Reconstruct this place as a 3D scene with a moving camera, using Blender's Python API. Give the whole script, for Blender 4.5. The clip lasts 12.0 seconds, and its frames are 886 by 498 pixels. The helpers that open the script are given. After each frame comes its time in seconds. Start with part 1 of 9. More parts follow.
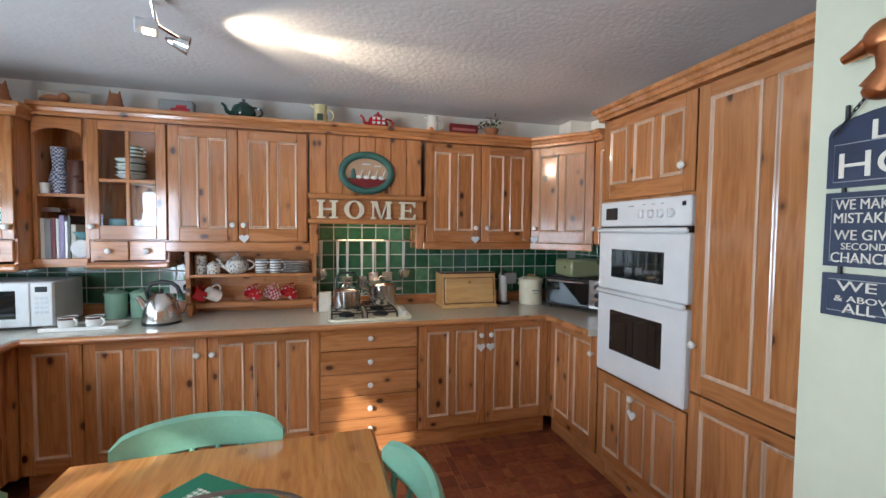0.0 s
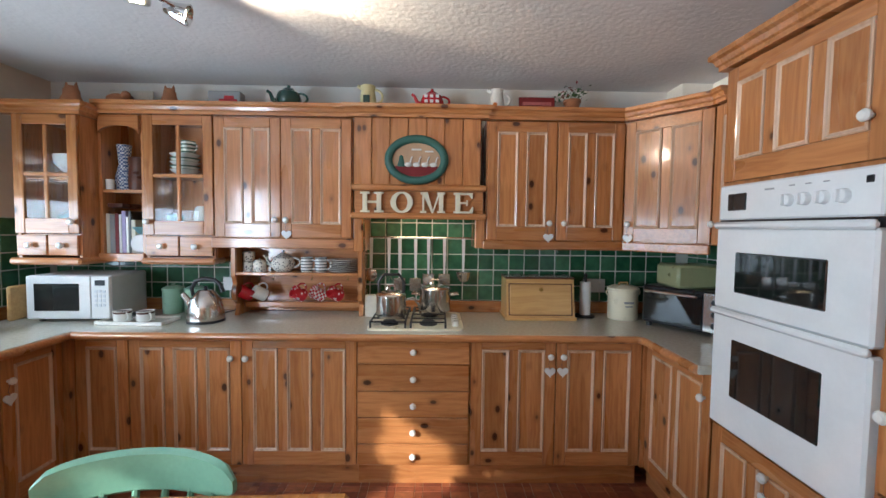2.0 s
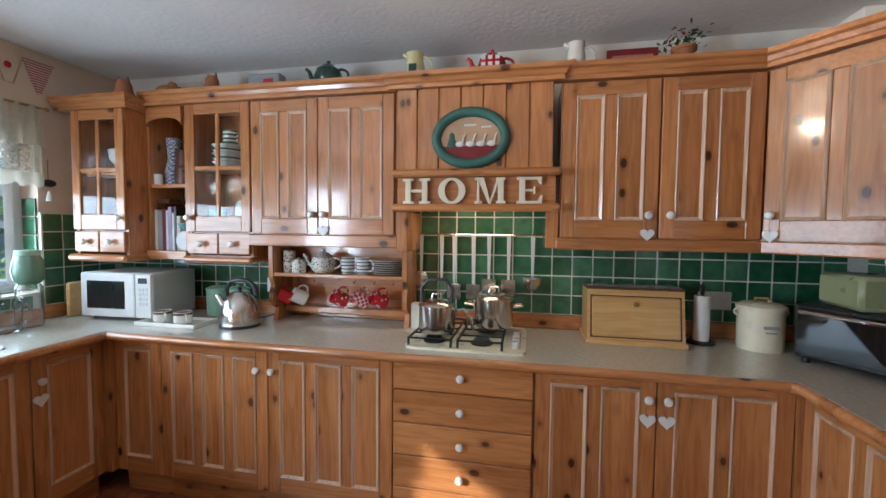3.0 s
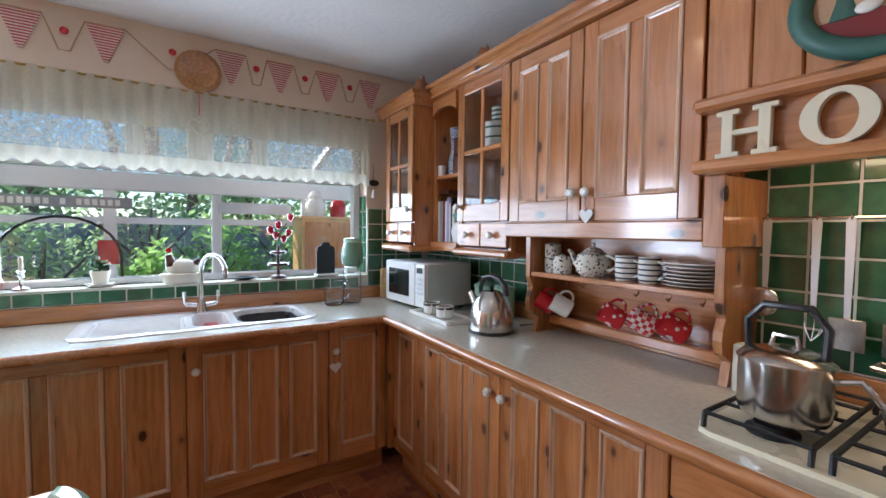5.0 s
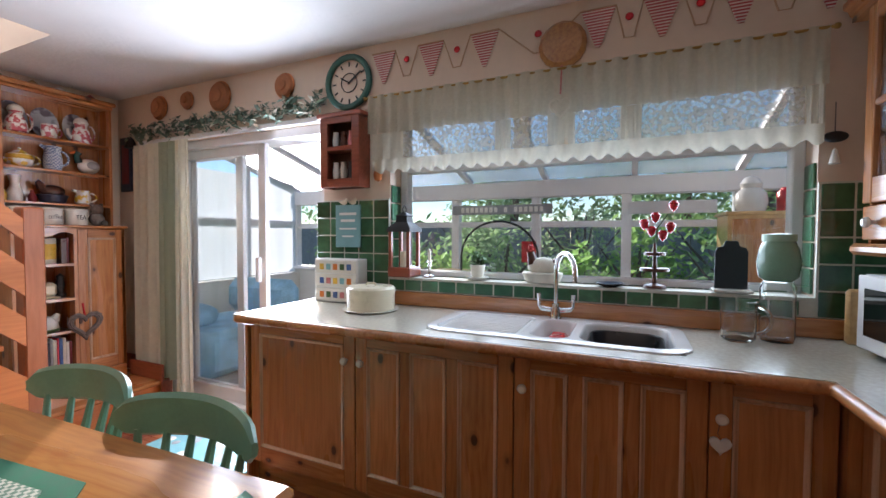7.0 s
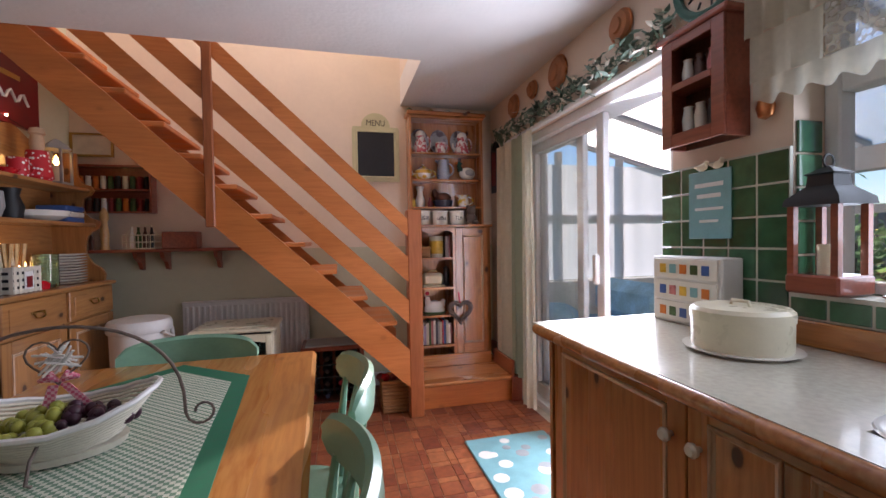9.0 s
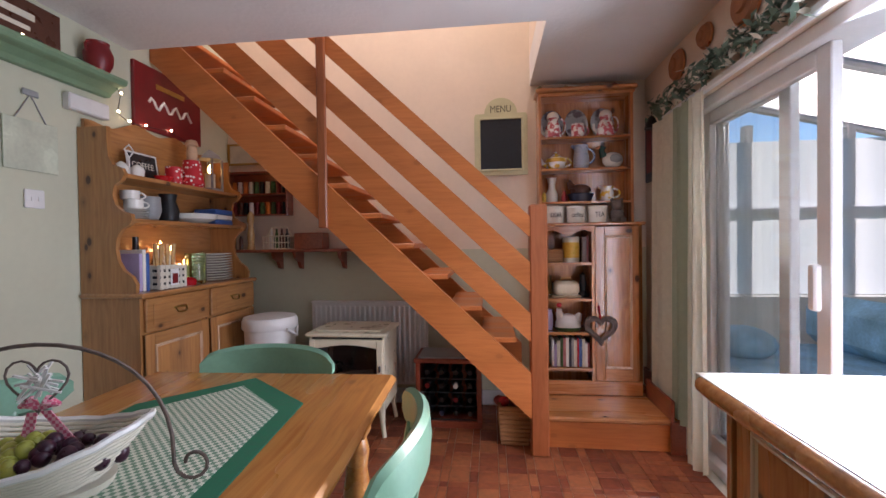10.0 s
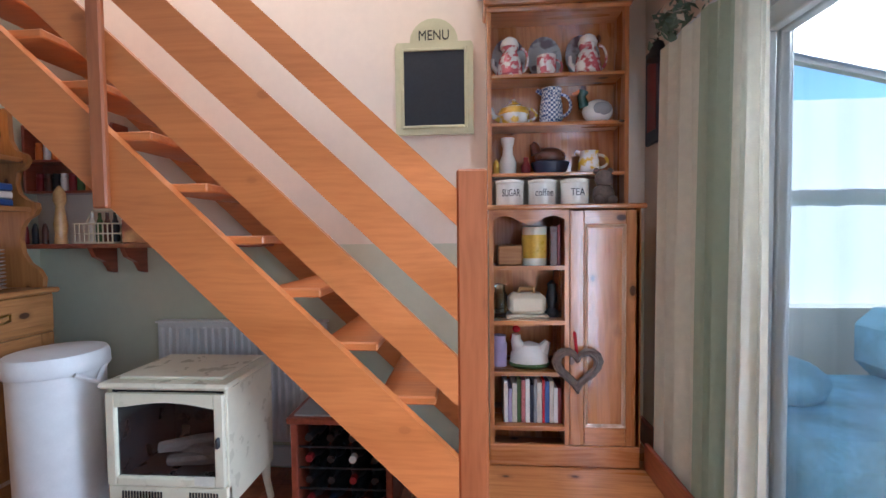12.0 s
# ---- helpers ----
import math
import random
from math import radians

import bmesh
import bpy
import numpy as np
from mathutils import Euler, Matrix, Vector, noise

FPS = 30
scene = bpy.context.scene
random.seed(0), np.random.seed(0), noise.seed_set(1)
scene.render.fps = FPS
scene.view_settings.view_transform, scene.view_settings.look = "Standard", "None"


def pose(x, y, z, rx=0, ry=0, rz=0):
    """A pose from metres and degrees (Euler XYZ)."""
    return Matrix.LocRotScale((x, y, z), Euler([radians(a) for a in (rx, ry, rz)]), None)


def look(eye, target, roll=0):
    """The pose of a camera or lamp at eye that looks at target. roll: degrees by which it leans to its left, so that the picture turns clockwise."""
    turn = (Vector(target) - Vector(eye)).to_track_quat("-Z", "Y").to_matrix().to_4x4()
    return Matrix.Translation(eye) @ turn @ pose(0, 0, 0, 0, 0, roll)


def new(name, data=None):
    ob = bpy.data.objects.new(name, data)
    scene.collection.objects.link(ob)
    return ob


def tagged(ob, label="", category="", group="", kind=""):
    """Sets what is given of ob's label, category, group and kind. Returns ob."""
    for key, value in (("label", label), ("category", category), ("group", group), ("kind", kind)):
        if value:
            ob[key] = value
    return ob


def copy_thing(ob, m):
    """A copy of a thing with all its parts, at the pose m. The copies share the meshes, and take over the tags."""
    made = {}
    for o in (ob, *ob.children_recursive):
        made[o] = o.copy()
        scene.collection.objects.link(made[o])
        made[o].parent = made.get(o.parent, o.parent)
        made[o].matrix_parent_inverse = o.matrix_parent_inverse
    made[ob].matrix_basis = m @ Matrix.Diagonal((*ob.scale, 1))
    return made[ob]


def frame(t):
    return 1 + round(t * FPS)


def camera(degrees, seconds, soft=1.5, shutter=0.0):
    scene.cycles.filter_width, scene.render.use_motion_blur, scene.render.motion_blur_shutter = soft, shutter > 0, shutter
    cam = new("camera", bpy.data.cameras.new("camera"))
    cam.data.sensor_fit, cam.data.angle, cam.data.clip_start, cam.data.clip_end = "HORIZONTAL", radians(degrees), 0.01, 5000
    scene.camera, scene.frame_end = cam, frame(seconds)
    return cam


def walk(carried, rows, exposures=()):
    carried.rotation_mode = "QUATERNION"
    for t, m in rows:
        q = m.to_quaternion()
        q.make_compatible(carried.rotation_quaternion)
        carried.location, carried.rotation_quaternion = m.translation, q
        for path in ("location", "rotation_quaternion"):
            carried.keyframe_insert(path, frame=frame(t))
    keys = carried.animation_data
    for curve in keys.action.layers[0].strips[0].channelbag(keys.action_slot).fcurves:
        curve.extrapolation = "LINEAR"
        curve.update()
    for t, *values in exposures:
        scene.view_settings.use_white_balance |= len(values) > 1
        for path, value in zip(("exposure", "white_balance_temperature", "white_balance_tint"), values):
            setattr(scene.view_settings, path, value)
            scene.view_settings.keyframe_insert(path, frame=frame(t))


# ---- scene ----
cam = camera(93.6, 12.0)
PATH = [
    (0, (-0.028, 4.201, 1.461), (0.499, 6.129, 1.374), 0.6),
    (0.5, (-0.019, 4.204, 1.452), (0.454, 6.146, 1.367), 0.7),
    (1, (0.094, 4.31, 1.451), (0.456, 6.274, 1.359), 0.7),
    (1.5, (0.232, 4.428, 1.461), (0.44, 6.414, 1.364), 0.7),
    (2, (0.338, 4.612, 1.451), (0.372, 6.609, 1.349), 0.7),
    (2.5, (0.46, 4.863, 1.44), (0.305, 6.854, 1.336), 0.6),
    (4.5, (0.527, 5.7, 1.347), (-0.857, 7.141, 1.264), 0.7),
    (5, (0.444, 5.857, 1.339), (-1.24, 6.933, 1.251), 0.6),
    (5.5, (0.354, 6.002, 1.333), (-1.542, 6.633, 1.243), 0.6),
    (6, (0.264, 6.129, 1.333), (-1.727, 6.291, 1.235), 0.4),
    (6.5, (0.074, 6.21, 1.288), (-1.895, 5.867, 1.211), 0.2),
    (7, (-0.123, 6.261, 1.277), (-1.949, 5.448, 1.212), 0.2),
    (7.5, (-0.279, 6.285, 1.268), (-1.864, 5.068, 1.192), 0.2),
    (9.5, (-0.967, 5.803, 1.211), (-1.069, 3.806, 1.179), -1.0),
    (10, (-1.056, 5.583, 1.217), (-0.831, 3.596, 1.189), -0.8),
    (10.5, (-1.106, 5.309, 1.214), (-0.674, 3.357, 1.186), -0.7),
    (11, (-1.124, 5.042, 1.214), (-0.604, 3.11, 1.179), -0.6),
    (11.5, (-1.202, 4.768, 1.209), (-0.758, 2.818, 1.159), -0.8),
    (12, (-1.325, 4.555, 1.217), (-1.187, 2.561, 1.146), -0.6),
]
EXPOSURES = [(0, 0.56, 5800, 8), (2.5, 0.58, 5750, 7), (5, 0.52, 5800, 13), (6, 0.24, 5950, 16), (7.5, -0.15, 6200, 18), (9.5, -0.45, 6400, 24), (10.5, -0.12, 5900, 19), (11.2, 0.12, 5400, 13), (12, 0.25, 5200, 10)]
walk(cam, [(t, look(eye, target, roll)) for t, eye, target, roll in PATH], EXPOSURES)

# ---- light ----
world = bpy.data.worlds.new("sky")
scene.world = world
world.use_nodes = True
wn = world.node_tree
sky = wn.nodes.new("ShaderNodeTexSky")
sky.sky_type, sky.sun_disc = "NISHITA", False
sky.dust_density, sky.ozone_density = 0.0, 3.0
SUN_WAY = Vector((2.6, 2.74, -1.54)).normalized()
sky.sun_elevation = math.asin(-SUN_WAY.z)
sky.sun_rotation = math.atan2(-SUN_WAY.x, -SUN_WAY.y)
wn.links.new(sky.outputs[0], wn.nodes["Background"].inputs[0])
wn.nodes["Background"].inputs[1].default_value = 0.15
sun = new("sun", bpy.data.lights.new("sun", "SUN"))
sun.data.energy, sun.data.angle, sun.data.color = 4.4, radians(1.0), (1.0, 0.92, 0.8)
sun.matrix_basis = look((0, 0, 9), Vector((0, 0, 9)) + SUN_WAY)


def area(name, eye, target, w, h, power, color):
    ob = new(name, bpy.data.lights.new(name, "AREA"))
    ob.data.shape, ob.data.size, ob.data.size_y, ob.data.energy, ob.data.color = "RECTANGLE", w, h, power, color
    ob.matrix_basis = look(eye, target)
    return ob


# added area lamps: sky light in window and sliding door, unseen fill atop the stairwell
area("window_daylight", (-2.25, 5.97, 1.34), (0, 5.97, 1.25), 1.8, 0.52, 15, (0.74, 0.88, 1.0))
area("door_daylight", (-2.24, 4.1, 1.05), (0.2, 5.7, 0.95), 0.85, 1.7, 64, (0.82, 0.91, 1.0))
area("landing_daylight", (-0.3, 2.9, 4.3), (-0.3, 2.9, 0), 1.6, 0.7, 40, (1.0, 0.94, 0.88))


def spot(name, eye, target, degrees, power, blend=0.9):
    ob = new(name, bpy.data.lights.new(name, "SPOT"))
    ob.data.spot_size, ob.data.spot_blend, ob.data.energy, ob.data.color, ob.data.shadow_soft_size = radians(degrees), blend, power, (1.0, 0.76, 0.5), 0.02
    ob.matrix_basis = look(eye, target)
    return ob


# the lit heads of the ceiling spotlight bar, turned along the ceiling
spot("spot_lamp_side", (-0.545, 6.26, 2.245), (0.35, 6.45, 2.40), 100, 17, 1.0)
spot("spot_lamp_beam", (-0.545, 6.265, 2.238), (0.9, 6.62, 2.46), 34, 60, 0.9)


# ---- materials ----
def nodes(name):
    m = bpy.data.materials.new(name)
    m.use_nodes = True
    return m, m.node_tree, m.node_tree.nodes["Principled BSDF"]


def link(nt, a, b):
    nt.links.new(a, b)


def ramp(nt, fac, stops):
    r = nt.nodes.new("ShaderNodeValToRGB")
    e = r.color_ramp.elements
    while len(e) < len(stops):
        e.new(0.5)
    for k, (p, c) in enumerate(stops):
        e[k].position, e[k].color = p, (*c, 1)
    link(nt, fac, r.inputs[0])
    return r.outputs[0]


def coords(nt, scale, spread=7.0):
    """Object coordinates, shifted by a random amount for each object, stretched by scale."""
    tc, info = nt.nodes.new("ShaderNodeTexCoord"), nt.nodes.new("ShaderNodeObjectInfo")
    mul = nt.nodes.new("ShaderNodeMath")
    mul.operation = "MULTIPLY"
    mul.inputs[1].default_value = spread
    link(nt, info.outputs["Random"], mul.inputs[0])
    add = nt.nodes.new("ShaderNodeVectorMath")
    add.operation = "ADD"
    link(nt, tc.outputs["Object"], add.inputs[0])
    link(nt, mul.outputs[0], add.inputs[1])
    mp = nt.nodes.new("ShaderNodeMapping")
    mp.inputs["Scale"].default_value = scale
    link(nt, add.outputs[0], mp.inputs[0])
    return add.outputs[0], mp.outputs[0], info.outputs["Random"]


def tex(nt, kind, vec, scale, detail=3.0):
    n = nt.nodes.new("ShaderNodeTex" + kind)
    link(nt, vec, n.inputs["Vector"])
    n.inputs["Scale"].default_value = scale
    if kind == "Noise":
        n.inputs["Detail"].default_value = detail
    return n


def mix(nt, fac, a, b, mode="MIX"):
    n = nt.nodes.new("ShaderNodeMix")
    n.data_type, n.blend_type = "RGBA", mode
    for sock, v in ((n.inputs[0], fac), (n.inputs[6], a), (n.inputs[7], b)):
        if isinstance(v, (int, float)):
            sock.default_value = v
        elif isinstance(v, tuple):
            sock.default_value = (*v, 1)
        else:
            link(nt, v, sock)
    return n.outputs[2]


def bump(nt, bsdf, height, strength, dist=0.01):
    b = nt.nodes.new("ShaderNodeBump")
    b.inputs["Strength"].default_value, b.inputs["Distance"].default_value = strength, dist
    link(nt, height, b.inputs["Height"])
    link(nt, b.outputs[0], bsdf.inputs["Normal"])


def plain(name, rgb, rough=0.5, metal=0.0, var=0.12, scale=14.0, relief=0.08, coat=0.0):
    """A painted, glazed or metal surface: a little mottling at two scales and fine relief."""
    m, nt, b = nodes(name)
    raw, vec, rnd = coords(nt, (1, 1, 1))
    n1, n2 = tex(nt, "Noise", vec, scale), tex(nt, "Noise", vec, scale * 9)
    lo, hi = tuple(c * (1 - var) for c in rgb), tuple(min(1, c * (1 + var * 0.6)) for c in rgb)
    big = ramp(nt, n1.outputs[0], [(0.3, lo), (0.7, hi)])
    fine = ramp(nt, n2.outputs[0], [(0.35, tuple([1 - var * 0.5] * 3)), (0.65, (1, 1, 1))])
    link(nt, mix(nt, 1.0, big, fine, "MULTIPLY"), b.inputs["Base Color"])
    rr = ramp(nt, n1.outputs[0], [(0.3, tuple([rough * 0.85] * 3)), (0.7, tuple([min(1, rough * 1.15)] * 3))])
    link(nt, rr, b.inputs["Roughness"])
    b.inputs["Metallic"].default_value = metal
    b.inputs["Coat Weight"].default_value = coat
    if relief:
        bump(nt, b, n2.outputs[0], relief, 0.002)
    return m


def wood(name, light, dark, knot, axis, rough=0.27, knots=1.0, coat=0.85):
    """Varnished pine: stretched grain along the axis, broad tone changes, round dark knots."""
    m, nt, b = nodes(name)
    s = [1.0, 1.0, 1.0]
    s[axis] = 0.07
    raw, vec, rnd = coords(nt, s)
    warp = tex(nt, "Noise", raw, 2.3, 2)
    bent = mix(nt, 0.05, vec, warp.outputs["Color"], "ADD")
    grain = tex(nt, "Noise", bent, 70, 3)
    rings = tex(nt, "Noise", bent, 9, 1)
    g = ramp(nt, grain.outputs[0], [(0.3, dark), (0.62, light)])
    r = ramp(nt, rings.outputs[0], [(0.3, (0.86, 0.83, 0.8)), (0.65, (1.05, 1.03, 1.0))])
    col = mix(nt, 1.0, g, r, "MULTIPLY")
    ks = [1.0, 1.0, 1.0]
    ks[axis] = 0.62
    kmap = nt.nodes.new("ShaderNodeMapping")
    kmap.inputs["Scale"].default_value = ks
    link(nt, raw, kmap.inputs[0])
    vor = tex(nt, "Voronoi", kmap.outputs[0], 8.5)
    kn = ramp(nt, vor.outputs["Distance"], [(0.0, (1, 1, 1)), (0.1, (0.95, 0.95, 0.95)), (0.135, (0.3, 0.3, 0.3)), (0.24, (0, 0, 0))])
    kfac = nt.nodes.new("ShaderNodeMath")
    kfac.operation = "MULTIPLY"
    kfac.inputs[1].default_value = knots
    link(nt, kn, kfac.inputs[0])
    col = mix(nt, kfac.outputs[0], col, knot)
    tone = ramp(nt, rnd, [(0.0, (0.88, 0.86, 0.83)), (1.0, (1.06, 1.06, 1.06))])
    col = mix(nt, 1.0, col, tone, "MULTIPLY")
    link(nt, col, b.inputs["Base Color"])
    rr = ramp(nt, rings.outputs[0], [(0.3, tuple([rough * 0.8] * 3)), (0.7, tuple([rough * 1.3] * 3))])
    link(nt, rr, b.inputs["Roughness"])
    b.inputs["Coat Weight"].default_value, b.inputs["Coat Roughness"].default_value = coat, 0.1
    bump(nt, b, grain.outputs[0], 0.12, 0.003)
    return m


PL, PD, PK = (0.55, 0.24, 0.085), (0.41, 0.155, 0.048), (0.06, 0.018, 0.008)
# moulding pine: dusty liming and white edge highlights both put into the colour
limed_lit = wood("limed_lit_pine", (0.7, 0.5, 0.36), (0.58, 0.37, 0.23), (0.36, 0.18, 0.1), 2, 0.3, 0.1)
pine_x, pine_y, pine_z = (wood("pine_" + a, PL, PD, PK, n) for n, a in enumerate("xyz"))
dres_y, dres_z = (wood("dresser_pine_" + "xyz"[n], (0.47, 0.225, 0.075), (0.36, 0.16, 0.05), PK, n, 0.38) for n in (1, 2))
stair_x = wood("stair_pine_x", (0.6, 0.2, 0.052), (0.52, 0.16, 0.04), (0.28, 0.08, 0.02), 0, 0.42, 0.45, 0.1)
stair_z = wood("stair_pine_z", (0.42, 0.13, 0.045), (0.34, 0.1, 0.03), (0.2, 0.06, 0.02), 2, 0.4, 0.4, 0.15)
table_y = wood("table_pine", (0.55, 0.25, 0.07), (0.42, 0.16, 0.04), (0.2, 0.06, 0.02), 1, 0.26, 0.6, 0.5)
dark_wood = wood("dark_wood", (0.12, 0.045, 0.02), (0.07, 0.025, 0.012), (0.03, 0.01, 0.006), 2, 0.4, 0.2)
pale_wood = wood("pale_wood", (0.68, 0.43, 0.17), (0.58, 0.34, 0.12), (0.4, 0.2, 0.07), 0, 0.4, 0.15)
red_wood = wood("mahogany_stain", (0.3, 0.07, 0.035), (0.22, 0.045, 0.02), (0.1, 0.02, 0.01), 1, 0.35, 0.2)
worktop_mat = plain("worktop_laminate", (0.58, 0.55, 0.46), 0.22, 0, 0.1, 60, 0.03, 0.3)
wall_white = plain("white_emulsion", (0.78, 0.77, 0.72), 0.85, 0, 0.05, 3, 0.25)
wall_cream = plain("cream_emulsion", (0.8, 0.69, 0.57), 0.85, 0, 0.05, 3, 0.25)
wall_pink = plain("warm_cream_emulsion", (0.74, 0.6, 0.48), 0.85, 0, 0.05, 3, 0.25)
wall_green = plain("pale_green_emulsion", (0.58, 0.585, 0.44), 0.85, 0, 0.05, 3, 0.25)
white_gloss = plain("white_enamel", (0.82, 0.83, 0.82), 0.16, 0, 0.04, 8, 0.02, 0.4)
white_plastic = plain("white_plastic", (0.78, 0.78, 0.76), 0.4, 0, 0.05)
upvc = plain("white_upvc", (0.8, 0.81, 0.82), 0.35, 0, 0.04)
cream_enamel = plain("cream_enamel", (0.78, 0.72, 0.54), 0.3, 0, 0.05)
china = plain("white_china", (0.8, 0.78, 0.72), 0.18, 0, 0.05, 20, 0.0, 0.4)
steel = plain("stainless_steel", (0.62, 0.6, 0.57), 0.2, 1.0, 0.1, 20, 0.03)
chrome = plain("chrome", (0.75, 0.75, 0.76), 0.09, 1.0, 0.05, 20, 0.0)
silver_paint = plain("silver_paint", (0.66, 0.68, 0.7), 0.35, 0.3, 0.05)
brass = plain("aged_brass", (0.5, 0.32, 0.1), 0.35, 1.0, 0.25)
copper = plain("copper", (0.6, 0.24, 0.1), 0.3, 1.0, 0.25)
iron = plain("black_iron", (0.02, 0.02, 0.022), 0.5, 0.3, 0.2)
black = plain("black_plastic", (0.016, 0.016, 0.018), 0.3, 0, 0.2)
dark_glass = plain("dark_oven_glass", (0.012, 0.014, 0.014), 0.05, 0, 0.2, 10, 0.0, 0.6)
sage_cream = plain("sage_cream_paint", (0.6, 0.58, 0.36), 0.55, 0, 0.08)
slate = plain("chalkboard", (0.018, 0.022, 0.03), 0.7, 0, 0.3, 6)
chair_green = plain("jade_green_paint", (0.2, 0.4, 0.28), 0.33, 0, 0.12, 9, 0.1, 0.25)
shelf_green = plain("sage_green_paint", (0.2, 0.32, 0.19), 0.5, 0, 0.12, 9)
frame_green = plain("teal_green_paint", (0.045, 0.14, 0.11), 0.5, 0, 0.15)
dark_green = plain("dark_green_glaze", (0.012, 0.06, 0.04), 0.15, 0, 0.2, 12, 0, 0.5)
jade_tin = plain("pale_green_enamel", (0.3, 0.47, 0.34), 0.3, 0, 0.08)
terracotta = plain("terracotta", (0.42, 0.17, 0.075), 0.8, 0, 0.2, 20)
red = plain("red_glaze", (0.52, 0.012, 0.02), 0.25, 0, 0.12, 20, 0, 0.3)
dark_red = plain("dark_red_paint", (0.2, 0.012, 0.015), 0.4, 0, 0.15)
pink = plain("pink_glaze", (0.6, 0.2, 0.2), 0.3, 0, 0.25, 40)
yellow = plain("yellow_glaze", (0.72, 0.45, 0.06), 0.3, 0, 0.15)
lemon = plain("pale_yellow_glaze", (0.78, 0.7, 0.36), 0.25, 0, 0.1)
orange = plain("orange_paint", (0.7, 0.2, 0.03), 0.4, 0, 0.15)
blue = plain("blue_paint", (0.05, 0.12, 0.36), 0.4, 0, 0.15)
navy = plain("navy_paint", (0.018, 0.026, 0.06), 0.4, 0, 0.2)
lilac = plain("lilac_paper", (0.45, 0.38, 0.6), 0.6)
paper = plain("cream_paper", (0.7, 0.66, 0.55), 0.75)
grey = plain("grey_paint", (0.32, 0.33, 0.33), 0.5)
brown = plain("brown_glaze", (0.1, 0.035, 0.02), 0.3, 0, 0.25, 20)
sky_blue = plain("pale_blue_enamel", (0.2, 0.42, 0.45), 0.4)
wicker = wood("wicker", (0.42, 0.22, 0.09), (0.25, 0.11, 0.04), (0.1, 0.04, 0.02), 0, 0.7, 0.2, 0.0)
twig = plain("grey_twig", (0.17, 0.13, 0.11), 0.9, 0, 0.3, 60)
grape_red = plain("dark_grape", (0.05, 0.012, 0.03), 0.3, 0, 0.3, 60)
grape_green = plain("green_grape", (0.38, 0.4, 0.07), 0.3, 0, 0.2, 60)
skin = plain("straw_cloth", (0.55, 0.36, 0.22), 0.8)
leaf = plain("leaf_green", (0.06, 0.13, 0.035), 0.55, 0, 0.35, 30)
leaf_pale = plain("frosted_leaf", (0.16, 0.24, 0.18), 0.6, 0, 0.3, 30)
grout = plain("pale_grout", (0.62, 0.62, 0.54), 0.8)
curtain_mat = plain("sage_curtain", (0.44, 0.49, 0.37), 0.9, 0, 0.1, 30)
curtain_pale = plain("cream_curtain", (0.82, 0.8, 0.68), 0.9, 0, 0.1, 30)
green_cloth = plain("green_hem", (0.02, 0.17, 0.09), 0.9, 0, 0.15, 60)
pleather = plain("blue_fabric", (0.3, 0.55, 0.72), 0.8, 0, 0.3, 6)
stone = plain("patio_stone", (0.42, 0.4, 0.36), 0.8, 0, 0.2, 3)
grass_mat = plain("lawn", (0.06, 0.12, 0.03), 0.9, 0, 0.4, 2)


def ceiling_material():
    m, nt, b = nodes("textured_ceiling")
    raw, vec, rnd = coords(nt, (1, 1, 1))
    n1, n2 = tex(nt, "Noise", vec, 38, 4), tex(nt, "Noise", vec, 2.2)
    link(nt, ramp(nt, n2.outputs[0], [(0.3, (0.72, 0.71, 0.7)), (0.7, (0.79, 0.78, 0.77))]), b.inputs["Base Color"])
    b.inputs["Roughness"].default_value = 0.62
    bump(nt, b, n1.outputs[0], 0.3, 0.01)
    return m


def tile_material():
    m, nt, b = nodes("green_glazed_tile")
    raw, vec, rnd = coords(nt, (1, 1, 1))
    n = tex(nt, "Noise", vec, 22, 4)
    tone = ramp(nt, rnd, [(0.0, (0.02, 0.085, 0.04)), (0.55, (0.035, 0.13, 0.065)), (1.0, (0.075, 0.2, 0.11))])
    mott = ramp(nt, n.outputs[0], [(0.3, (0.7, 0.72, 0.7)), (0.7, (1.15, 1.15, 1.1))])
    link(nt, mix(nt, 1.0, tone, mott, "MULTIPLY"), b.inputs["Base Color"])
    b.inputs["Roughness"].default_value, b.inputs["Coat Weight"].default_value = 0.14, 0.5
    bump(nt, b, tex(nt, "Noise", vec, 9, 1).outputs[0], 0.15, 0.01)
    return m


def floor_material():
    m, nt, b = nodes("terracotta_block")
    raw, vec, rnd = coords(nt, (1, 1, 1), 30)
    geo = nt.nodes.new("ShaderNodeNewGeometry")
    add = nt.nodes.new("ShaderNodeMath")
    add.operation = "ADD"
    link(nt, rnd, add.inputs[0])
    link(nt, geo.outputs["Random Per Island"], add.inputs[1])
    frac = nt.nodes.new("ShaderNodeMath")
    frac.operation = "FRACT"
    link(nt, add.outputs[0], frac.inputs[0])
    n = tex(nt, "Noise", vec, 30, 4)
    tone = ramp(nt, frac.outputs[0], [(0.0, (0.2, 0.05, 0.025)), (0.5, (0.3, 0.085, 0.035)), (1.0, (0.4, 0.14, 0.055))])
    mott = ramp(nt, n.outputs[0], [(0.3, (0.7, 0.7, 0.7)), (0.7, (1.15, 1.1, 1.1))])
    link(nt, mix(nt, 1.0, tone, mott, "MULTIPLY"), b.inputs["Base Color"])
    b.inputs["Roughness"].default_value = 0.38
    bump(nt, b, n.outputs[0], 0.1, 0.004)
    return m


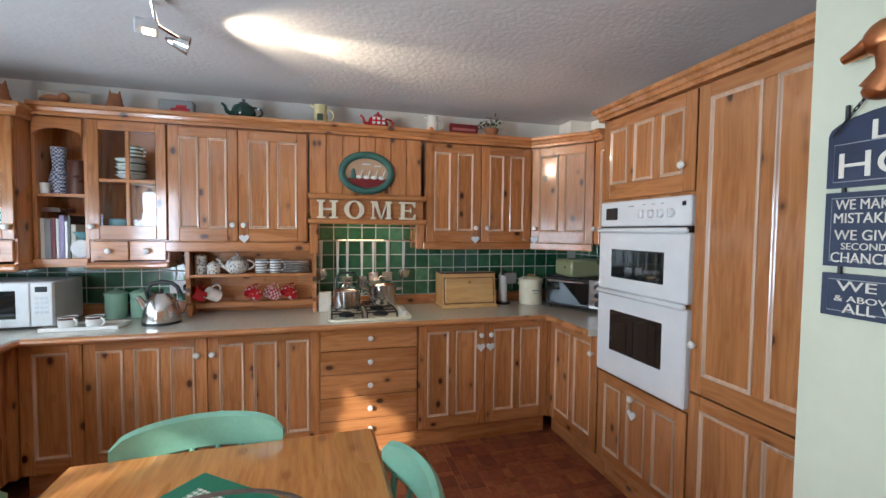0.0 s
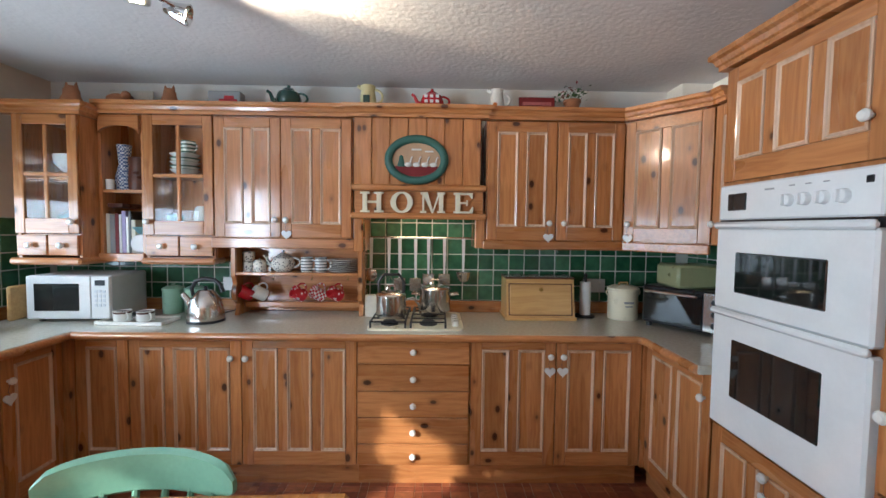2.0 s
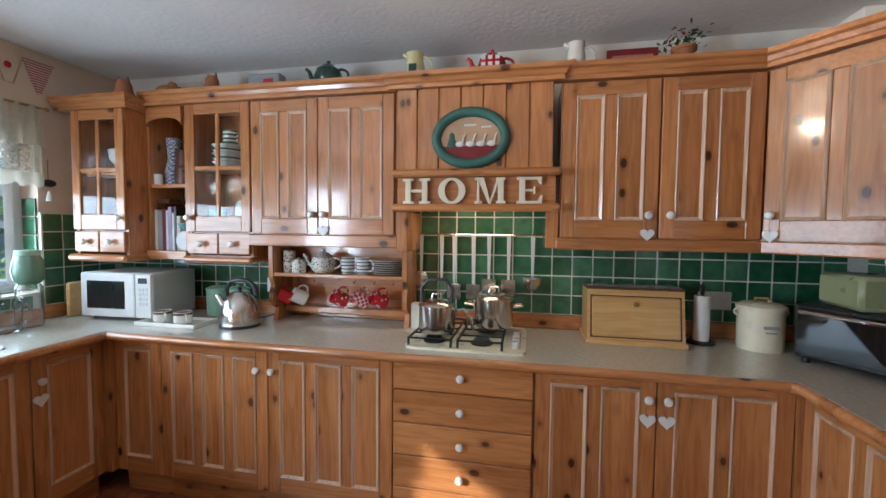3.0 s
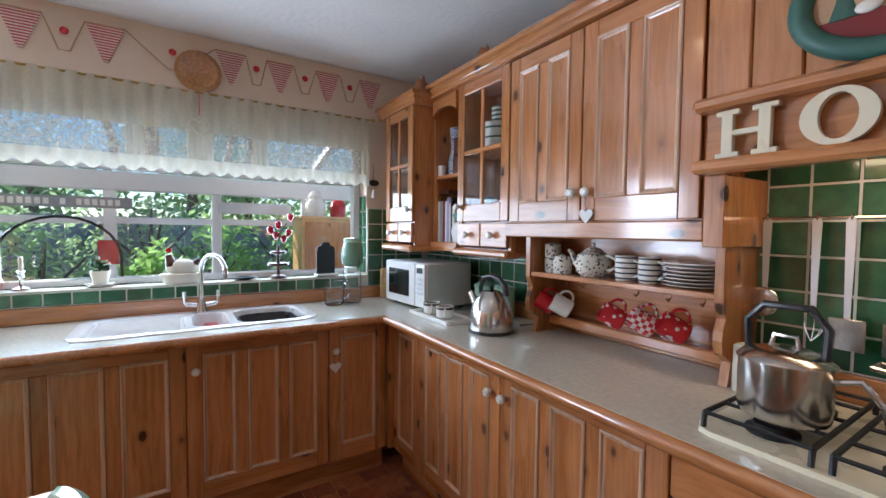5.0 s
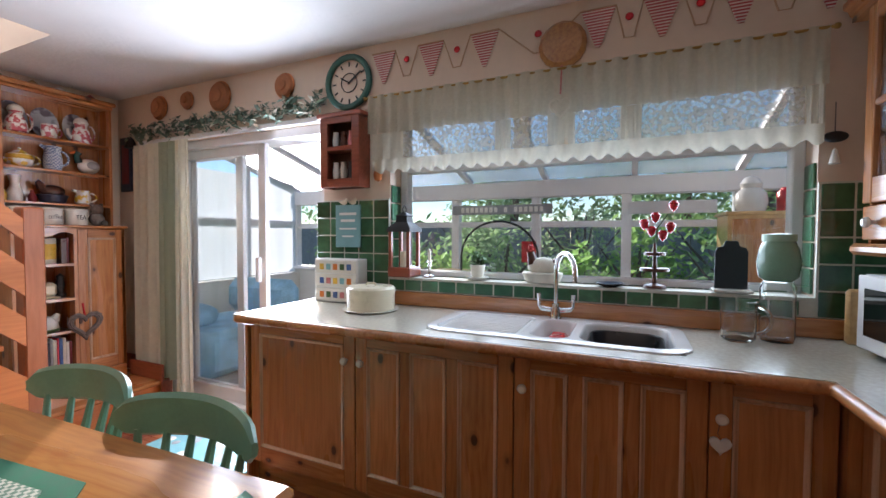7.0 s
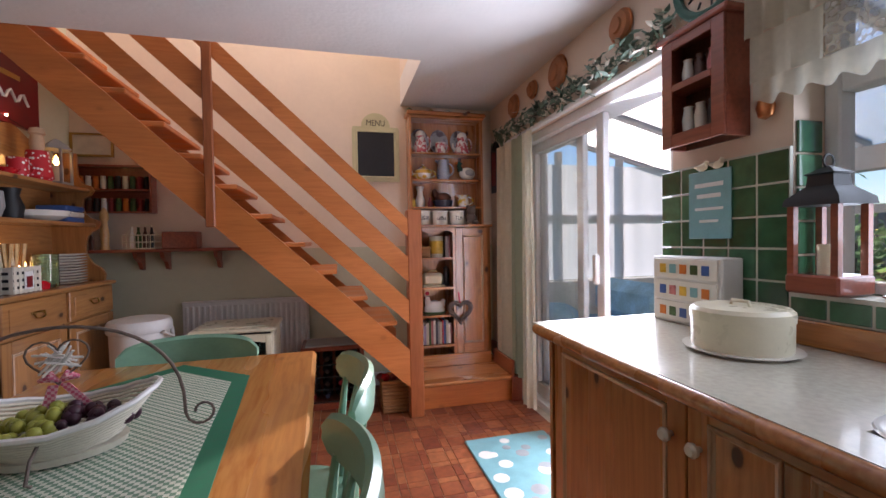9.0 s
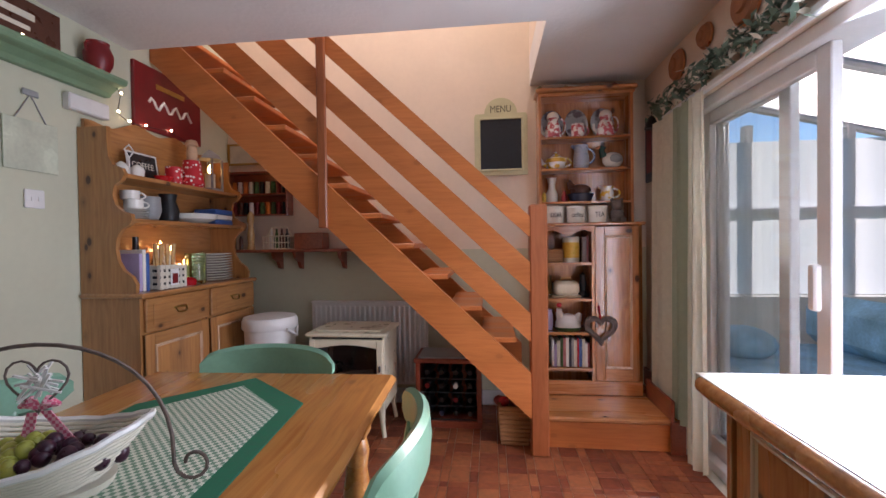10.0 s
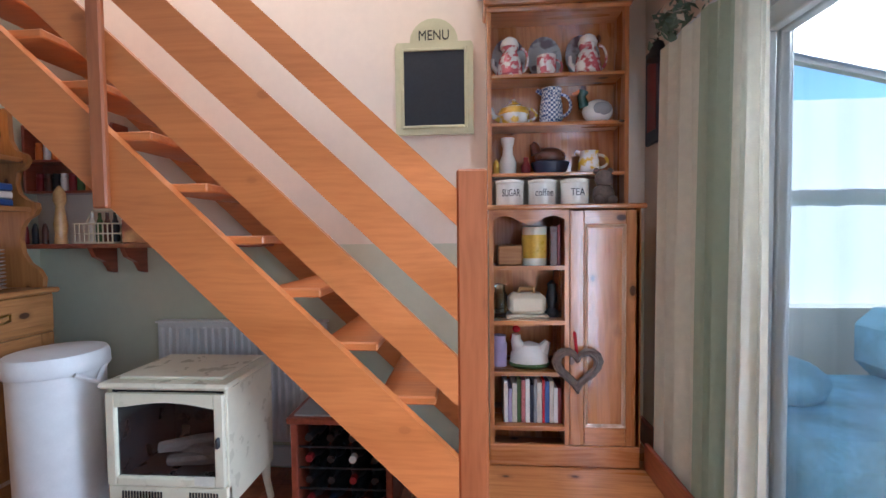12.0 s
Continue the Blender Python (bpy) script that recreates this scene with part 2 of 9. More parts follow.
def pattern(name, ground, ink, kind, scale, cut):
    """Printed or woven pattern in two colours: spots, checks or stripes."""
    m, nt, b = nodes(name)
    tc = nt.nodes.new("ShaderNodeTexCoord")
    if kind == "spots":
        v = tex(nt, "Voronoi", tc.outputs["Object"], scale)
        fac = ramp(nt, v.outputs["Distance"], [(cut, (1, 1, 1)), (cut + 0.03, (0, 0, 0))])
    elif kind == "checks":
        v = tex(nt, "Checker", tc.outputs["Object"], scale)
        fac = v.outputs["Fac"]
    else:
        v = tex(nt, "Wave", tc.outputs["Object"], scale)
        v.bands_direction = kind
        v.inputs["Distortion"].default_value = 0.3
        fac = ramp(nt, v.outputs["Fac"], [(cut - 0.03, (0, 0, 0)), (cut, (1, 1, 1))])
    link(nt, mix(nt, fac, ground, ink), b.inputs["Base Color"])
    b.inputs["Roughness"].default_value = 0.55
    return m


def glass(name, tint, rough=0.0):
    m, nt, b = nodes(name)
    b.inputs["Base Color"].default_value = (*tint, 1)
    b.inputs["Transmission Weight"].default_value, b.inputs["Roughness"].default_value, b.inputs["IOR"].default_value = 1.0, rough, 1.45
    return m


def glow(name, rgb, strength):
    m, nt, b = nodes(name)
    b.inputs["Base Color"].default_value = (*rgb, 1)
    b.inputs["Emission Color"].default_value, b.inputs["Emission Strength"].default_value = (*rgb, 1), strength
    return m


def lace_material(name, holes):
    """Thin voile: lets part of the light straight through, more where the lace has its holes."""
    m, nt, b = nodes(name)
    raw, vec, rnd = coords(nt, (1, 1, 1), 0)
    b.inputs["Base Color"].default_value, b.inputs["Roughness"].default_value = (0.66, 0.62, 0.5, 1), 0.9
    trl = nt.nodes.new("ShaderNodeBsdfTranslucent")
    trl.inputs[0].default_value = (0.7, 0.66, 0.54, 1)
    half = nt.nodes.new("ShaderNodeMixShader")
    half.inputs[0].default_value = 0.55
    link(nt, b.outputs[0], half.inputs[1])
    link(nt, trl.outputs[0], half.inputs[2])
    clear = nt.nodes.new("ShaderNodeBsdfTransparent")
    out = nt.nodes.new("ShaderNodeMixShader")
    if holes:
        v = tex(nt, "Voronoi", vec, 55)
        fac = ramp(nt, v.outputs["Distance"], [(0.4, (0.9, 0.9, 0.9)), (0.7, (0.3, 0.3, 0.3))])
    else:
        n = tex(nt, "Noise", vec, 60)
        fac = ramp(nt, n.outputs[0], [(0.3, (0.05, 0.05, 0.05)), (0.7, (0.13, 0.13, 0.13))])
    link(nt, fac, out.inputs[0])
    link(nt, half.outputs[0], out.inputs[1])
    link(nt, clear.outputs[0], out.inputs[2])
    link(nt, out.outputs[0], nt.nodes["Material Output"].inputs[0])
    return m


ceiling_mat, tile_mat, floor_mat = ceiling_material(), tile_material(), floor_material()
clear_glass, green_glass = glass("clear_glass", (0.97, 0.99, 0.98)), glass("green_glass", (0.75, 0.9, 0.7))
frost_glass = glass("roof_sheet", (0.97, 0.98, 1.0), 0.25)
candle_glow, fairy_glow = glow("candle_flame", (1.0, 0.55, 0.15), 22), glow("fairy_bulb", (1.0, 0.72, 0.4), 30)
spot_glow = glow("spot_bulb", (1.0, 0.75, 0.45), 9)
voile, lace = lace_material("voile", False), lace_material("lace", True)
gingham = pattern("green_gingham", (0.72, 0.74, 0.64), (0.16, 0.3, 0.2), "checks", 95, 0)
red_spot = pattern("red_spotted", (0.52, 0.012, 0.02), (0.8, 0.75, 0.7), "spots", 42, 0.3)
red_check = pattern("red_checked", (0.75, 0.7, 0.66), (0.55, 0.02, 0.03), "checks", 70, 0)
dark_spot = pattern("dark_spotted", (0.75, 0.72, 0.64), (0.03, 0.045, 0.05), "spots", 75, 0.32)
blue_check = pattern("blue_lattice", (0.7, 0.72, 0.75), (0.05, 0.1, 0.25), "checks", 90, 0)
striped = pattern("green_striped", (0.75, 0.74, 0.66), (0.03, 0.1, 0.06), "Z", 14, 0.55)
dark_wave = pattern("dark_waves", (0.78, 0.77, 0.72), (0.03, 0.045, 0.06), "Z", 17, 0.8)
red_striped = pattern("red_striped", (0.72, 0.62, 0.55), (0.45, 0.05, 0.06), "Z", 24, 0.45)


# ---- mesh helpers ----
def box(bm, x0, x1, y0, y1, z0, z1, c=0.0):
    """A block with chamfered edges of width c."""
    x0, x1, y0, y1, z0, z1 = min(x0, x1), max(x0, x1), min(y0, y1), max(y0, y1), min(z0, z1), max(z0, z1)
    c = min(c, (x1 - x0) * 0.45, (y1 - y0) * 0.45, (z1 - z0) * 0.45)
    if c <= 0:
        v = [bm.verts.new((x, y, z)) for x in (x0, x1) for y in (y0, y1) for z in (z0, z1)]
        for f in ((0, 1, 3, 2), (4, 6, 7, 5), (0, 4, 5, 1), (2, 3, 7, 6), (0, 2, 6, 4), (1, 5, 7, 3)):
            bm.faces.new([v[k] for k in f])
        return
    lo, hi = (x0, y0, z0), (x1, y1, z1)
    vs = {}
    for s in range(8):
        sg = [(s >> k) & 1 for k in range(3)]
        for a in range(3):
            p = [hi[k] if sg[k] else lo[k] for k in range(3)]
            for k in range(3):
                if k != a:
                    p[k] += -c if sg[k] else c
            vs[s, a] = bm.verts.new(p)
    for a in range(3):
        b, d = (a + 1) % 3, (a + 2) % 3
        for side in (0, 1):
            q = [(side << a) | (i << b) | (j << d) for i, j in ((0, 0), (1, 0), (1, 1), (0, 1))]
            bm.faces.new([vs[k, a] for k in (q if side else q[::-1])])
        for i in (0, 1):
            for j in (0, 1):
                e0 = (i << b) | (j << d)
                e1 = e0 | (1 << a)
                q = [vs[e0, b], vs[e1, b], vs[e1, d], vs[e0, d]]
                bm.faces.new(q if i == j else q[::-1])
    for s in range(8):
        q = [vs[s, 0], vs[s, 1], vs[s, 2]]
        bm.faces.new(q if bin(s).count("1") % 2 else q[::-1])


def lathe(bm, profile, at=(0, 0, 0), seg=20, sx=1.0, sy=1.0):
    """A turned body from (radius, height) pairs."""
    rings = []
    for r, z in profile:
        if r < 1e-5:
            rings.append([bm.verts.new((at[0], at[1], at[2] + z))])
        else:
            rings.append([bm.verts.new((at[0] + sx * r * math.cos(2 * math.pi * k / seg), at[1] + sy * r * math.sin(2 * math.pi * k / seg), at[2] + z)) for k in range(seg)])
    for a, b in zip(rings, rings[1:]):
        for k in range(seg):
            q = [a[k % len(a)], a[(k + 1) % seg % len(a)], b[(k + 1) % seg % len(b)], b[k % len(b)]]
            q = [v for n, v in enumerate(q) if v not in q[:n]]
            if len(q) > 2:
                bm.faces.new(q)
    for ring, flip in ((rings[0], True), (rings[-1], False)):
        if len(ring) > 2:
            bm.faces.new(ring[::-1] if flip else ring)


def tube(bm, pts, r, seg=8, closed=False):
    """A rod of radius r (a number, or one for each point) along points."""
    pts = [Vector(p) for p in pts]
    n = len(pts)
    rs = r if isinstance(r, (list, tuple)) else [r] * n
    rings, side = [], None
    for k, p in enumerate(pts):
        a, b = (pts[k - 1], pts[(k + 1) % n]) if closed else (pts[max(k - 1, 0)], pts[min(k + 1, n - 1)])
        d = (b - a).normalized()
        if side is None:
            side = d.orthogonal().normalized()
        side = (side - d * side.dot(d)).normalized()
        up = d.cross(side)
        rings.append([bm.verts.new(p + rs[k] * (math.cos(2 * math.pi * j / seg) * side + math.sin(2 * math.pi * j / seg) * up)) for j in range(seg)])
    for k in range(n if closed else n - 1):
        a, b = rings[k], rings[(k + 1) % n]
        for j in range(seg):
            bm.faces.new([a[j], a[(j + 1) % seg], b[(j + 1) % seg], b[j]])
    if not closed:
        bm.faces.new(rings[0][::-1])
        bm.faces.new(rings[-1])


def slab(bm, outline, a, b, axis=2):
    """An outline of 2D points pulled from a to b along an axis."""
    put = {0: lambda p, t: (t, p[0], p[1]), 1: lambda p, t: (p[0], t, p[1]), 2: lambda p, t: (p[0], p[1], t)}[axis]
    lo, hi = [bm.verts.new(put(p, a)) for p in outline], [bm.verts.new(put(p, b)) for p in outline]
    bm.faces.new(lo[::-1])
    bm.faces.new(hi)
    for k in range(len(lo)):
        j = (k + 1) % len(lo)
        bm.faces.new([lo[k], lo[j], hi[j], hi[k]])


def ball(bm, at, r, sx=1.0, sy=1.0, sz=1.0, seg=12):
    lathe(bm, [(r * math.sin(math.pi * k / 8), -r * sz * math.cos(math.pi * k / 8)) for k in range(9)], at, seg, sx, sy)


def arc(cx, cy, r, a0, a1, n, ry=None):
    ry = r if ry is None else ry
    return [(cx + r * math.cos(radians(a0 + (a1 - a0) * k / n)), cy + ry * math.sin(radians(a0 + (a1 - a0) * k / n))) for k in range(n + 1)]


def mesh_of(name, bm, material, smooth=False):
    bmesh.ops.recalc_face_normals(bm, faces=bm.faces[:])
    me = bpy.data.meshes.new(name)
    bm.to_mesh(me)
    bm.free()
    me.materials.append(material)
    if smooth:
        me.shade_smooth()
        me.set_sharp_from_angle(angle=radians(38))
    return me


def thing(name, at, label, category, group="", turn=0.0):
    ob = new(name)
    ob.matrix_basis = pose(*at, 0, 0, turn)
    return tagged(ob, label, category, group)


def part(name, bm, material, parent, label="", m=None, smooth=True):
    """One mesh object under a thing or a part; m maps the bmesh to the world, else it is in the thing's own axes."""
    root = parent
    while root.parent:
        root = root.parent
    if m is not None:
        bm.transform(root.matrix_basis.inverted() @ m)
    ob = new(name, mesh_of(name, bm, material, smooth))
    ob.parent = parent
    return tagged(ob, label)


W = Matrix.Identity(4)


def make(shape, *args, **kw):
    bm = bmesh.new()
    shape(bm, *args, **kw)
    return bm


def boxes(*rows, c=0.0):
    bm = bmesh.new()
    for r in rows:
        box(bm, *r, c=c)
    return bm


def lone(name, bm, material, label, category, group="", kind="", smooth=True):
    """A thing that is one mesh, its origin at the middle of its base."""
    lo = [min(v.co[k] for v in bm.verts) for k in range(3)]
    hi = [max(v.co[k] for v in bm.verts) for k in range(3)]
    at = Vector(((lo[0] + hi[0]) / 2, (lo[1] + hi[1]) / 2, lo[2]))
    bm.transform(Matrix.Translation(-at))
    ob = new(name, mesh_of(name, bm, material, smooth))
    ob.location = at
    return tagged(ob, label, category, group, kind)


def structure(name, bm, material, label="", category=""):
    ob = new(name, mesh_of(name, bm, material))
    return tagged(ob, label, category, "", "structure")


def words(text, size, depth, m, parent, material, name="lettering", width=None, label=""):
    cu = bpy.data.curves.new(name, "FONT")
    cu.body, cu.size, cu.extrude, cu.align_x, cu.align_y = text, size, depth, "CENTER", "CENTER"
    tmp = new("lettering_curve", cu)
    me = bpy.data.meshes.new_from_object(tmp.evaluated_get(bpy.context.evaluated_depsgraph_get()))
    bpy.data.objects.remove(tmp)
    bm = bmesh.new()
    bm.from_mesh(me)
    bpy.data.meshes.remove(me)
    if width:
        w = max(v.co.x for v in bm.verts) - min(v.co.x for v in bm.verts)
        bm.transform(Matrix.Diagonal((width / w, 1, 1, 1)))
    return part(name, bm, material, parent, label, m, smooth=False)


# ---- structure ----
CEIL, XW, YN, YS, XE = 2.365, -2.17, 7.40, 2.45, 1.02
structure("wall_north", boxes((-2.42, 2.2, YN, YN + 0.2, -0.1, CEIL + 0.2)), wall_white, "white painted kitchen wall", "wall")
structure("wall_east_kitchen", boxes((2.05, 2.2, 4.72, YN, -0.1, CEIL + 0.2)), wall_white, "white painted wall behind the tall cupboards", "wall")
structure("wall_east", boxes((XE, 1.2, 2.25, 4.90, -0.1, 4.6), (1.2, 2.05, 4.72, 4.90, -0.1, CEIL + 0.2)), wall_green, "pale green painted wall", "wall")
structure("wall_south_lower", boxes((-2.42, 1.02, YS - 0.2, YS, -0.1, 1.17)), wall_green, "pale green painted wall under the stairs", "wall")
structure("wall_south", boxes((-2.42, 1.02, YS - 0.2, YS, 1.17, 4.6)), wall_cream, "cream painted wall behind the stairs", "wall")
bm = boxes((-2.42, XW, 6.92, YN, -0.1, CEIL + 0.2), (-2.42, XW, 5.02, 6.92, -0.1, 1.03), (-2.42, XW, 5.02, 6.92, 1.98, CEIL + 0.2),
           (-2.42, XW, 4.55, 5.02, -0.1, CEIL + 0.2), (-2.42, XW, 3.03, 4.55, 1.97, CEIL + 0.2), (-2.42, XW, YS, 3.03, -0.1, CEIL + 0.2))
structure("wall_west", bm, wall_pink, "warm cream painted wall with window and sliding door", "wall")
bm = boxes((-2.17, 2.05, 3.36, YN, CEIL, CEIL + 0.22), (-2.17, -1.36, YS, 3.36, CEIL, CEIL + 0.22))
structure("ceiling", bm, ceiling_mat, "white textured ceiling with stairwell opening", "ceiling")
bm = boxes((-1.40, 1.02, 3.36, 3.44, CEIL + 0.22, 4.6), (-1.46, -1.36, YS, 3.44, CEIL + 0.22, 4.6))
structure("wall_stairwell", bm, wall_cream, "cream painted stairwell wall", "wall")
structure("ceiling_stairwell", boxes((-1.46, 1.2, 2.25, 3.44, 4.6, 4.7)), ceiling_mat, "white stairwell ceiling", "ceiling")
floor = structure("floor", boxes((-2.42, 2.2, 2.25, 7.6, -0.1, -0.006)), grout, "terracotta block patterned floor", "floor")

# window: frame, panes, sill
win = tagged(new("window_1"), "wide white window over the sink", "window", "", "structure")
GX0, GX1 = -2.36, -2.29
bm = boxes((GX0, GX1, 5.02, 6.92, 1.03, 1.075), (GX0, GX1, 5.02, 6.92, 1.93, 1.98), (GX0, GX1, 5.02, 5.065, 1.075, 1.93), (GX0, GX1, 6.875, 6.92, 1.075, 1.93),
           (GX0, GX1, 5.065, 6.875, 1.64, 1.70), (GX0, GX1, 5.70, 5.78, 1.70, 1.93), (GX0, GX1, 5.92, 5.99, 1.70, 1.93), (GX0, GX1, 6.22, 6.28, 1.70, 1.93), c=0.006)
part("window_frame", bm, upvc, win)
for a, b, z0, z1 in ((5.06, 6.88, 1.07, 1.645), (5.06, 5.705, 1.695, 1.935), (5.775, 5.925, 1.695, 1.935), (5.985, 6.225, 1.695, 1.935), (6.275, 6.88, 1.695, 1.935)):
    p = part("pane", boxes((-2.335, -2.329, a, b, z0, z1)), clear_glass, win)
    p.visible_shadow = False

# sliding door: white outer frame, fixed leaf and sliding leaf
dr = tagged(new("door_1"), "white sliding glass door, partly open", "door", "", "structure")
bm = boxes((-2.40, -2.2, 3.03, 3.085, 0, 1.97), (-2.40, -2.2, 4.50, 4.55, 0, 1.97), (-2.40, -2.2, 3.085, 4.50, 1.91, 1.97), (-2.40, -2.2, 3.085, 4.50, 0, 0.05), c=0.005)
part("door_frame", bm, upvc, dr)


def leaf_door(a, b, x, name):
    bm = boxes((x, x + 0.04, a, a + 0.07, 0.05, 1.91), (x, x + 0.04, b - 0.07, b, 0.05, 1.91), (x, x + 0.04, a + 0.07, b - 0.07, 1.84, 1.91), (x, x + 0.04, a + 0.07, b - 0.07, 0.05, 0.15), c=0.005)
    fr = part(name, bm, upvc, dr)
    p = part("pane", boxes((x + 0.015, x + 0.021, a + 0.065, b - 0.065, 0.145, 1.845)), clear_glass, fr)
    p.visible_shadow = False
    return fr


leaf_door(3.085, 3.70, -2.34, "fixed_leaf")
lf = leaf_door(3.09, 3.975, -2.29, "sliding_leaf")
part("door_handle", boxes((-2.25, -2.22, 3.90, 3.94, 0.95, 1.12), c=0.008), upvc, lf, "white pull handle")
structure("trim_door_top", boxes((XW, XW + 0.03, 2.75, 4.55, 1.965, 2.0), c=0.006), upvc, "white rail over the sliding door", "trim")
structure("baseboard", boxes((-2.08, -2.06, 2.735, 3.125, 0.19, 0.31), (-2.165, -2.143, 2.46, 2.735, 0.19, 0.31), (-2.14, -2.06, 3.105, 3.125, 0, 0.19), c=0.004), red_wood, "red-brown stained skirting board", "baseboard")

# ---- kitchen cabinets ----
S_, E_, W_ = 0.0, 90.0, -90.0


def rail_wood(facing, mat):
    """Pine with the grain lying along a rail of a door that faces so."""
    if mat is dres_z:
        return dres_y
    return pine_y if abs(facing) == 90 else pine_x


def panel_door(parent, at, w, h, facing, panels, mat=None, name="door", knob=None, heart=False):
    """A framed pine door seen from its front: x right, z up, y into the cabinet. knob: (x, z) in the door."""
    m = pose(*at, 0, 0, facing)
    mat = mat or pine_z
    across = rail_wood(facing, mat)
    st, g, mull = 0.062, 0.002, 0.05
    d = part(name, boxes((g, w - g, 0.007, 0.02, g, h - g)), mat, parent, "", m, smooth=False)
    for a, b in ((g, st), (w - st, w - g)):
        part("stile", boxes((a, b, 0, 0.018, g, h - g), c=0.003), mat, d, "", m, False)
    for a, b in ((g, st + 0.02), (h - st, h - g)):
        part("rail", boxes((st + 0.0005, w - st - 0.0005, 0.0005, 0.018, a, b), c=0.002), across, d, "", m, False)
    pw = (w - 2 * st - (panels - 1) * mull) / panels
    z0, z1 = st + 0.02, h - st
    for k in range(1, panels):
        a = st + k * (pw + mull)
        part("muntin", boxes((a - mull, a, 0.0005, 0.018, z0 + 0.0005, z1 - 0.0005), c=0.003), mat, d, "", m, False)
    for k in range(panels):
        a = st + k * (pw + mull)
        bm = boxes((a + 0.01, a + pw - 0.01, 0.003, 0.012, z0 + 0.01, z1 - 0.01), c=0.003)
        part("panel", bm, mat, d, "", m, False)
        bm = bmesh.new()
        frame_ring(bm, a, a + pw, z0, z1)
        part("moulding", bm, limed_lit, d, "paler lime-dusted moulding with edge highlights in its colour", m, False)
    if knob:
        add_knob(d, m, *knob)
        if heart:
            add_heart(d, m, *knob)
    return d


def frame_ring(bm, x0, x1, z0, z1):
    """A mitred bead round a panel: an ogee swept round four corners."""
    prof = [(0.0, 0.004), (0.0, -0.003), (0.004, -0.006), (0.008, -0.004), (0.011, 0.0), (0.0165, 0.0025), (0.0165, 0.006)]
    rings = [[bm.verts.new((x + sx * o, y, z + sz * o)) for o, y in prof] for x, z, sx, sz in ((x0, z0, 1, 1), (x1, z0, -1, 1), (x1, z1, -1, -1), (x0, z1, 1, -1))]
    for k in range(4):
        p, q = rings[k], rings[(k + 1) % 4]
        for j in range(len(prof)):
            i = (j + 1) % len(prof)
            bm.faces.new([p[j], q[j], q[i], p[i]])


def add_knob(parent, m, x, z):
    bm = make(lathe, [(0.007, 0), (0.008, 0.012), (0.017, 0.018), (0.018, 0.026), (0.012, 0.034), (0, 0.036)], (0, 0, 0), 14)
    part("knob", bm, china, parent, "white ceramic knob", m @ pose(x, 0, z, 90, 0, 0))


def add_heart(parent, m, x, z):
    pts = []
    for k in range(20):
        t = 2 * math.pi * k / 20
        pts.append((0.0019 * 16 * math.sin(t) ** 3, 0.0019 * (13 * math.cos(t) - 5 * math.cos(2 * t) - 2 * math.cos(3 * t) - math.cos(4 * t))))
    bm = make(slab, pts, -0.004, 0.004)
    part("hanging_heart", bm, white_plastic, parent, "small white wooden heart on a string", m @ pose(x, -0.008, z - 0.085, 90, 0, 0))
    part("string", make(tube, [(x, -0.012, z), (x - 0.008, -0.008, z - 0.05), (x, -0.008, z - 0.065)], 0.0012, 5), twig, parent, "", m)


def drawer(parent, at, w, h, facing, mat=None, knobs=(0.5,)):
    m = pose(*at, 0, 0, facing)
    bm = bmesh.new()
    box(bm, 0.002, w - 0.002, 0, 0.02, 0.002, h - 0.002, 0.004)
    d = part("drawer", bm, mat or pine_x, parent, "", m, smooth=False)
    for k in knobs:
        add_knob(d, m, w * k, h / 2)
    return d


BZ0, BZ1, FY, FX = 0.135, 0.85, 6.85, -1.63


def base_unit(x0, x1, label, group="base cupboards"):
    t = thing("base_cabinet", ((x0 + x1) / 2, 7.1, 0), label, "cabinet", group)
    part("carcass", boxes((x0, x1, FY + 0.021, 7.38, BZ0, BZ1)), pine_z, t, "", W)
    part("plinth", boxes((x0, x1, FY + 0.06, FY + 0.078, 0, BZ0)), pine_x, t, "", W)
    return t


corner = base_unit(-1.60, -1.315, "blind corner pine base cabinet")
panel_door(corner, (-1.60, FY, BZ0), 0.285, BZ1 - BZ0, S_, 1)
part("corner_post", boxes((-1.665, -1.603, 6.822, 6.88, BZ0, BZ1)), pine_z, corner, "", W)
dbl = base_unit(-1.315, -0.085, "double pine base cabinet with grooved panel doors")
panel_door(dbl, (-1.315, FY, BZ0), 0.605, BZ1 - BZ0, S_, 3, knob=(0.555, 0.6))
panel_door(dbl, (-0.71, FY, BZ0), 0.625, BZ1 - BZ0, S_, 3, knob=(0.03, 0.6))
dw = base_unit(-0.085, 0.53, "pine drawer unit with five drawers")
for z0, z1 in ((BZ0, 0.256), (0.256, 0.404), (0.404, 0.552), (0.552, 0.702), (0.702, BZ1)):
    drawer(dw, (-0.085, FY, z0), 0.615, z1 - z0, S_)
d2 = base_unit(0.53, 1.49, "double pine base cabinet with hearts on its knobs")
panel_door(d2, (0.535, FY, BZ0), 0.47, BZ1 - BZ0, S_, 2, knob=(0.435, 0.62), heart=True)
panel_door(d2, (1.005, FY, BZ0), 0.475, BZ1 - BZ0, S_, 2, knob=(0.035, 0.62), heart=True)

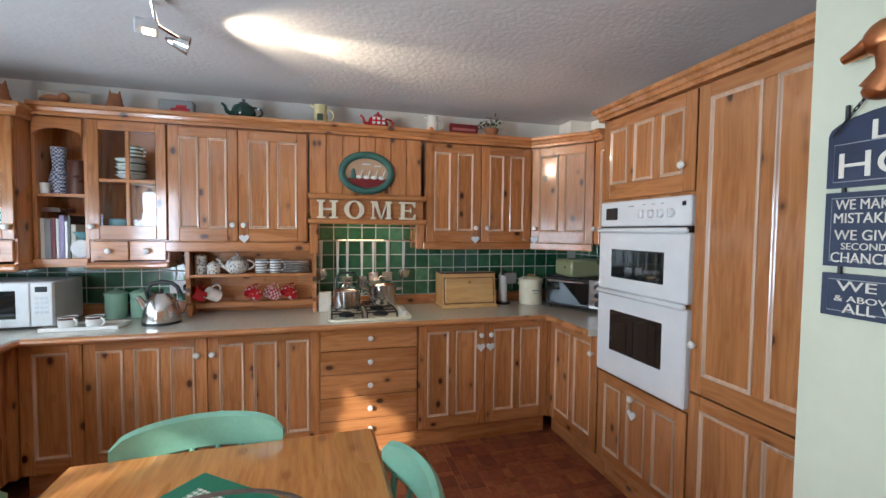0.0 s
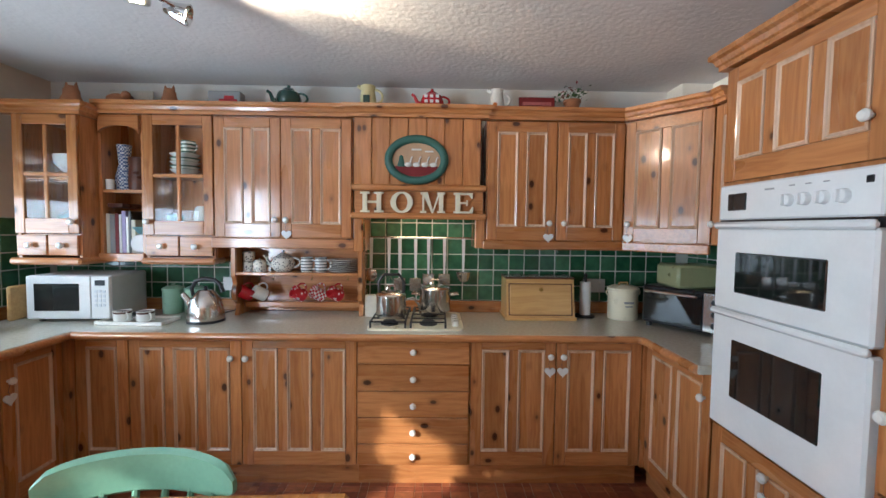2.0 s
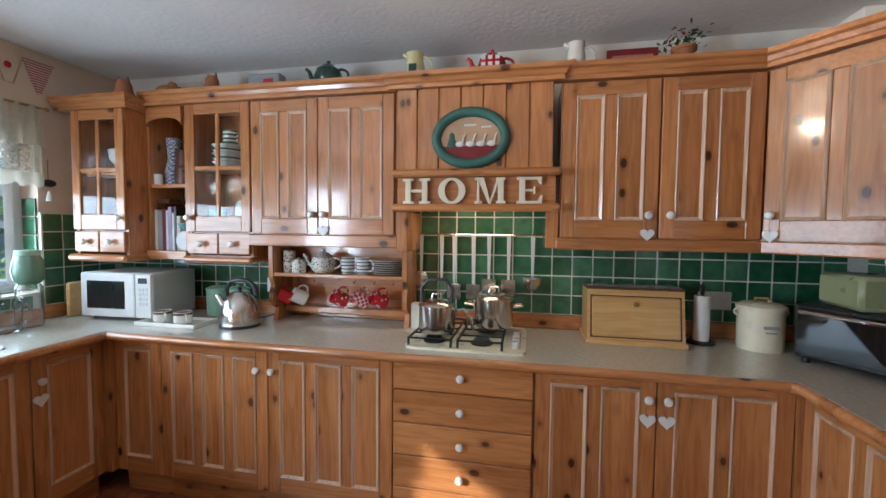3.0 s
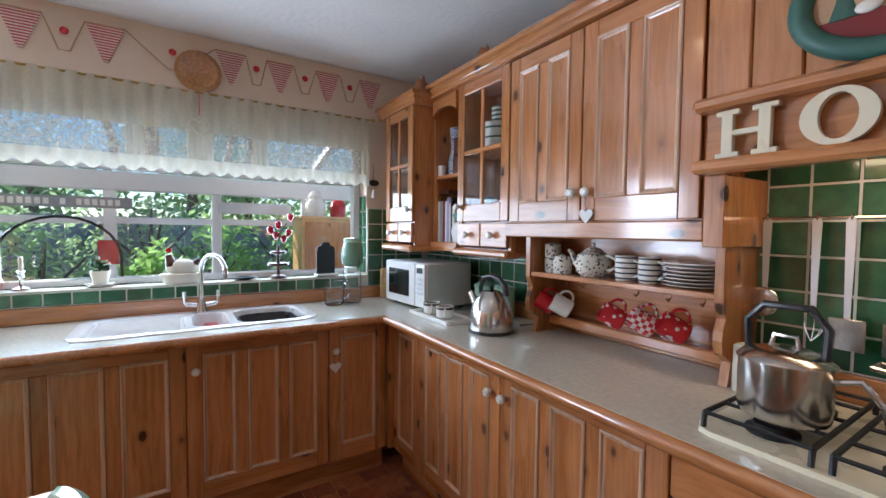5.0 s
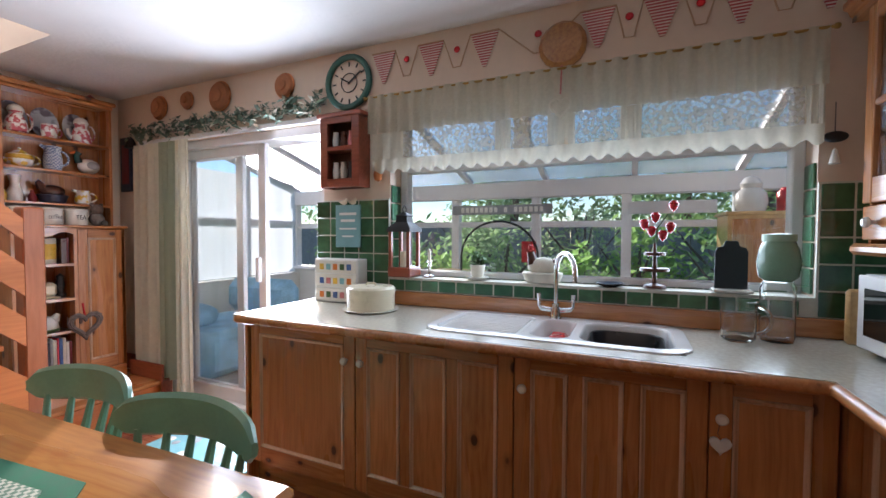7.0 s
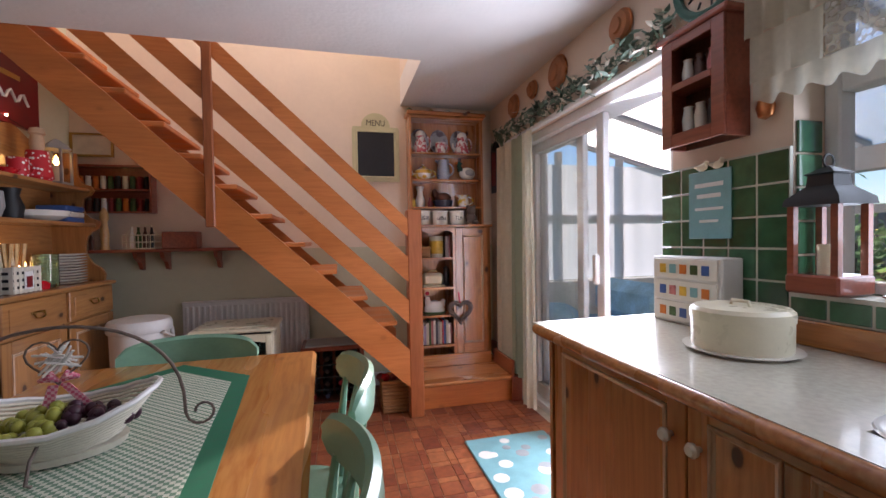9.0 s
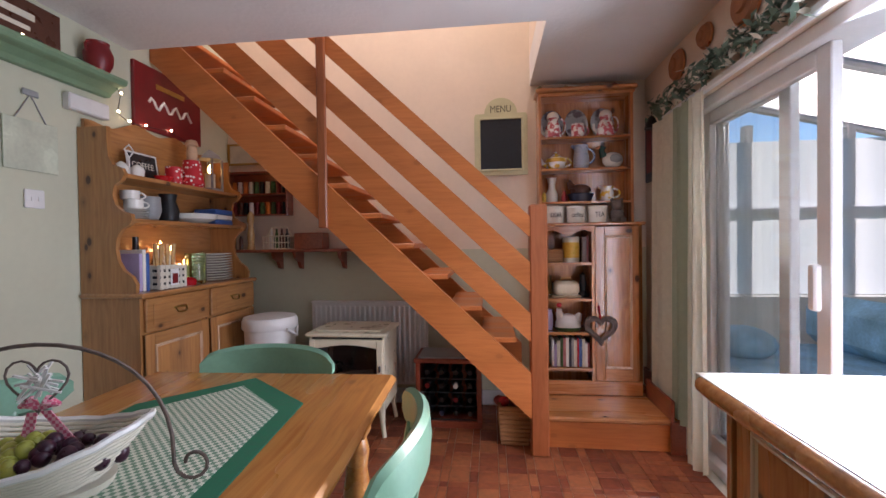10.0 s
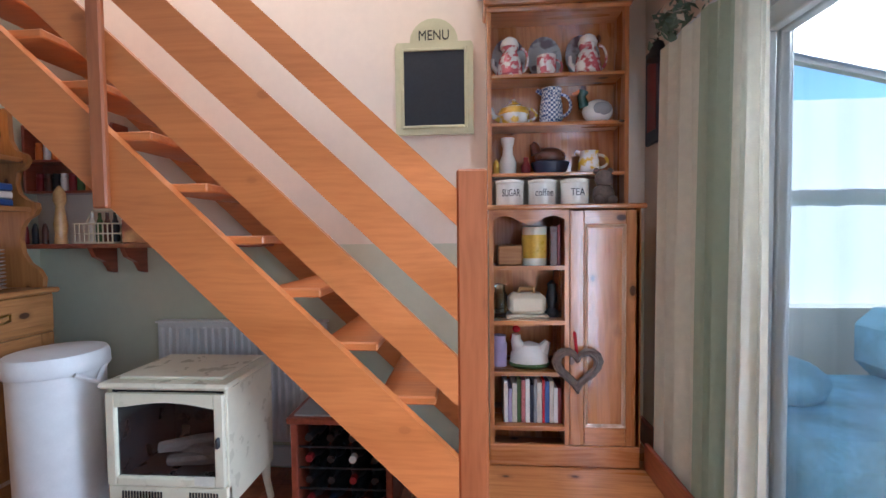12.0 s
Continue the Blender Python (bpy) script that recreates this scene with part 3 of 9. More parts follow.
# right return: one door between corner and oven tower
ret = thing("base_cabinet", (1.75, 6.55, 0), "narrow pine base cabinet beside the oven tower", "cabinet", "base cupboards")
part("carcass", boxes((1.521, 2.04, 6.30, FY + 0.02, BZ0, BZ1)), pine_z, ret, "", W)
part("plinth", boxes((1.56, 1.578, 6.30, FY + 0.06, 0, BZ0)), pine_y, ret, "", W)
part("corner_post", boxes((1.482, 1.53, FY - 0.008, FY + 0.04, BZ0, BZ1)), pine_z, ret, "", W)
panel_door(ret, (1.50, FY - 0.01, BZ0), 0.535, BZ1 - BZ0, W_, 2, knob=(0.495, 0.6))

# sink run, facing east
def sink_unit(y0, y1, label):
    t = thing("base_cabinet", (-1.9, (y0 + y1) / 2, 0), label, "cabinet", "sink cupboards")
    part("carcass", boxes((XW + 0.002, FX - 0.021, y0, y1, BZ0, 0.68)), pine_z, t, "", W)
    part("front_rail", boxes((FX - 0.05, FX - 0.021, y0, y1, 0.6805, BZ1)), pine_y, t, "", W)
    part("plinth", boxes((FX - 0.078, FX - 0.06, y0, y1, 0, BZ0)), pine_y, t, "", W)
    return t


u = sink_unit(4.51, 5.88, "double pine base cabinet at the open end of the worktop")
panel_door(u, (FX, 4.53, BZ0), 0.635, BZ1 - BZ0, E_, 1, knob=(0.59, 0.585))
panel_door(u, (FX, 5.165, BZ0), 0.715, BZ1 - BZ0, E_, 3, knob=(0.04, 0.585))
part("end_panel", boxes((XW + 0.002, FX, 4.49, 4.509, 0.0, BZ1), c=0.003), pine_z, u, "", W)
u = sink_unit(5.88, 6.50, "pine base cabinet under the sink")
panel_door(u, (FX, 5.88, BZ0), 0.62, BZ1 - BZ0, E_, 3, knob=(0.035, 0.585))
u = sink_unit(6.50, 6.82, "narrow pine base cabinet beside the corner")
panel_door(u, (FX, 6.50, BZ0), 0.315, BZ1 - BZ0, E_, 1, knob=(0.03, 0.585), heart=True)


# worktop in one piece with rounded nosing, cut out for sink
def nosed(bm, path, z0, z1):
    """A rounded wooden nosing along points on a worktop's edge."""
    mid, r = (z0 + z1) / 2, (z1 - z0) / 2
    tube(bm, [(x, y, mid) for x, y in path], r, 10)


def joined_rects(bm, rects, z0, z1):
    """One slab whose plan is the union of upright rectangles."""
    xs, ys = sorted({v for r in rects for v in r[:2]}), sorted({v for r in rects for v in r[2:]})
    full = {(i, j) for i in range(len(xs) - 1) for j in range(len(ys) - 1)
            if any(r[0] <= (xs[i] + xs[i + 1]) / 2 <= r[1] and r[2] <= (ys[j] + ys[j + 1]) / 2 <= r[3] for r in rects)}
    vs = {}

    def v(i, j, k):
        if (i, j, k) not in vs:
            vs[i, j, k] = bm.verts.new((xs[i], ys[j], (z0, z1)[k]))
        return vs[i, j, k]

    for i, j in full:
        bm.faces.new([v(i, j, 1), v(i + 1, j, 1), v(i + 1, j + 1, 1), v(i, j + 1, 1)])
        bm.faces.new([v(i, j + 1, 0), v(i + 1, j + 1, 0), v(i + 1, j, 0), v(i, j, 0)])
        for di, dj, p, q in ((-1, 0, (0, 0), (0, 1)), (1, 0, (1, 1), (1, 0)), (0, -1, (1, 0), (0, 0)), (0, 1, (0, 1), (1, 1))):
            if (i + di, j + dj) not in full:
                a, b = (i + p[0], j + p[1]), (i + q[0], j + q[1])
                bm.faces.new([v(*a, 0), v(*b, 0), v(*b, 1), v(*a, 1)])


wt = thing("worktop", (0, 7.1, 0.85), "cream laminate worktop with rounded pine edging", "worktop")
WZ0, WZ1, NY, NX = 0.852, 0.89, 6.775, -1.555
part("top", make(joined_rects, [(XW + 0.001, 2.045, NY, 7.39), (1.44, 2.045, 6.30, NY), (XW + 0.001, NX, 6.44, NY), (XW + 0.001, NX, 4.50, 5.50),
                                (XW + 0.001, -2.12, 5.50, 6.44), (-1.66, NX, 5.50, 6.44)], WZ0, WZ1), worktop_mat, wt, "", W, False)
bm = bmesh.new()
nosed(bm, [(NX - 0.005, 4.53), (NX, 4.60), (NX, 6.0), (NX, NY - 0.02), (NX + 0.02, NY), (0, NY), (1.41, NY), (1.44, NY - 0.03), (1.44, 6.31)], WZ0 - 0.004, WZ1 - 0.001)
nosed(bm, [(XW + 0.01, 4.50), (NX - 0.06, 4.50), (NX - 0.02, 4.51), (NX - 0.005, 4.53)], WZ0 - 0.004, WZ1 - 0.001)
part("nosing", bm, pine_x, wt, "honey pine rounded edging", W)
up = thing("upstand", (-0.05, 7.38, WZ1), "narrow pine upstand along the back of the worktop", "upstand")
part("back_strip", boxes((XW + 0.031, 2.03, 7.365, 7.395, WZ1, 0.965), c=0.004), pine_x, up, "", W, False)
part("side_strip", boxes((XW + 0.002, XW + 0.03, 4.60, 7.395, WZ1, 0.965), c=0.004), pine_y, up, "", W, False)

# wall cupboards
def wall_unit(x0, x1, fy, z0, z1, label, open_front=False):
    t = thing("wall_cabinet", ((x0 + x1) / 2, 7.25, z0), label, "cabinet", "wall cupboards")
    if open_front:
        part("back_panel", boxes((x0, x1, 7.37, 7.388, z0, z1)), pine_z, t, "", W)
        for a in (x0, x1 - 0.018):
            part("side_panel", boxes((a, a + 0.018, fy + 0.021, 7.369, z0, z1)), pine_z, t, "", W)
        for a in (z0, z1 - 0.018):
            part("level_panel", boxes((x0 + 0.018, x1 - 0.018, fy + 0.03, 7.369, a, a + 0.018)), pine_x, t, "", W)
    else:
        part("carcass", boxes((x0, x1, fy + 0.021, 7.385, z0, z1)), pine_z, t, "", W)
    return t


WF, WT = 7.12, 2.095


def glass_door(parent, at, w, h, facing=0.0, knob=None):
    m = pose(*at, 0, 0, facing)
    st = 0.058
    d = part("glazed_door", boxes((0.002, st, 0, 0.02, 0.002, h - 0.002), c=0.003), pine_z, parent, "", m, False)
    part("stile", boxes((w - st, w - 0.002, 0, 0.02, 0.002, h - 0.002), c=0.003), pine_z, d, "", m, False)
    for a, b in ((0.002, st + 0.03), (h - st, h - 0.002)):
        part("rail", boxes((st, w - st, 0.001, 0.019, a, b), c=0.003), pine_x, d, "", m, False)
    part("glazing_bar", boxes((w / 2 - 0.011, w / 2 + 0.011, 0.001, 0.019, st + 0.03, h - st), c=0.004), pine_z, d, "", m, False)
    part("glazing_bar", boxes((st, w - st, 0.0014, 0.0186, h * 0.5 - 0.011, h * 0.5 + 0.011), c=0.004), pine_x, d, "", m, False)
    p = part("pane", boxes((st - 0.004, w - st + 0.004, 0.009, 0.012, st, h - st)), clear_glass, d, "", m)
    p.visible_shadow = False
    if knob:
        add_knob(d, m, *knob)


def crown(parent, pts, z0=WT, h=0.07):
    """A stepped cornice moulding along points in plan (outer side to the right of travel)."""
    bm = bmesh.new()
    prof = [(0, 0), (0.022, 0), (0.022, 0.018), (0.03, 0.024), (0.036, 0.042), (0.05, 0.05), (0.05, h), (-0.02, h), (-0.02, 0)]
    rings = []
    for k, p in enumerate(pts):
        p = Vector((p[0], p[1]))
        ds = [(Vector(pts[j + 1][:2]) - Vector(pts[j][:2])).normalized() for j in (k - 1, k) if 0 <= j < len(pts) - 1]
        ns = [Vector((d.y, -d.x)) for d in ds]
        n = sum(ns, Vector((0, 0)))
        n = n / max(0.3, n.dot(ns[0]))
        rings.append([bm.verts.new((p.x + n.x * o, p.y + n.y * o, z0 + z)) for o, z in prof])
    for a, b in zip(rings, rings[1:]):
        for j in range(len(prof)):
            i = (j + 1) % len(prof)
            bm.faces.new([a[j], a[i], b[i], b[j]])
    bm.faces.new(rings[0])
    bm.faces.new(rings[-1][::-1])
    return part("cornice", bm, pine_x, parent, "", W, False)


def pelmet(parent, x0, x1, y, z0, z1):
    part("light_pelmet", boxes((x0, x1, y - 0.012, y + 0.012, z0, z1), c=0.006), pine_x, parent, "", W, False)


g1 = wall_unit(-2.04, -1.68, 7.0, 1.235, 2.06, "glazed pine wall cabinet in the corner by the window", True)
glass_door(g1, (-2.04, 7.0, 1.39), 0.36, 0.67, knob=(0.33, 0.07))
part("shelf", boxes((-2.02, -1.70, 7.04, 7.36, 1.70, 1.714)), pine_x, g1, "", W)
part("drawer_floor", boxes((-2.022, -1.698, 7.03, 7.37, 1.372, 1.388)), pine_x, g1, "", W)
for a in (-2.035, -1.86):
    drawer(g1, (a, 7.0, 1.265), 0.172, 0.12, S_)
part("base_moulding", boxes((-2.06, -1.66, 6.975, 7.36, 1.215, 1.255), c=0.012), pine_x, g1, "", W, False)
crown(g1, [(-2.15, 7.02), (-1.68, 7.02), (-1.68, 7.38)], 2.06)

og = wall_unit(-1.675, -1.405, WF, 1.255, WT, "open pine shelf unit full of cookery books", True)
part("shelf", boxes((-1.657, -1.423, WF + 0.03, 7.37, 1.638, 1.656)), pine_x, og, "", W)
bm = bmesh.new()
slab(bm, [(-1.657, 2.09), (-1.657, 1.985)] + [(-1.54 - 0.117 * math.cos(radians(a)), 1.985 + 0.045 * math.sin(radians(a))) for a in range(15, 180, 15)] + [(-1.423, 1.985), (-1.423, 2.09)], WF, WF + 0.02, 1)
part("arched_rail", bm, pine_x, og, "", W, False)
part("base_rail", boxes((-1.675, -1.405, WF, WF + 0.02, 1.225, 1.275), c=0.004), pine_x, og, "", W, False)

g2 = wall_unit(-1.40, -0.99, WF, 1.235, WT, "glazed pine wall cabinet with striped crockery", True)
glass_door(g2, (-1.40, WF, 1.385), 0.41, 0.71, knob=(0.025, 0.08))
part("shelf", boxes((-1.38, -1.01, WF + 0.04, 7.36, 1.735, 1.75)), pine_x, g2, "", W)
part("drawer_floor", boxes((-1.382, -1.008, WF + 0.03, 7.37, 1.368, 1.384)), pine_x, g2, "", W)
for a in (-1.395, -1.195):
    drawer(g2, (a, WF, 1.26), 0.198, 0.12, S_)
part("base_moulding", boxes((-1.415, -0.975, WF - 0.022, 7.36, 1.213, 1.25), c=0.012), pine_x, g2, "", W, False)

w1 = wall_unit(-0.985, -0.165, WF, 1.375, WT, "double pine wall cabinet over the mug shelf")
panel_door(w1, (-0.985, WF, 1.38), 0.395, WT - 1.385, S_, 2, knob=(0.365, 0.105))
panel_door(w1, (-0.59, WF, 1.38), 0.42, WT - 1.385, S_, 2, knob=(0.035, 0.105), heart=True)
pelmet(w1, -1.0, -0.15, WF, 1.315, 1.378)

w3 = wall_unit(0.635, 1.47, WF, 1.375, WT, "double pine wall cabinet over the bread bin")
panel_door(w3, (0.64, WF, 1.38), 0.42, WT - 1.385, S_, 2, knob=(0.375, 0.105), heart=True)
panel_door(w3, (1.063, WF, 1.38), 0.405, WT - 1.385, S_, 2, knob=(0.04, 0.105))
pelmet(w3, 0.62, 1.47, WF, 1.325, 1.378)
crown(w1, [(-1.66, WF), (-0.17, WF), (-0.17, WF - 0.02), (0.62, WF - 0.02), (0.62, WF), (1.46, WF), (1.77, 6.76), (1.77, 6.66)])

# diagonal corner cabinet and the filler to the tower
dg = thing("wall_cabinet", (1.75, 7.1, 1.375), "diagonal corner pine wall cabinet with a heart on its knob", "cabinet", "wall cupboards")
bm = bmesh.new()
slab(bm, [(1.474, 7.385), (1.474, 7.145), (1.79, 6.78), (2.04, 6.78), (2.04, 7.385)], 1.375, WT)
part("carcass", bm, pine_z, dg, "", W, False)
ang = math.degrees(math.atan2(6.76 - WF, 1.77 - 1.47))
panel_door(dg, (1.47, WF, 1.38), 0.468, WT - 1.385, ang, 2, knob=(0.035, 0.105), heart=True)
bm = boxes((0, 0.468, -0.012, 0.012, 1.325, 1.378), c=0.006)
part("light_pelmet", bm, pine_x, dg, "", pose(1.47, WF, 0, 0, 0, ang), False)
fl = thing("wall_cabinet", (1.9, 6.54, 1.375), "narrow pine wall cabinet beside the oven tower", "cabinet", "wall cupboards")
part("carcass", boxes((1.79, 2.04, 6.30, 6.775, 1.375, WT)), pine_z, fl, "", W)
panel_door(fl, (1.768, 6.755, 1.38), 0.44, WT - 1.385, W_, 2, knob=(0.03, 0.105))

# cooker hood: boarded canopy and shelf
hd = thing("cooker_hood", (0.24, 7.2, 1.49), "boarded pine cooker hood with a display shelf", "cooker hood")
part("body", boxes((-0.155, 0.60, 7.125, 7.385, 1.56, WT)), pine_z, hd, "", W)
for k in range(7):
    a = -0.155 + k * 0.1079
    part("board", boxes((a + 0.0015, a + 0.1064, 7.10, 7.1245, 1.70, WT), c=0.004), pine_z, hd, "", W, False)
part("shelf", boxes((-0.165, 0.635, 7.045, 7.118, 1.665, 1.70), c=0.01), pine_x, hd, "", W, False)
part("fascia", boxes((-0.145, 0.615, 7.092, 7.118, 1.535, 1.665), c=0.003), pine_x, hd, "", W, False)
part("lower_rail", boxes((-0.165, 0.635, 7.045, 7.118, 1.50, 1.535), c=0.01), pine_x, hd, "", W, False)
part("hood_light", boxes((0.05, 0.4, 7.13, 7.2, 1.55, 1.557)), spot_glow, hd, "lit strip under the hood", W)
part("side_cheek", boxes((-0.155, -0.10, 7.11, 7.385, 1.30, 1.50), (0.575, 0.632, 7.125, 7.385, 1.33, 1.50), c=0.003), pine_z, hd, "", W, False)

# mug shelf between worktop and wall cabinet
ms = thing("mug_shelf", (-0.52, 7.28, WZ1), "pine shelf unit with cup hooks standing on the worktop", "shelf")
for a, b in ((-0.91, -0.885), (-0.14, -0.115)):
    bm = bmesh.new()
    slab(bm, [(7.385, WZ1), (7.385, 1.375), (7.16, 1.375), (7.16, 1.14)] + [(7.27 - 0.11 * math.cos(radians(t)), 1.03 + 0.0 + 0.11 * math.sin(radians(t))) for t in (35, 15, 0, -20)] + [(7.22, 0.96), (7.20, WZ1)], a, b, 0)
    part("side", bm, pine_z, ms, "", W, False)
part("shelf", boxes((-0.885, -0.14, 7.165, 7.38, 1.145, 1.165), c=0.003), pine_x, ms, "", W, False)
part("back_board", boxes((-0.885, -0.14, 7.366, 7.385, WZ1 + 0.04, 1.375)), pine_x, ms, "", W, False)
part("lower_shelf", boxes((-0.885, -0.14, 7.28, 7.366, 0.925, 0.965), c=0.006), pine_x, ms, "", W, False)

# oven tower and larder
ov = thing("oven_tower", (1.78, 5.98, 0), "tall pine oven housing with a panelled cupboard above and below", "cabinet", "tall cupboards")
part("carcass", boxes((1.521, 2.04, 5.665, 6.295, 0.1, WT)), pine_z, ov, "", W)
part("plinth", boxes((1.56, 1.578, 5.665, 6.295, 0, 0.1)), pine_y, ov, "", W)
panel_door(ov, (1.50, 6.295, 1.645), 0.63, WT - 1.65, W_, 3, knob=(0.575, 0.12))
panel_door(ov, (1.50, 6.295, BZ0), 0.63, 0.525, W_, 3, knob=(0.30, 0.46), heart=True)
ld = thing("larder_cupboard", (1.78, 5.36, 0), "tall pine larder cupboard with two panelled doors", "cabinet", "tall cupboards")
part("carcass", boxes((1.521, 2.04, 5.05, 5.66, 0.1, WT)), pine_z, ld, "", W)
part("plinth", boxes((1.56, 1.578, 5.05, 5.66, 0, 0.1)), pine_y, ld, "", W)
panel_door(ld, (1.50, 5.66, 0.77), 0.61, WT - 0.775, W_, 2, knob=(0.03, 0.21))
panel_door(ld, (1.50, 5.66, BZ0), 0.61, 0.63, W_, 2)
crown(ov, [(2.03, 6.297), (1.50, 6.297), (1.50, 5.04)], WT)

oven = thing("double_oven", (1.70, 5.98, 0.665), "white built-in double oven with dark glass windows", "oven")
part("body", boxes((1.53, 1.9, 5.70, 6.26, 0.68, 1.61)), black, oven, "", W)
OM = pose(1.49, 6.285, 0, 0, 0, W_)
part("control_panel", boxes((0, 0.62, -0.005, 0.03, 1.495, 1.63), c=0.006), white_gloss, oven, "", OM, False)
for nm, z0, z1, wz0, wz1 in (("upper_door", 1.145, 1.465, 1.215, 1.375), ("lower_door", 0.675, 1.125, 0.81, 1.04)):
    d = part(nm, boxes((0, 0.62, -0.012, 0.03, z0, z1), c=0.008), white_gloss, oven, "", OM, False)
    part("door_window", boxes((0.11, 0.49, -0.016, 0.0, wz0, wz1), c=0.012), dark_glass, d, "dark tinted oven glass", OM, False)
    part("door_handle", boxes((0.0, 0.62, -0.03, -0.002, z1 - 0.005, z1 + 0.022), c=0.009), white_gloss, d, "full-width white grip", OM)
part("clock_display", boxes((0.05, 0.145, -0.009, 0, 1.53, 1.595), c=0.003), dark_glass, oven, "", OM, False)
part("vent_slot", boxes((0.0, 0.62, 0.002, 0.03, 1.466, 1.494)), black, oven, "", OM)
for k in range(4):
    bm = make(lathe, [(0.021, 0), (0.019, 0.018), (0.015, 0.02), (0, 0.02)], (0, 0, 0), 16)
    box(bm, -0.004, 0.004, -0.018, 0.018, 0.016, 0.03, 0.002)
    part("dial", bm, white_gloss, oven, "white rotary dial", OM @ pose(0.33 + 0.062 * k, -0.004, 1.555, 90, 0, 0))
part("button", boxes((0.575, 0.595, -0.009, 0, 1.585, 1.605), c=0.002), black, oven, "", OM, False)
part("marking", boxes((0.23, 0.27, -0.0065, 0, 1.595, 1.601), (0.33, 0.35, -0.0065, 0, 1.60, 1.604), (0.39, 0.41, -0.0065, 0, 1.60, 1.604), (0.45, 0.47, -0.0065, 0, 1.60, 1.604)), grey, oven, "", OM)

# ---- tiles on the walls: one shared mesh, each tile an object ----
PT = 0.103
tile_mesh = mesh_of("tile", make(box, 0.0035, PT - 0.0035, 0, 0.009, 0.0035, PT - 0.0035, 0.002), tile_mat)
cut_mesh = mesh_of("tile_cut", make(box, 0.0035, PT - 0.0035, 0, 0.009, 0.0035, 0.06, 0.002), tile_mat)


def tile_field(parent, origin, facing, cols, rows, skip=None, mesh=tile_mesh):
    m = pose(*origin, 0, 0, facing)
    for i in range(cols):
        for j in range(rows):
            if skip and skip(i, j):
                continue
            ob = new("tile", mesh)
            ob.matrix_basis = m @ pose(i * PT, -0.009, j * PT)
            ob.parent = parent


bed_n = structure("tiling_bed_north", boxes((-2.165, 2.045, 7.386, 7.398, 0.966, 1.585)), grout, "pale grout bed behind green splashback tiles", "tiling")
tile_field(bed_n, (-2.16, 7.392, 0.966), 0, 40, 6, lambda i, j: (j > 3 and not 19 <= i <= 26) or (i > 19 and i < 12))
bed_e = structure("tiling_bed_east", boxes((2.034, 2.046, 6.30, 7.38, 0.966, 1.38)), grout, "pale grout bed behind green splashback tiles", "tiling")
tile_field(bed_e, (2.04, 7.38, 0.966), -90, 10, 4)
bed_w = structure("tiling_bed_west", boxes((XW + 0.002, XW + 0.014, 4.56, 5.02, 0.966, 1.485), (XW + 0.002, XW + 0.014, 6.92, 7.385, 0.966, 1.485), (XW + 0.002, XW + 0.014, 5.02, 6.92, 0.966, 1.03)), grout, "pale grout bed behind green splashback tiles", "tiling")
tile_field(bed_w, (XW + 0.008, 4.505, 0.966), 90, 5, 5)
tile_field(bed_w, (XW + 0.008, 6.925, 0.966), 90, 4, 5)
tile_field(bed_w, (XW + 0.008, 5.02, 0.968), 90, 18, 1, None, cut_mesh)
sill = tagged(new("window_sill"), "green tiled window sill with white front edge", "window sill", "", "structure")
part("bed", boxes((-2.30, XW + 0.015, 5.02, 6.92, 1.028, 1.0415)), grout, sill, "", W)
for k in range(18):
    ob = new("tile", tile_mesh)
    ob.matrix_basis = pose(-2.272, 5.025 + k * PT, 1.045, -90, 0, 90)
    ob.parent = sill
for y, turn in ((5.021, 180), (6.919, 0)):
    ob_m = pose(XW - 0.004 if turn == 180 else XW - 0.108, y, 0, 0, 0, turn)
    for j in range(5):
        ob = new("tile", tile_mesh)
        ob.matrix_basis = ob_m @ pose(0, -0.009, 1.05 + j * PT)
        ob.parent = sill

# ---- staircase ----
Y1 = 3.22
SL = (1.329 - 0.308) / (1.247 - 0.157)
st = thing("staircase", (-0.2, 2.95, 0), "orange pine open-riser staircase with three sloping rails", "staircase")


def slope_board(name, z_low, z_high, x0, x1, y0, y1, label=""):
    """A board that rises to the east; z_low and z_high at x = -1.25."""
    bm = bmesh.new()
    slab(bm, [(x0, z_low + SL * (x0 + 1.25)), (x1, z_low + SL * (x1 + 1.25)), (x1, z_high + SL * (x1 + 1.25)), (x0, z_high + SL * (x0 + 1.25))], y0, y1, 1)
    return part(name, bm, stair_x, st, label, W, False)


slope_board("stringer", 0.243, 0.502, -1.277, 1.015, Y1 - 0.04, Y1, "broad front stringer")
slope_board("stringer", 0.243, 0.502, -1.277, 1.015, 2.46, 2.50, "stringer against the wall")
for a, b in ((0.678, 0.84), (0.96, 1.131), (1.269, 1.388)):
    slope_board("handrail", a, b, -1.277, 0.95, Y1 - 0.03, Y1 - 0.003, "flat sloping rail board")
part("newel_post", boxes((-1.376, -1.277, 3.105, 3.205, 0, 1.428), c=0.008), stair_z, st, "square darker newel post", W, False)
part("mid_post", boxes((-0.112, -0.058, Y1 + 0.001, Y1 + 0.025, 1.316, 2.44), c=0.006), stair_z, st, "slim upright post", W, False)
for k in range(11):
    x = -1.10 + k * 0.195
    z = 0.53 + SL * (x + 1.25)
    part("tread", boxes((x - 0.1, x + 0.1, 2.50, Y1 - 0.04, z - 0.03, z), c=0.005), stair_x, st, "", W, False)
plat = thing("stair_platform", (-1.7, 2.85, 0), "pine platform step at the foot of the stairs", "step")
part("tread", boxes((-2.145, -1.277, YS + 0.003, 3.104, 0.16, 0.188), c=0.008), pine_x, plat, "worn pale pine top", W, False)
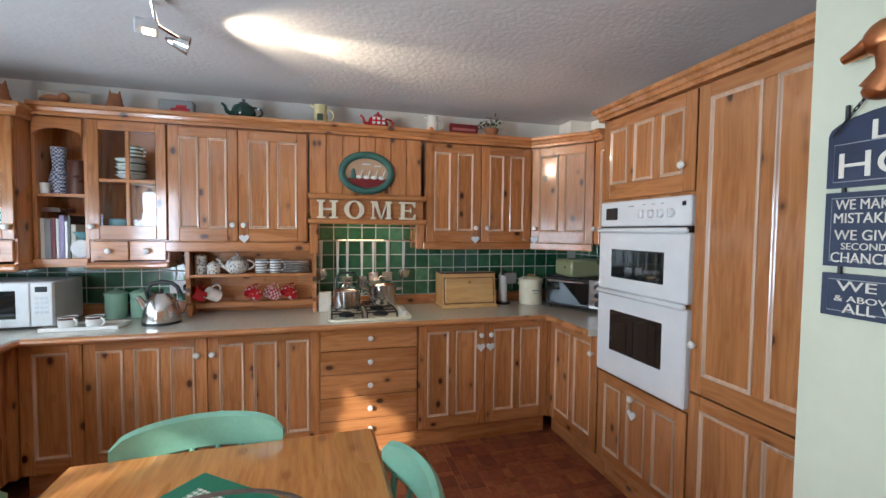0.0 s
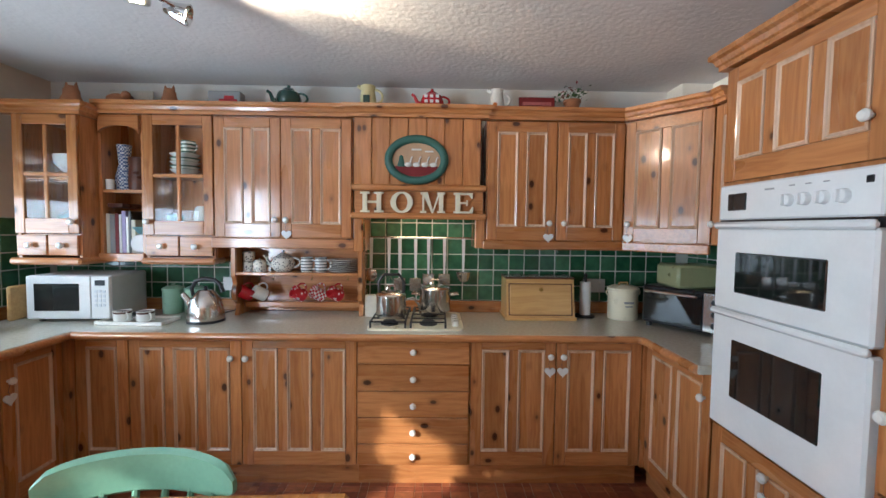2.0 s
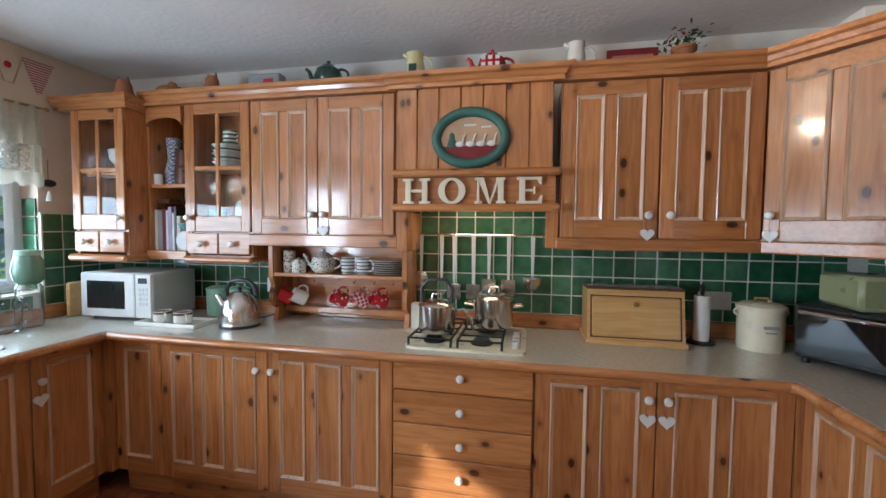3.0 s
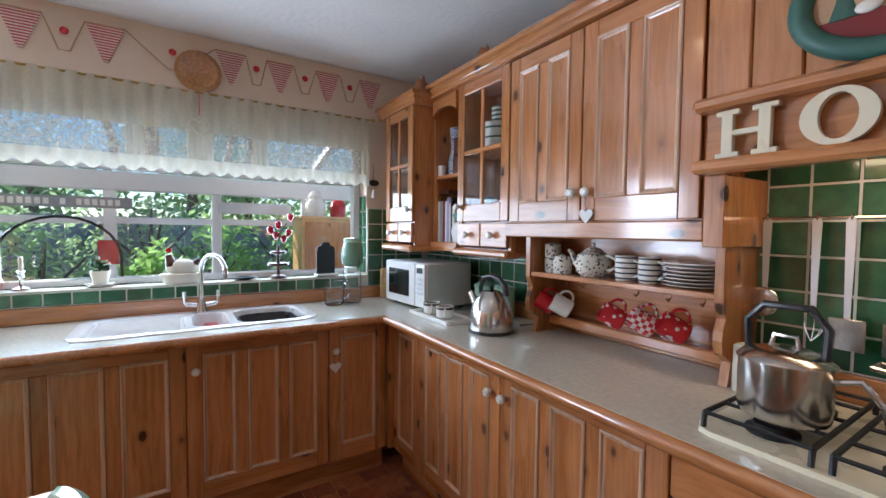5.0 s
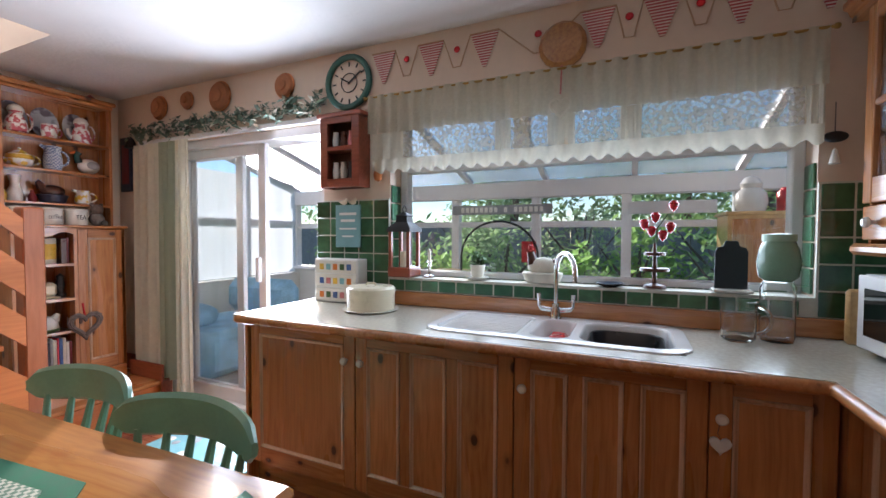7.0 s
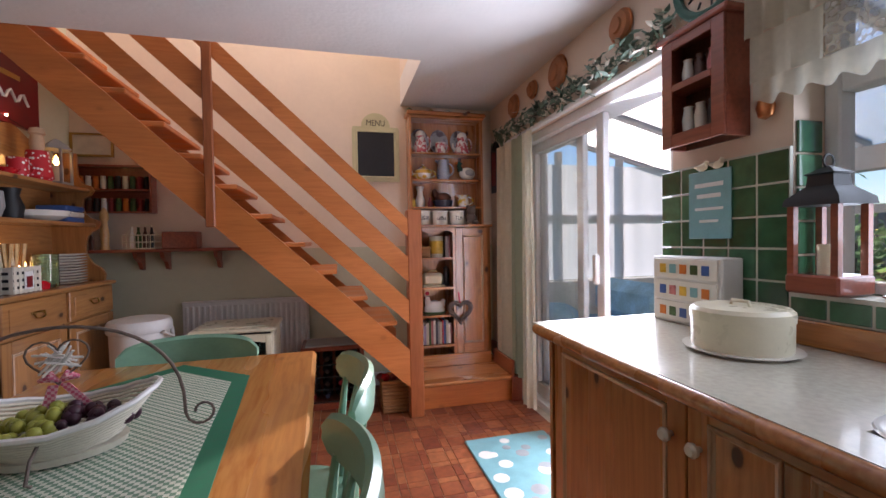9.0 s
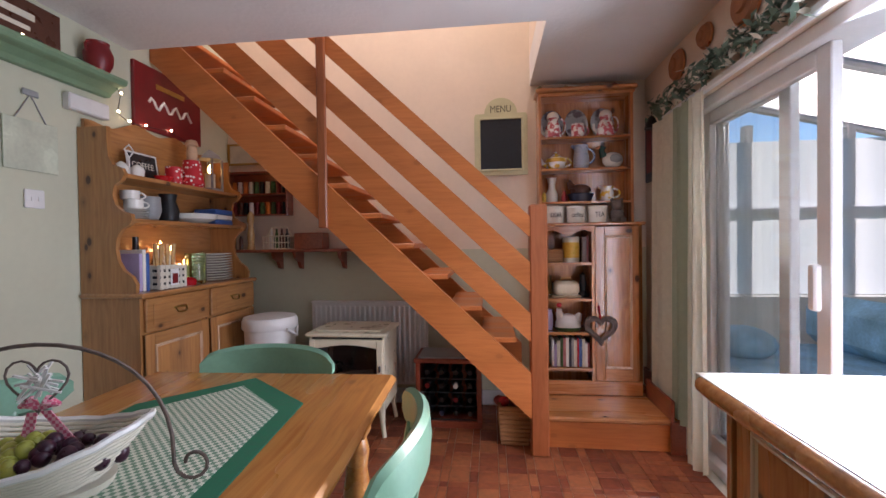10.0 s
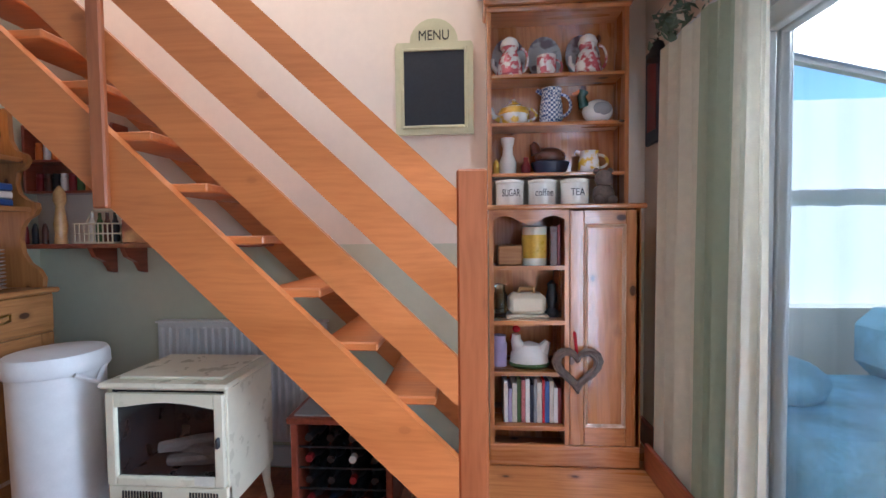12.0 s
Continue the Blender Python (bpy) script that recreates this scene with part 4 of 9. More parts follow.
part("riser", boxes((-2.14, -1.377, 3.06, 3.08, 0, 0.16)), stair_x, plat, "", W, False)
part("base", boxes((-2.14, -1.40, YS + 0.003, 3.06, 0.0, 0.155)), stair_x, plat, "", W, False)

# ---- dining table and chairs ----
TX0, TX1, TY0, TY1, TZ = -0.75, 0.15, 4.165, 5.66, 0.76
tb = thing("dining_table", (-0.3, 4.91, 0), "rectangular honey pine dining table", "table")
part("tabletop", boxes((TX0, TX1, TY0, TY1, TZ - 0.035, TZ), c=0.014), table_y, tb, "", W, False)
for n in range(2):
    y = (TY0 + 0.12, TY1 - 0.14)[n]
    part("apron", boxes((TX0 + 0.1, TX1 - 0.1, y, y + 0.02, 0.62, 0.724)), table_y, tb, "", W)
    x = (TX0 + 0.09, TX1 - 0.11)[n]
    part("apron", boxes((x, x + 0.02, TY0 + 0.14, TY1 - 0.14, 0.62, 0.724)), table_y, tb, "", W)
for x in (TX0 + 0.11, TX1 - 0.11):
    for y in (TY0 + 0.13, TY1 - 0.13):
        bm = boxes((x - 0.04, x + 0.04, y - 0.04, y + 0.04, 0.6, 0.72), c=0.006)
        lathe(bm, [(0.03, 0), (0.035, 0.02), (0.028, 0.06), (0.04, 0.3), (0.045, 0.42), (0.034, 0.5), (0.042, 0.55), (0.03, 0.6)], (x, y, 0), 14)
        part("leg", bm, table_y, tb, "", W)


def chair(at, turn):
    """A painted farmhouse chair; its front looks along +y of its own axes."""
    t = thing("dining_chair", at, "jade green painted farmhouse chair with spindle back", "chair", "chairs round the table", turn)
    bm = make(slab, arc(0, 0, 0.21, 0, 180, 10, 0.2) + arc(0, -0.02, 0.19, 180, 360, 10, 0.19), 0.42, 0.455)
    part("seat", bm, chair_green, t)
    bm = bmesh.new()
    n, rows = 18, []
    for k in range(n + 1):
        u = 2 * k / n - 1
        x, y = 0.245 * u, -0.245 + 0.075 * u * u
        e = max(0.0, 1 - abs(u) ** 6) ** 0.5
        h, th = 0.018 + 0.042 * e, 0.008 + 0.006 * e
        z = 0.775 + 0.012 * (1 - u * u)
        d = Vector((0.32 * u, -1, 0)).normalized()
        rows.append([bm.verts.new((x + d.x * q * th, y + d.y * q * th, z + v * h)) for q, v in ((-1, -0.8), (0.0, -1), (1, -0.8), (1.3, 0.0), (1, 0.8), (0.0, 1), (-1, 0.8), (-0.7, 0.0))])
    for a, b in zip(rows, rows[1:]):
        for j in range(8):
            bm.faces.new([a[j], a[(j + 1) % 8], b[(j + 1) % 8], b[j]])
    bm.faces.new(rows[0])
    bm.faces.new(rows[-1][::-1])
    part("top_rail", bm, chair_green, t, "curved back rail")
    for u in (-0.82, -0.5, -0.17, 0.17, 0.5, 0.82):
        part("spindle", make(tube, [(0.17 * u, -0.17 + 0.03 * u * u, 0.45), (0.2 * u, -0.205 + 0.05 * u * u, 0.6), (0.225 * u, -0.243 + 0.075 * u * u, 0.745)], [0.01, 0.015, 0.009], 8), chair_green, t)
    for sx in (-1, 1):
        for sy in (-1, 1):
            part("leg", make(tube, [(0.14 * sx, 0.13 * sy, 0.43), (0.17 * sx, 0.17 * sy, 0.2), (0.19 * sx, 0.19 * sy, 0.0)], [0.016, 0.022, 0.014], 10), chair_green, t)
    for sy in (-1, 1):
        part("stretcher", make(tube, [(-0.17, 0.17 * sy, 0.2), (0.17, 0.17 * sy, 0.2)], 0.01, 8), chair_green, t)
    return t


c0 = chair((-0.63, 5.24, 0), -86)
copy_thing(c0, pose(-0.66, 4.70, 0, 0, 0, -86))
copy_thing(c0, pose(-0.26, 4.34, 0, 0, 0, 4))
copy_thing(c0, pose(-0.41, 5.48, 0, 0, 0, 184))
copy_thing(c0, pose(-0.02, 5.2, 0, 0, 0, 94))
copy_thing(c0, pose(0.09, 4.62, 0, 0, 0, 96))

cl = thing("table_runner", (-0.315, 4.9, TZ), "green gingham table cloth with green hem and pointed ends", "table runner")
cx = -0.315
CW, CY0, CY1 = 0.245, 4.30, 5.44
outer = [(cx - CW, CY0 + 0.17), (cx, CY0 - 0.06), (cx + CW, CY0 + 0.17), (cx + CW, CY1 - 0.17), (cx, CY1 + 0.06), (cx - CW, CY1 - 0.17)]
part("hem", make(slab, outer, TZ + 0.001, TZ + 0.004), green_cloth, cl, "plain green border", W, False)
inner = [(cx + (x - cx) * 0.8, 4.9 + (y - 4.9) * 0.87) for x, y in outer]
part("gingham_panel", make(slab, inner, TZ + 0.004, TZ + 0.006), gingham, cl, "", W, False)
for ob, x, y, turn in ((tb, -0.3, 4.91, 2.0), (cl, cx, 4.9, 5.5)):
    ob.matrix_basis = Matrix.Translation((x, y, 0)) @ pose(0, 0, 0, 0, 0, turn) @ Matrix.Translation((-x, -y, 0)) @ ob.matrix_basis

# ---- dresser against the east wall ----
DX0, DX1, DY0, DY1 = 0.67, 1.015, 2.70, 3.69
ds = thing("dresser", (0.85, 3.2, 0), "large pine kitchen dresser with scrolled sides and two drawers", "dresser")
DZ = 0.985
part("base", boxes((DX0 + 0.02, DX1, DY0, DY1, 0.06, DZ - 0.025)), dres_z, ds, "", W)
part("top", boxes((DX0 - 0.015, DX1, DY0 - 0.015, DY1 + 0.015, DZ - 0.025, DZ), c=0.008), dres_y, ds, "", W, False)
part("plinth", boxes((DX0 + 0.01, DX1, DY0, DY1, 0, 0.07), c=0.004), dres_z, ds, "", W, False)


def drop_handle(parent, m):
    bm = boxes((-0.05, 0.05, -0.004, 0, 0.0, 0.012), c=0.002)
    tube(bm, [(-0.04, -0.006, 0.006), (-0.034, -0.014, -0.016), (0, -0.018, -0.024), (0.034, -0.014, -0.016), (0.04, -0.006, 0.006)], 0.004, 6)
    part("drop_handle", bm, brass, parent, "aged brass drop handle", m)


half = (DY1 - DY0) / 2
for k in range(2):
    y1 = DY1 - k * half
    d = part("drawer", boxes((0.02, half - 0.01, 0, 0.02, 0, 0.17), (0.06, half - 0.05, -0.004, 0.0, 0.03, 0.14), c=0.004), dres_y, ds, "", pose(DX0, y1, DZ - 0.2, 0, 0, -90), False)
    drop_handle(d, pose(DX0 - 0.004, y1 - half / 2, DZ - 0.105, 0, 0, -90))
    d = panel_door(ds, (DX0, y1 - 0.01, 0.08), half - 0.02, DZ - 0.29, -90, 1, dres_z)
    part("knob", make(lathe, [(0.006, 0), (0.013, 0.012), (0.012, 0.02), (0, 0.022)], (0, 0, 0), 12), brass, d, "small brass knob",
         pose(DX0, y1 - (half - 0.05 if k == 0 else 0.05), 0.52, 90, 0, -90))
for y in (DY0, DY1 - 0.022):
    prof = [(DX1, DZ), (0.71, DZ), (0.705, 1.03), (0.73, 1.07), (0.775, 1.10), (0.805, 1.15), (0.815, 1.21), (0.805, 1.27), (0.775, 1.31), (0.735, 1.33), (0.72, 1.355), (0.725, 1.385),
            (0.775, 1.40), (0.81, 1.43), (0.825, 1.48), (0.815, 1.53), (0.775, 1.555), (0.755, 1.585), (0.77, 1.615), (0.82, 1.635), (0.845, 1.68), (0.85, 1.75), (0.85, 1.83), (DX1, 1.83)]
    part("scrolled_side", make(slab, prof, y, y + 0.022, 1), dres_z, ds, "", W, False)
for z, x in ((1.365, 0.745), (1.595, 0.775)):
    part("shelf", boxes((x, DX1, DY0 + 0.022, DY1 - 0.022, z - 0.022, z), c=0.004), dres_y, ds, "", W, False)
part("back_board", boxes((DX1 - 0.018, DX1, DY0 + 0.022, DY1 - 0.022, DZ, 1.83)), dres_y, ds, "", W)
ys = [DY0 + 0.022 + (DY1 - DY0 - 0.044) * k / 24 for k in range(25)]
crest = [(ys[0], 1.80)] + [(y, 1.86 + 0.06 * math.sin(math.pi * k / 24) + 0.02 * math.cos(6 * math.pi * k / 24)) for k, y in enumerate(ys)] + [(ys[-1], 1.80)]
part("scrolled_crest", make(slab, crest, DX1 - 0.02, DX1 - 0.001, 0), dres_y, ds, "", W, False)

# ---- corner hutch on the platform ----
HX0, HX1 = -2.045, -1.40
hu = thing("corner_hutch", (-1.72, 2.6, 0.188), "tall pine hutch with open shelves and one panelled door", "cupboard")
LF, UF, HB, LT, HT = 2.73, 2.61, YS + 0.004, 1.34, 2.28
part("lower_side", boxes((HX0, HX0 + 0.02, HB, LF, 0.19, LT - 0.02)), pine_z, hu, "", W)
part("lower_side", boxes((HX1 - 0.02, HX1, HB, LF, 0.19, LT - 0.02)), pine_z, hu, "", W)
part("lower_divider", boxes((-1.745, -1.725, HB, LF - 0.002, 0.28, LT - 0.02)), pine_z, hu, "", W)
part("lower_back", boxes((HX0 + 0.02, HX1 - 0.02, HB, HB + 0.01, 0.19, LT - 0.02)), pine_z, hu, "", W)
part("counter", boxes((HX0 - 0.02, HX1 + 0.01, HB, LF + 0.02, LT - 0.022, LT), c=0.006), pine_x, hu, "", W, False)
part("plinth", boxes((HX0, HX1, LF - 0.02, LF + 0.004, 0.19, 0.285), c=0.004), pine_x, hu, "", W, False)
for z in (0.365, 0.607, 0.834, 1.075):
    part("shelf", boxes((-1.725, HX1 - 0.02, HB + 0.01, LF - 0.004, z - 0.018, z)), pine_x, hu, "", W)
bm = make(slab, [(-1.725, LT - 0.022), (-1.725, 1.275)] + [(-1.725 + 0.305 * k / 16, 1.275 + 0.018 * math.sin(3 * math.pi * k / 16)) for k in range(1, 16)] + [(-1.42, 1.275), (-1.42, LT - 0.022)], LF - 0.012, LF, 1)
part("wavy_rail", bm, pine_x, hu, "", W, False)
panel_door(hu, (-1.745, LF, 0.285), 0.30, LT - 0.31, 180, 1)
for x in (HX0 + 0.01, HX1 - 0.02):
    part("upper_side", boxes((x, x + 0.018, HB, UF, LT, HT - 0.05)), pine_z, hu, "", W)
for z in (1.495, 1.725, 1.945):
    part("shelf", boxes((HX0 + 0.028, HX1 - 0.02, HB + 0.01, UF, z - 0.016, z), c=0.003), pine_x, hu, "", W, False)
part("upper_back", boxes((HX0 + 0.028, HX1 - 0.02, HB, HB + 0.009, 1.50, HT - 0.05)), pine_z, hu, "", W)
part("cornice", boxes((HX0, HX1, HB, UF + 0.012, HT - 0.055, HT - 0.03), (HX0 - 0.015, HX1 + 0.015, HB, UF + 0.03, HT - 0.03, HT), c=0.008), pine_x, hu, "", W, False)

# ---- things on and over the worktop ----
def turned(name, at, profile, mat, label, category, seg=24, group=""):
    return lone(name, make(lathe, profile, at, seg), mat, label, category, group)


def loop_handle(x, y, z, r, rz, way, th=0.006, n=10):
    """Points of a side handle in the plane of way (a plan direction)."""
    return [(x + way[0] * r * math.sin(math.pi * k / n), y + way[1] * r * math.sin(math.pi * k / n), z + rz * math.cos(math.pi * k / n)) for k in range(n + 1)]


def mug(at, mat, label, way=(1, 0), h=0.085, r=0.04, tilt=None, category="mug", group="mugs"):
    t = thing("mug", at, label, category, group)
    if tilt:
        t.matrix_basis = t.matrix_basis @ pose(0, 0, 0, *tilt)
    part("body", make(lathe, [(r * 0.85, 0), (r, 0.006), (r, h), (r * 0.93, h), (r * 0.9, 0.008), (0, 0.007)], (0, 0, 0), 20), mat, t)
    part("handle", make(tube, loop_handle(way[0] * r * 0.95, way[1] * r * 0.95, h * 0.5, 0.03, h * 0.33, way), 0.005, 8), mat, t)
    return t


def teapot(at, mat, label, s=1.0, way=-1, h=1.0):
    """Body, lid with knob, spout and handle; spout towards way along x."""
    t = thing("teapot", at, label, "teapot")
    part("body", make(lathe, [(0.05 * s, 0), (0.075 * s, 0.02 * s), (0.085 * s, 0.055 * s * h), (0.07 * s, 0.1 * s * h), (0.045 * s, 0.115 * s * h)], (0, 0, 0), 22), mat, t)
    part("lid", make(lathe, [(0.048 * s, 0.113 * s * h), (0.03 * s, 0.13 * s * h), (0.008 * s, 0.136 * s * h), (0.012 * s, 0.15 * s * h), (0, 0.157 * s * h)], (0, 0, 0), 18), mat, t)
    part("spout", make(tube, [(way * 0.07 * s, 0, 0.04 * s), (way * 0.11 * s, 0, 0.06 * s), (way * 0.125 * s, 0, 0.1 * s), (way * 0.145 * s, 0, 0.115 * s)], [0.018 * s, 0.015 * s, 0.011 * s, 0.01 * s], 10), mat, t)
    part("handle", make(tube, loop_handle(-way * 0.07 * s, 0, 0.065 * s, 0.055 * s, 0.035 * s, (-way, 0)), 0.008 * s, 8), mat, t)
    return t


def jug(at, mat, label, h=0.13, r=0.05, way=1, category="jug"):
    t = thing("jug", at, label, category)
    part("body", make(lathe, [(r * 0.8, 0), (r, h * 0.2), (r * 0.95, h * 0.55), (r * 0.8, h * 0.8), (r * 0.9, h), (r * 0.84, h), (r * 0.75, h * 0.8), (0, h * 0.75)], (0, 0, 0), 20), mat, t)
    part("handle", make(tube, loop_handle(way * r * 0.85, 0, h * 0.55, 0.045, h * 0.3, (way, 0)), 0.007, 8), mat, t)
    part("lip", make(tube, [(-way * r * 0.7, 0, h * 0.9), (-way * (r + 0.012), 0, h)], [0.014, 0.01], 8), mat, t)
    return t


CT = 2.165
teapot((-0.566, 7.2, CT), dark_green, "dark green teapot on top of the wall cupboards", 0.9)
jug((-0.086, 7.2, CT), lemon, "pale yellow jug with a cockerel", 0.14, 0.05)
part("cockerel_motif", boxes((-0.022, 0.018, -0.052, -0.046, 0.03, 0.075), c=0.01), dark_green, bpy.data.objects["jug"], "dark painted cockerel")
tp = teapot((0.304, 7.2, CT), red, "red novelty teapot shaped like a house", 0.85)
part("windows", boxes(*[(x, x + 0.02, -0.076, -0.066, z, z + 0.016) for x in (-0.045, -0.012, 0.022) for z in (0.03, 0.06)]), white_plastic, tp, "rows of small white windows")
jug((0.70, 7.2, CT), china, "white jug with painted fruit", 0.13, 0.045)
part("fruit_motif", make(ball, (-0.01, -0.036, 0.03), 0.02, 1, 0.5), orange, bpy.data.objects["jug.001"], "painted orange fruit")
tin = lone("tin_sign", boxes((0.845, 1.07, 7.24, 7.252, CT, CT + 0.105), c=0.003), dark_red, "small red enamel sign leaning on the wall", "sign")
part("lettering_bars", boxes((-0.09, 0.09, -0.0085, -0.006, 0.055, 0.075), (0.01, 0.08, -0.0085, -0.006, 0.025, 0.038)), pink, tin)
pp = thing("potted_plant", (1.165, 7.2, CT), "small flowering plant in a terracotta pot", "plant")
part("pot", make(lathe, [(0.035, 0), (0.048, 0.06), (0.053, 0.06), (0.053, 0.075), (0.045, 0.075), (0.04, 0.06), (0, 0.06)], (0, 0, 0), 18), terracotta, pp)
rnd = random.Random(4)


def leaves(bm, n, centre, spread, size, rnd):
    for _ in range(n):
        p = Vector((rnd.gauss(0, 1) * spread[0], rnd.gauss(0, 1) * spread[1], rnd.gauss(0, 1) * spread[2])) + Vector(centre)
        s = size * rnd.uniform(0.6, 1.3)
        m = Matrix.Translation(p) @ Euler((rnd.uniform(-1, 1), rnd.uniform(-1, 1), rnd.uniform(0, 6.3))).to_matrix().to_4x4()
        v = [bm.verts.new(m @ Vector(q)) for q in ((-s, 0, 0), (0, -s * 0.4, s * 0.12), (s, 0, 0), (0, s * 0.4, s * 0.12))]
        bm.faces.new(v)


part("foliage", make(leaves, 60, (0, 0, 0.11), (0.045, 0.03, 0.022), 0.018, rnd), leaf, pp)
part("flowers", make(leaves, 24, (-0.005, -0.01, 0.12), (0.05, 0.03, 0.02), 0.014, rnd), dark_red, pp, "dull red petals")
for x, y, s, nm in ((-1.283, 7.2, 1.0, "terracotta cat ornament sitting on the cupboard"), (-1.80, 7.12, 1.15, "terracotta cat ornament at the corner cupboard")):
    bm = make(lathe, [(0.04 * s, 0), (0.048 * s, 0.03 * s), (0.036 * s, 0.06 * s), (0.034 * s, 0.085 * s), (0.02 * s, 0.105 * s), (0, 0.11 * s)], (x, y, CT if s == 1 else 2.13), 16)
    for k in (-1, 1):
        tube(bm, [(x + k * 0.022 * s, y, (CT if s == 1 else 2.13) + 0.095 * s), (x + k * 0.026 * s, y, (CT if s == 1 else 2.13) + 0.125 * s)], [0.012 * s, 0.002], 6)
    lone("cat_ornament", bm, terracotta, nm, "ornament", "terracotta animals")
bm = make(ball, (-1.60, 7.2, CT + 0.04), 0.04, 1.6, 0.8, 0.8)
ball(bm, (-1.53, 7.18, CT + 0.055), 0.026)
for dx in (-0.04, -0.015, 0.02, 0.04):
    tube(bm, [(-1.60 + dx, 7.2, CT), (-1.60 + dx, 7.2, CT + 0.03)], 0.009, 6)
lone("pig_ornament", bm, terracotta, "terracotta pig ornament on the cupboards", "ornament", "terracotta animals")
for x, y in ((1.70, 7.19), (1.93, 7.0)):
    lone("terracotta_hen", make(lathe, [(0.05, 0), (0.056, 0.03), (0.045, 0.065), (0.02, 0.09), (0.012, 0.105), (0, 0.11)], (x, y, CT - 0.065), 16), terracotta, "terracotta brick ornament on the corner cupboard", "ornament", "terracotta animals")
pc = lone("picture_card", boxes((-1.72, -1.45, 7.30, 7.312, CT, CT + 0.12), c=0.002), paper, "small printed card in muted colours", "card")
part("arch_motif", make(slab, [(-0.05, 0.01), (0.02, 0.01)] + arc(-0.015, 0.06, 0.035, 0, 180, 8), -0.0085, -0.006, 1), brown, pc)
bx = lone("tin_box", boxes((-1.055, -0.86, 7.20, 7.27, CT, CT + 0.10), c=0.006), grey, "small printed tin box", "box")
part("car_motif", boxes((-0.03, 0.08, -0.037, -0.034, 0.02, 0.05), (0.0, 0.06, -0.037, -0.034, 0.05, 0.07), c=0.004), red, bx, "printed red car")
structure("trim_duct", boxes((1.86, 2.05, 7.22, 7.40, 2.10, CEIL)), wall_white, "white boxed corner over the cupboards", "trim")

# oval plaque on the hood
pq = thing("oval_plaque", (0.218, 7.096, 1.848), "oval geese picture in a teal green frame", "picture")
oval = [(0.165 * math.cos(2 * math.pi * k / 40), 0.122 * math.sin(2 * math.pi * k / 40)) for k in range(40)]
part("frame", make(tube, [(x, -0.008, z) for x, z in oval], 0.024, 10, True), frame_green, pq)
part("backing", make(slab, [(x * 0.97, z * 0.97) for x, z in oval], -0.006, 0.003, 1), skin, pq, "tan painted sky")
part("ground_field", make(slab, [(0.15 * math.cos(radians(a)), 0.11 * math.sin(radians(a))) for a in range(200, 341, 10)], -0.009, -0.006, 1), dark_red, pq, "red-brown meadow")
for k in range(4):
    x = -0.05 + 0.05 * k
    bm = make(ball, (x, -0.01, -0.028), 0.02, 1.1, 0.35, 0.7)
    tube(bm, [(x + 0.012, -0.011, -0.02), (x + 0.02, -0.011, 0.01), (x + 0.026, -0.011, 0.018)], 0.005, 6)
    part("goose", bm, china, pq, "white painted goose")
part("goose_girl", make(lathe, [(0.026, 0), (0.014, 0.04), (0.012, 0.06), (0, 0.07)], (-0.09, -0.006, -0.04), 10, 1, 0.3), frame_green, pq, "dark painted figure shape")
part("clouds", boxes((-0.03, 0.03, -0.0095, -0.006, 0.055, 0.066), (0.05, 0.1, -0.0095, -0.006, 0.045, 0.055), c=0.003), china, pq)

# letters on the hood shelf
LH, LW, LD = 0.122, 0.135, 0.009


def letter_stem(bm, x, w, z0=0.0, z1=LH, serif=0.014):
    """An upright stroke with slab serifs at both ends."""
    box(bm, x - w / 2, x + w / 2, -LD, LD, z0, z1, 0.002)
    for z in (z0, z1 - 0.013):
        box(bm, x - w / 2 - serif, x + w / 2 + serif, -LD * 0.97, LD * 0.97, z, z + 0.013, 0.002)


def letter_h(bm):
    letter_stem(bm, -0.041, 0.027)
    letter_stem(bm, 0.041, 0.027)
    box(bm, -0.03, 0.03, -LD * 0.9, LD * 0.9, 0.055, 0.069, 0.002)


def letter_o(bm):
    n = 36
    rings = [[bm.verts.new((rx * math.cos(2 * math.pi * k / n), y, LH / 2 + rz * math.sin(2 * math.pi * k / n))) for k in range(n)]
             for rx, rz, y in ((0.066, 0.062, -LD), (0.066, 0.062, LD), (0.034, 0.05, LD), (0.034, 0.05, -LD))]
    for j in range(4):
        p, q = rings[j], rings[(j + 1) % 4]
        for k in range(n):
            i = (k + 1) % n
            bm.faces.new([p[k], p[i], q[i], q[k]])


def letter_m(bm):
    letter_stem(bm, -0.055, 0.012, serif=0.012)
    letter_stem(bm, 0.05, 0.026, serif=0.01)
    slab(bm, [(-0.062, LH), (-0.03, LH), (0.006, 0.0), (-0.006, 0.0)], -LD * 0.94, LD * 0.94, 1)
    slab(bm, [(-0.006, 0.0), (0.003, 0.0), (0.046, LH), (0.034, LH)], -LD * 0.9, LD * 0.9, 1)


def letter_e(bm):
    letter_stem(bm, -0.034, 0.028, serif=0.012)
    for z in (0.0, LH - 0.013):
        box(bm, -0.03, 0.054, -LD * 0.94, LD * 0.94, z, z + 0.0125, 0.002)
    slab(bm, [(0.054, 0.0), (0.058, 0.038), (0.049, 0.038), (0.034, 0.012)], -LD * 0.9, LD * 0.9, 1)
    slab(bm, [(0.05, LH), (0.054, LH - 0.034), (0.045, LH - 0.034), (0.032, LH - 0.012)], -LD * 0.9, LD * 0.9, 1)
    box(bm, -0.03, 0.022, -LD * 0.92, LD * 0.92, 0.056, 0.067, 0.002)
    box(bm, 0.016, 0.025, -LD * 0.96, LD * 0.96, 0.045, 0.078, 0.002)


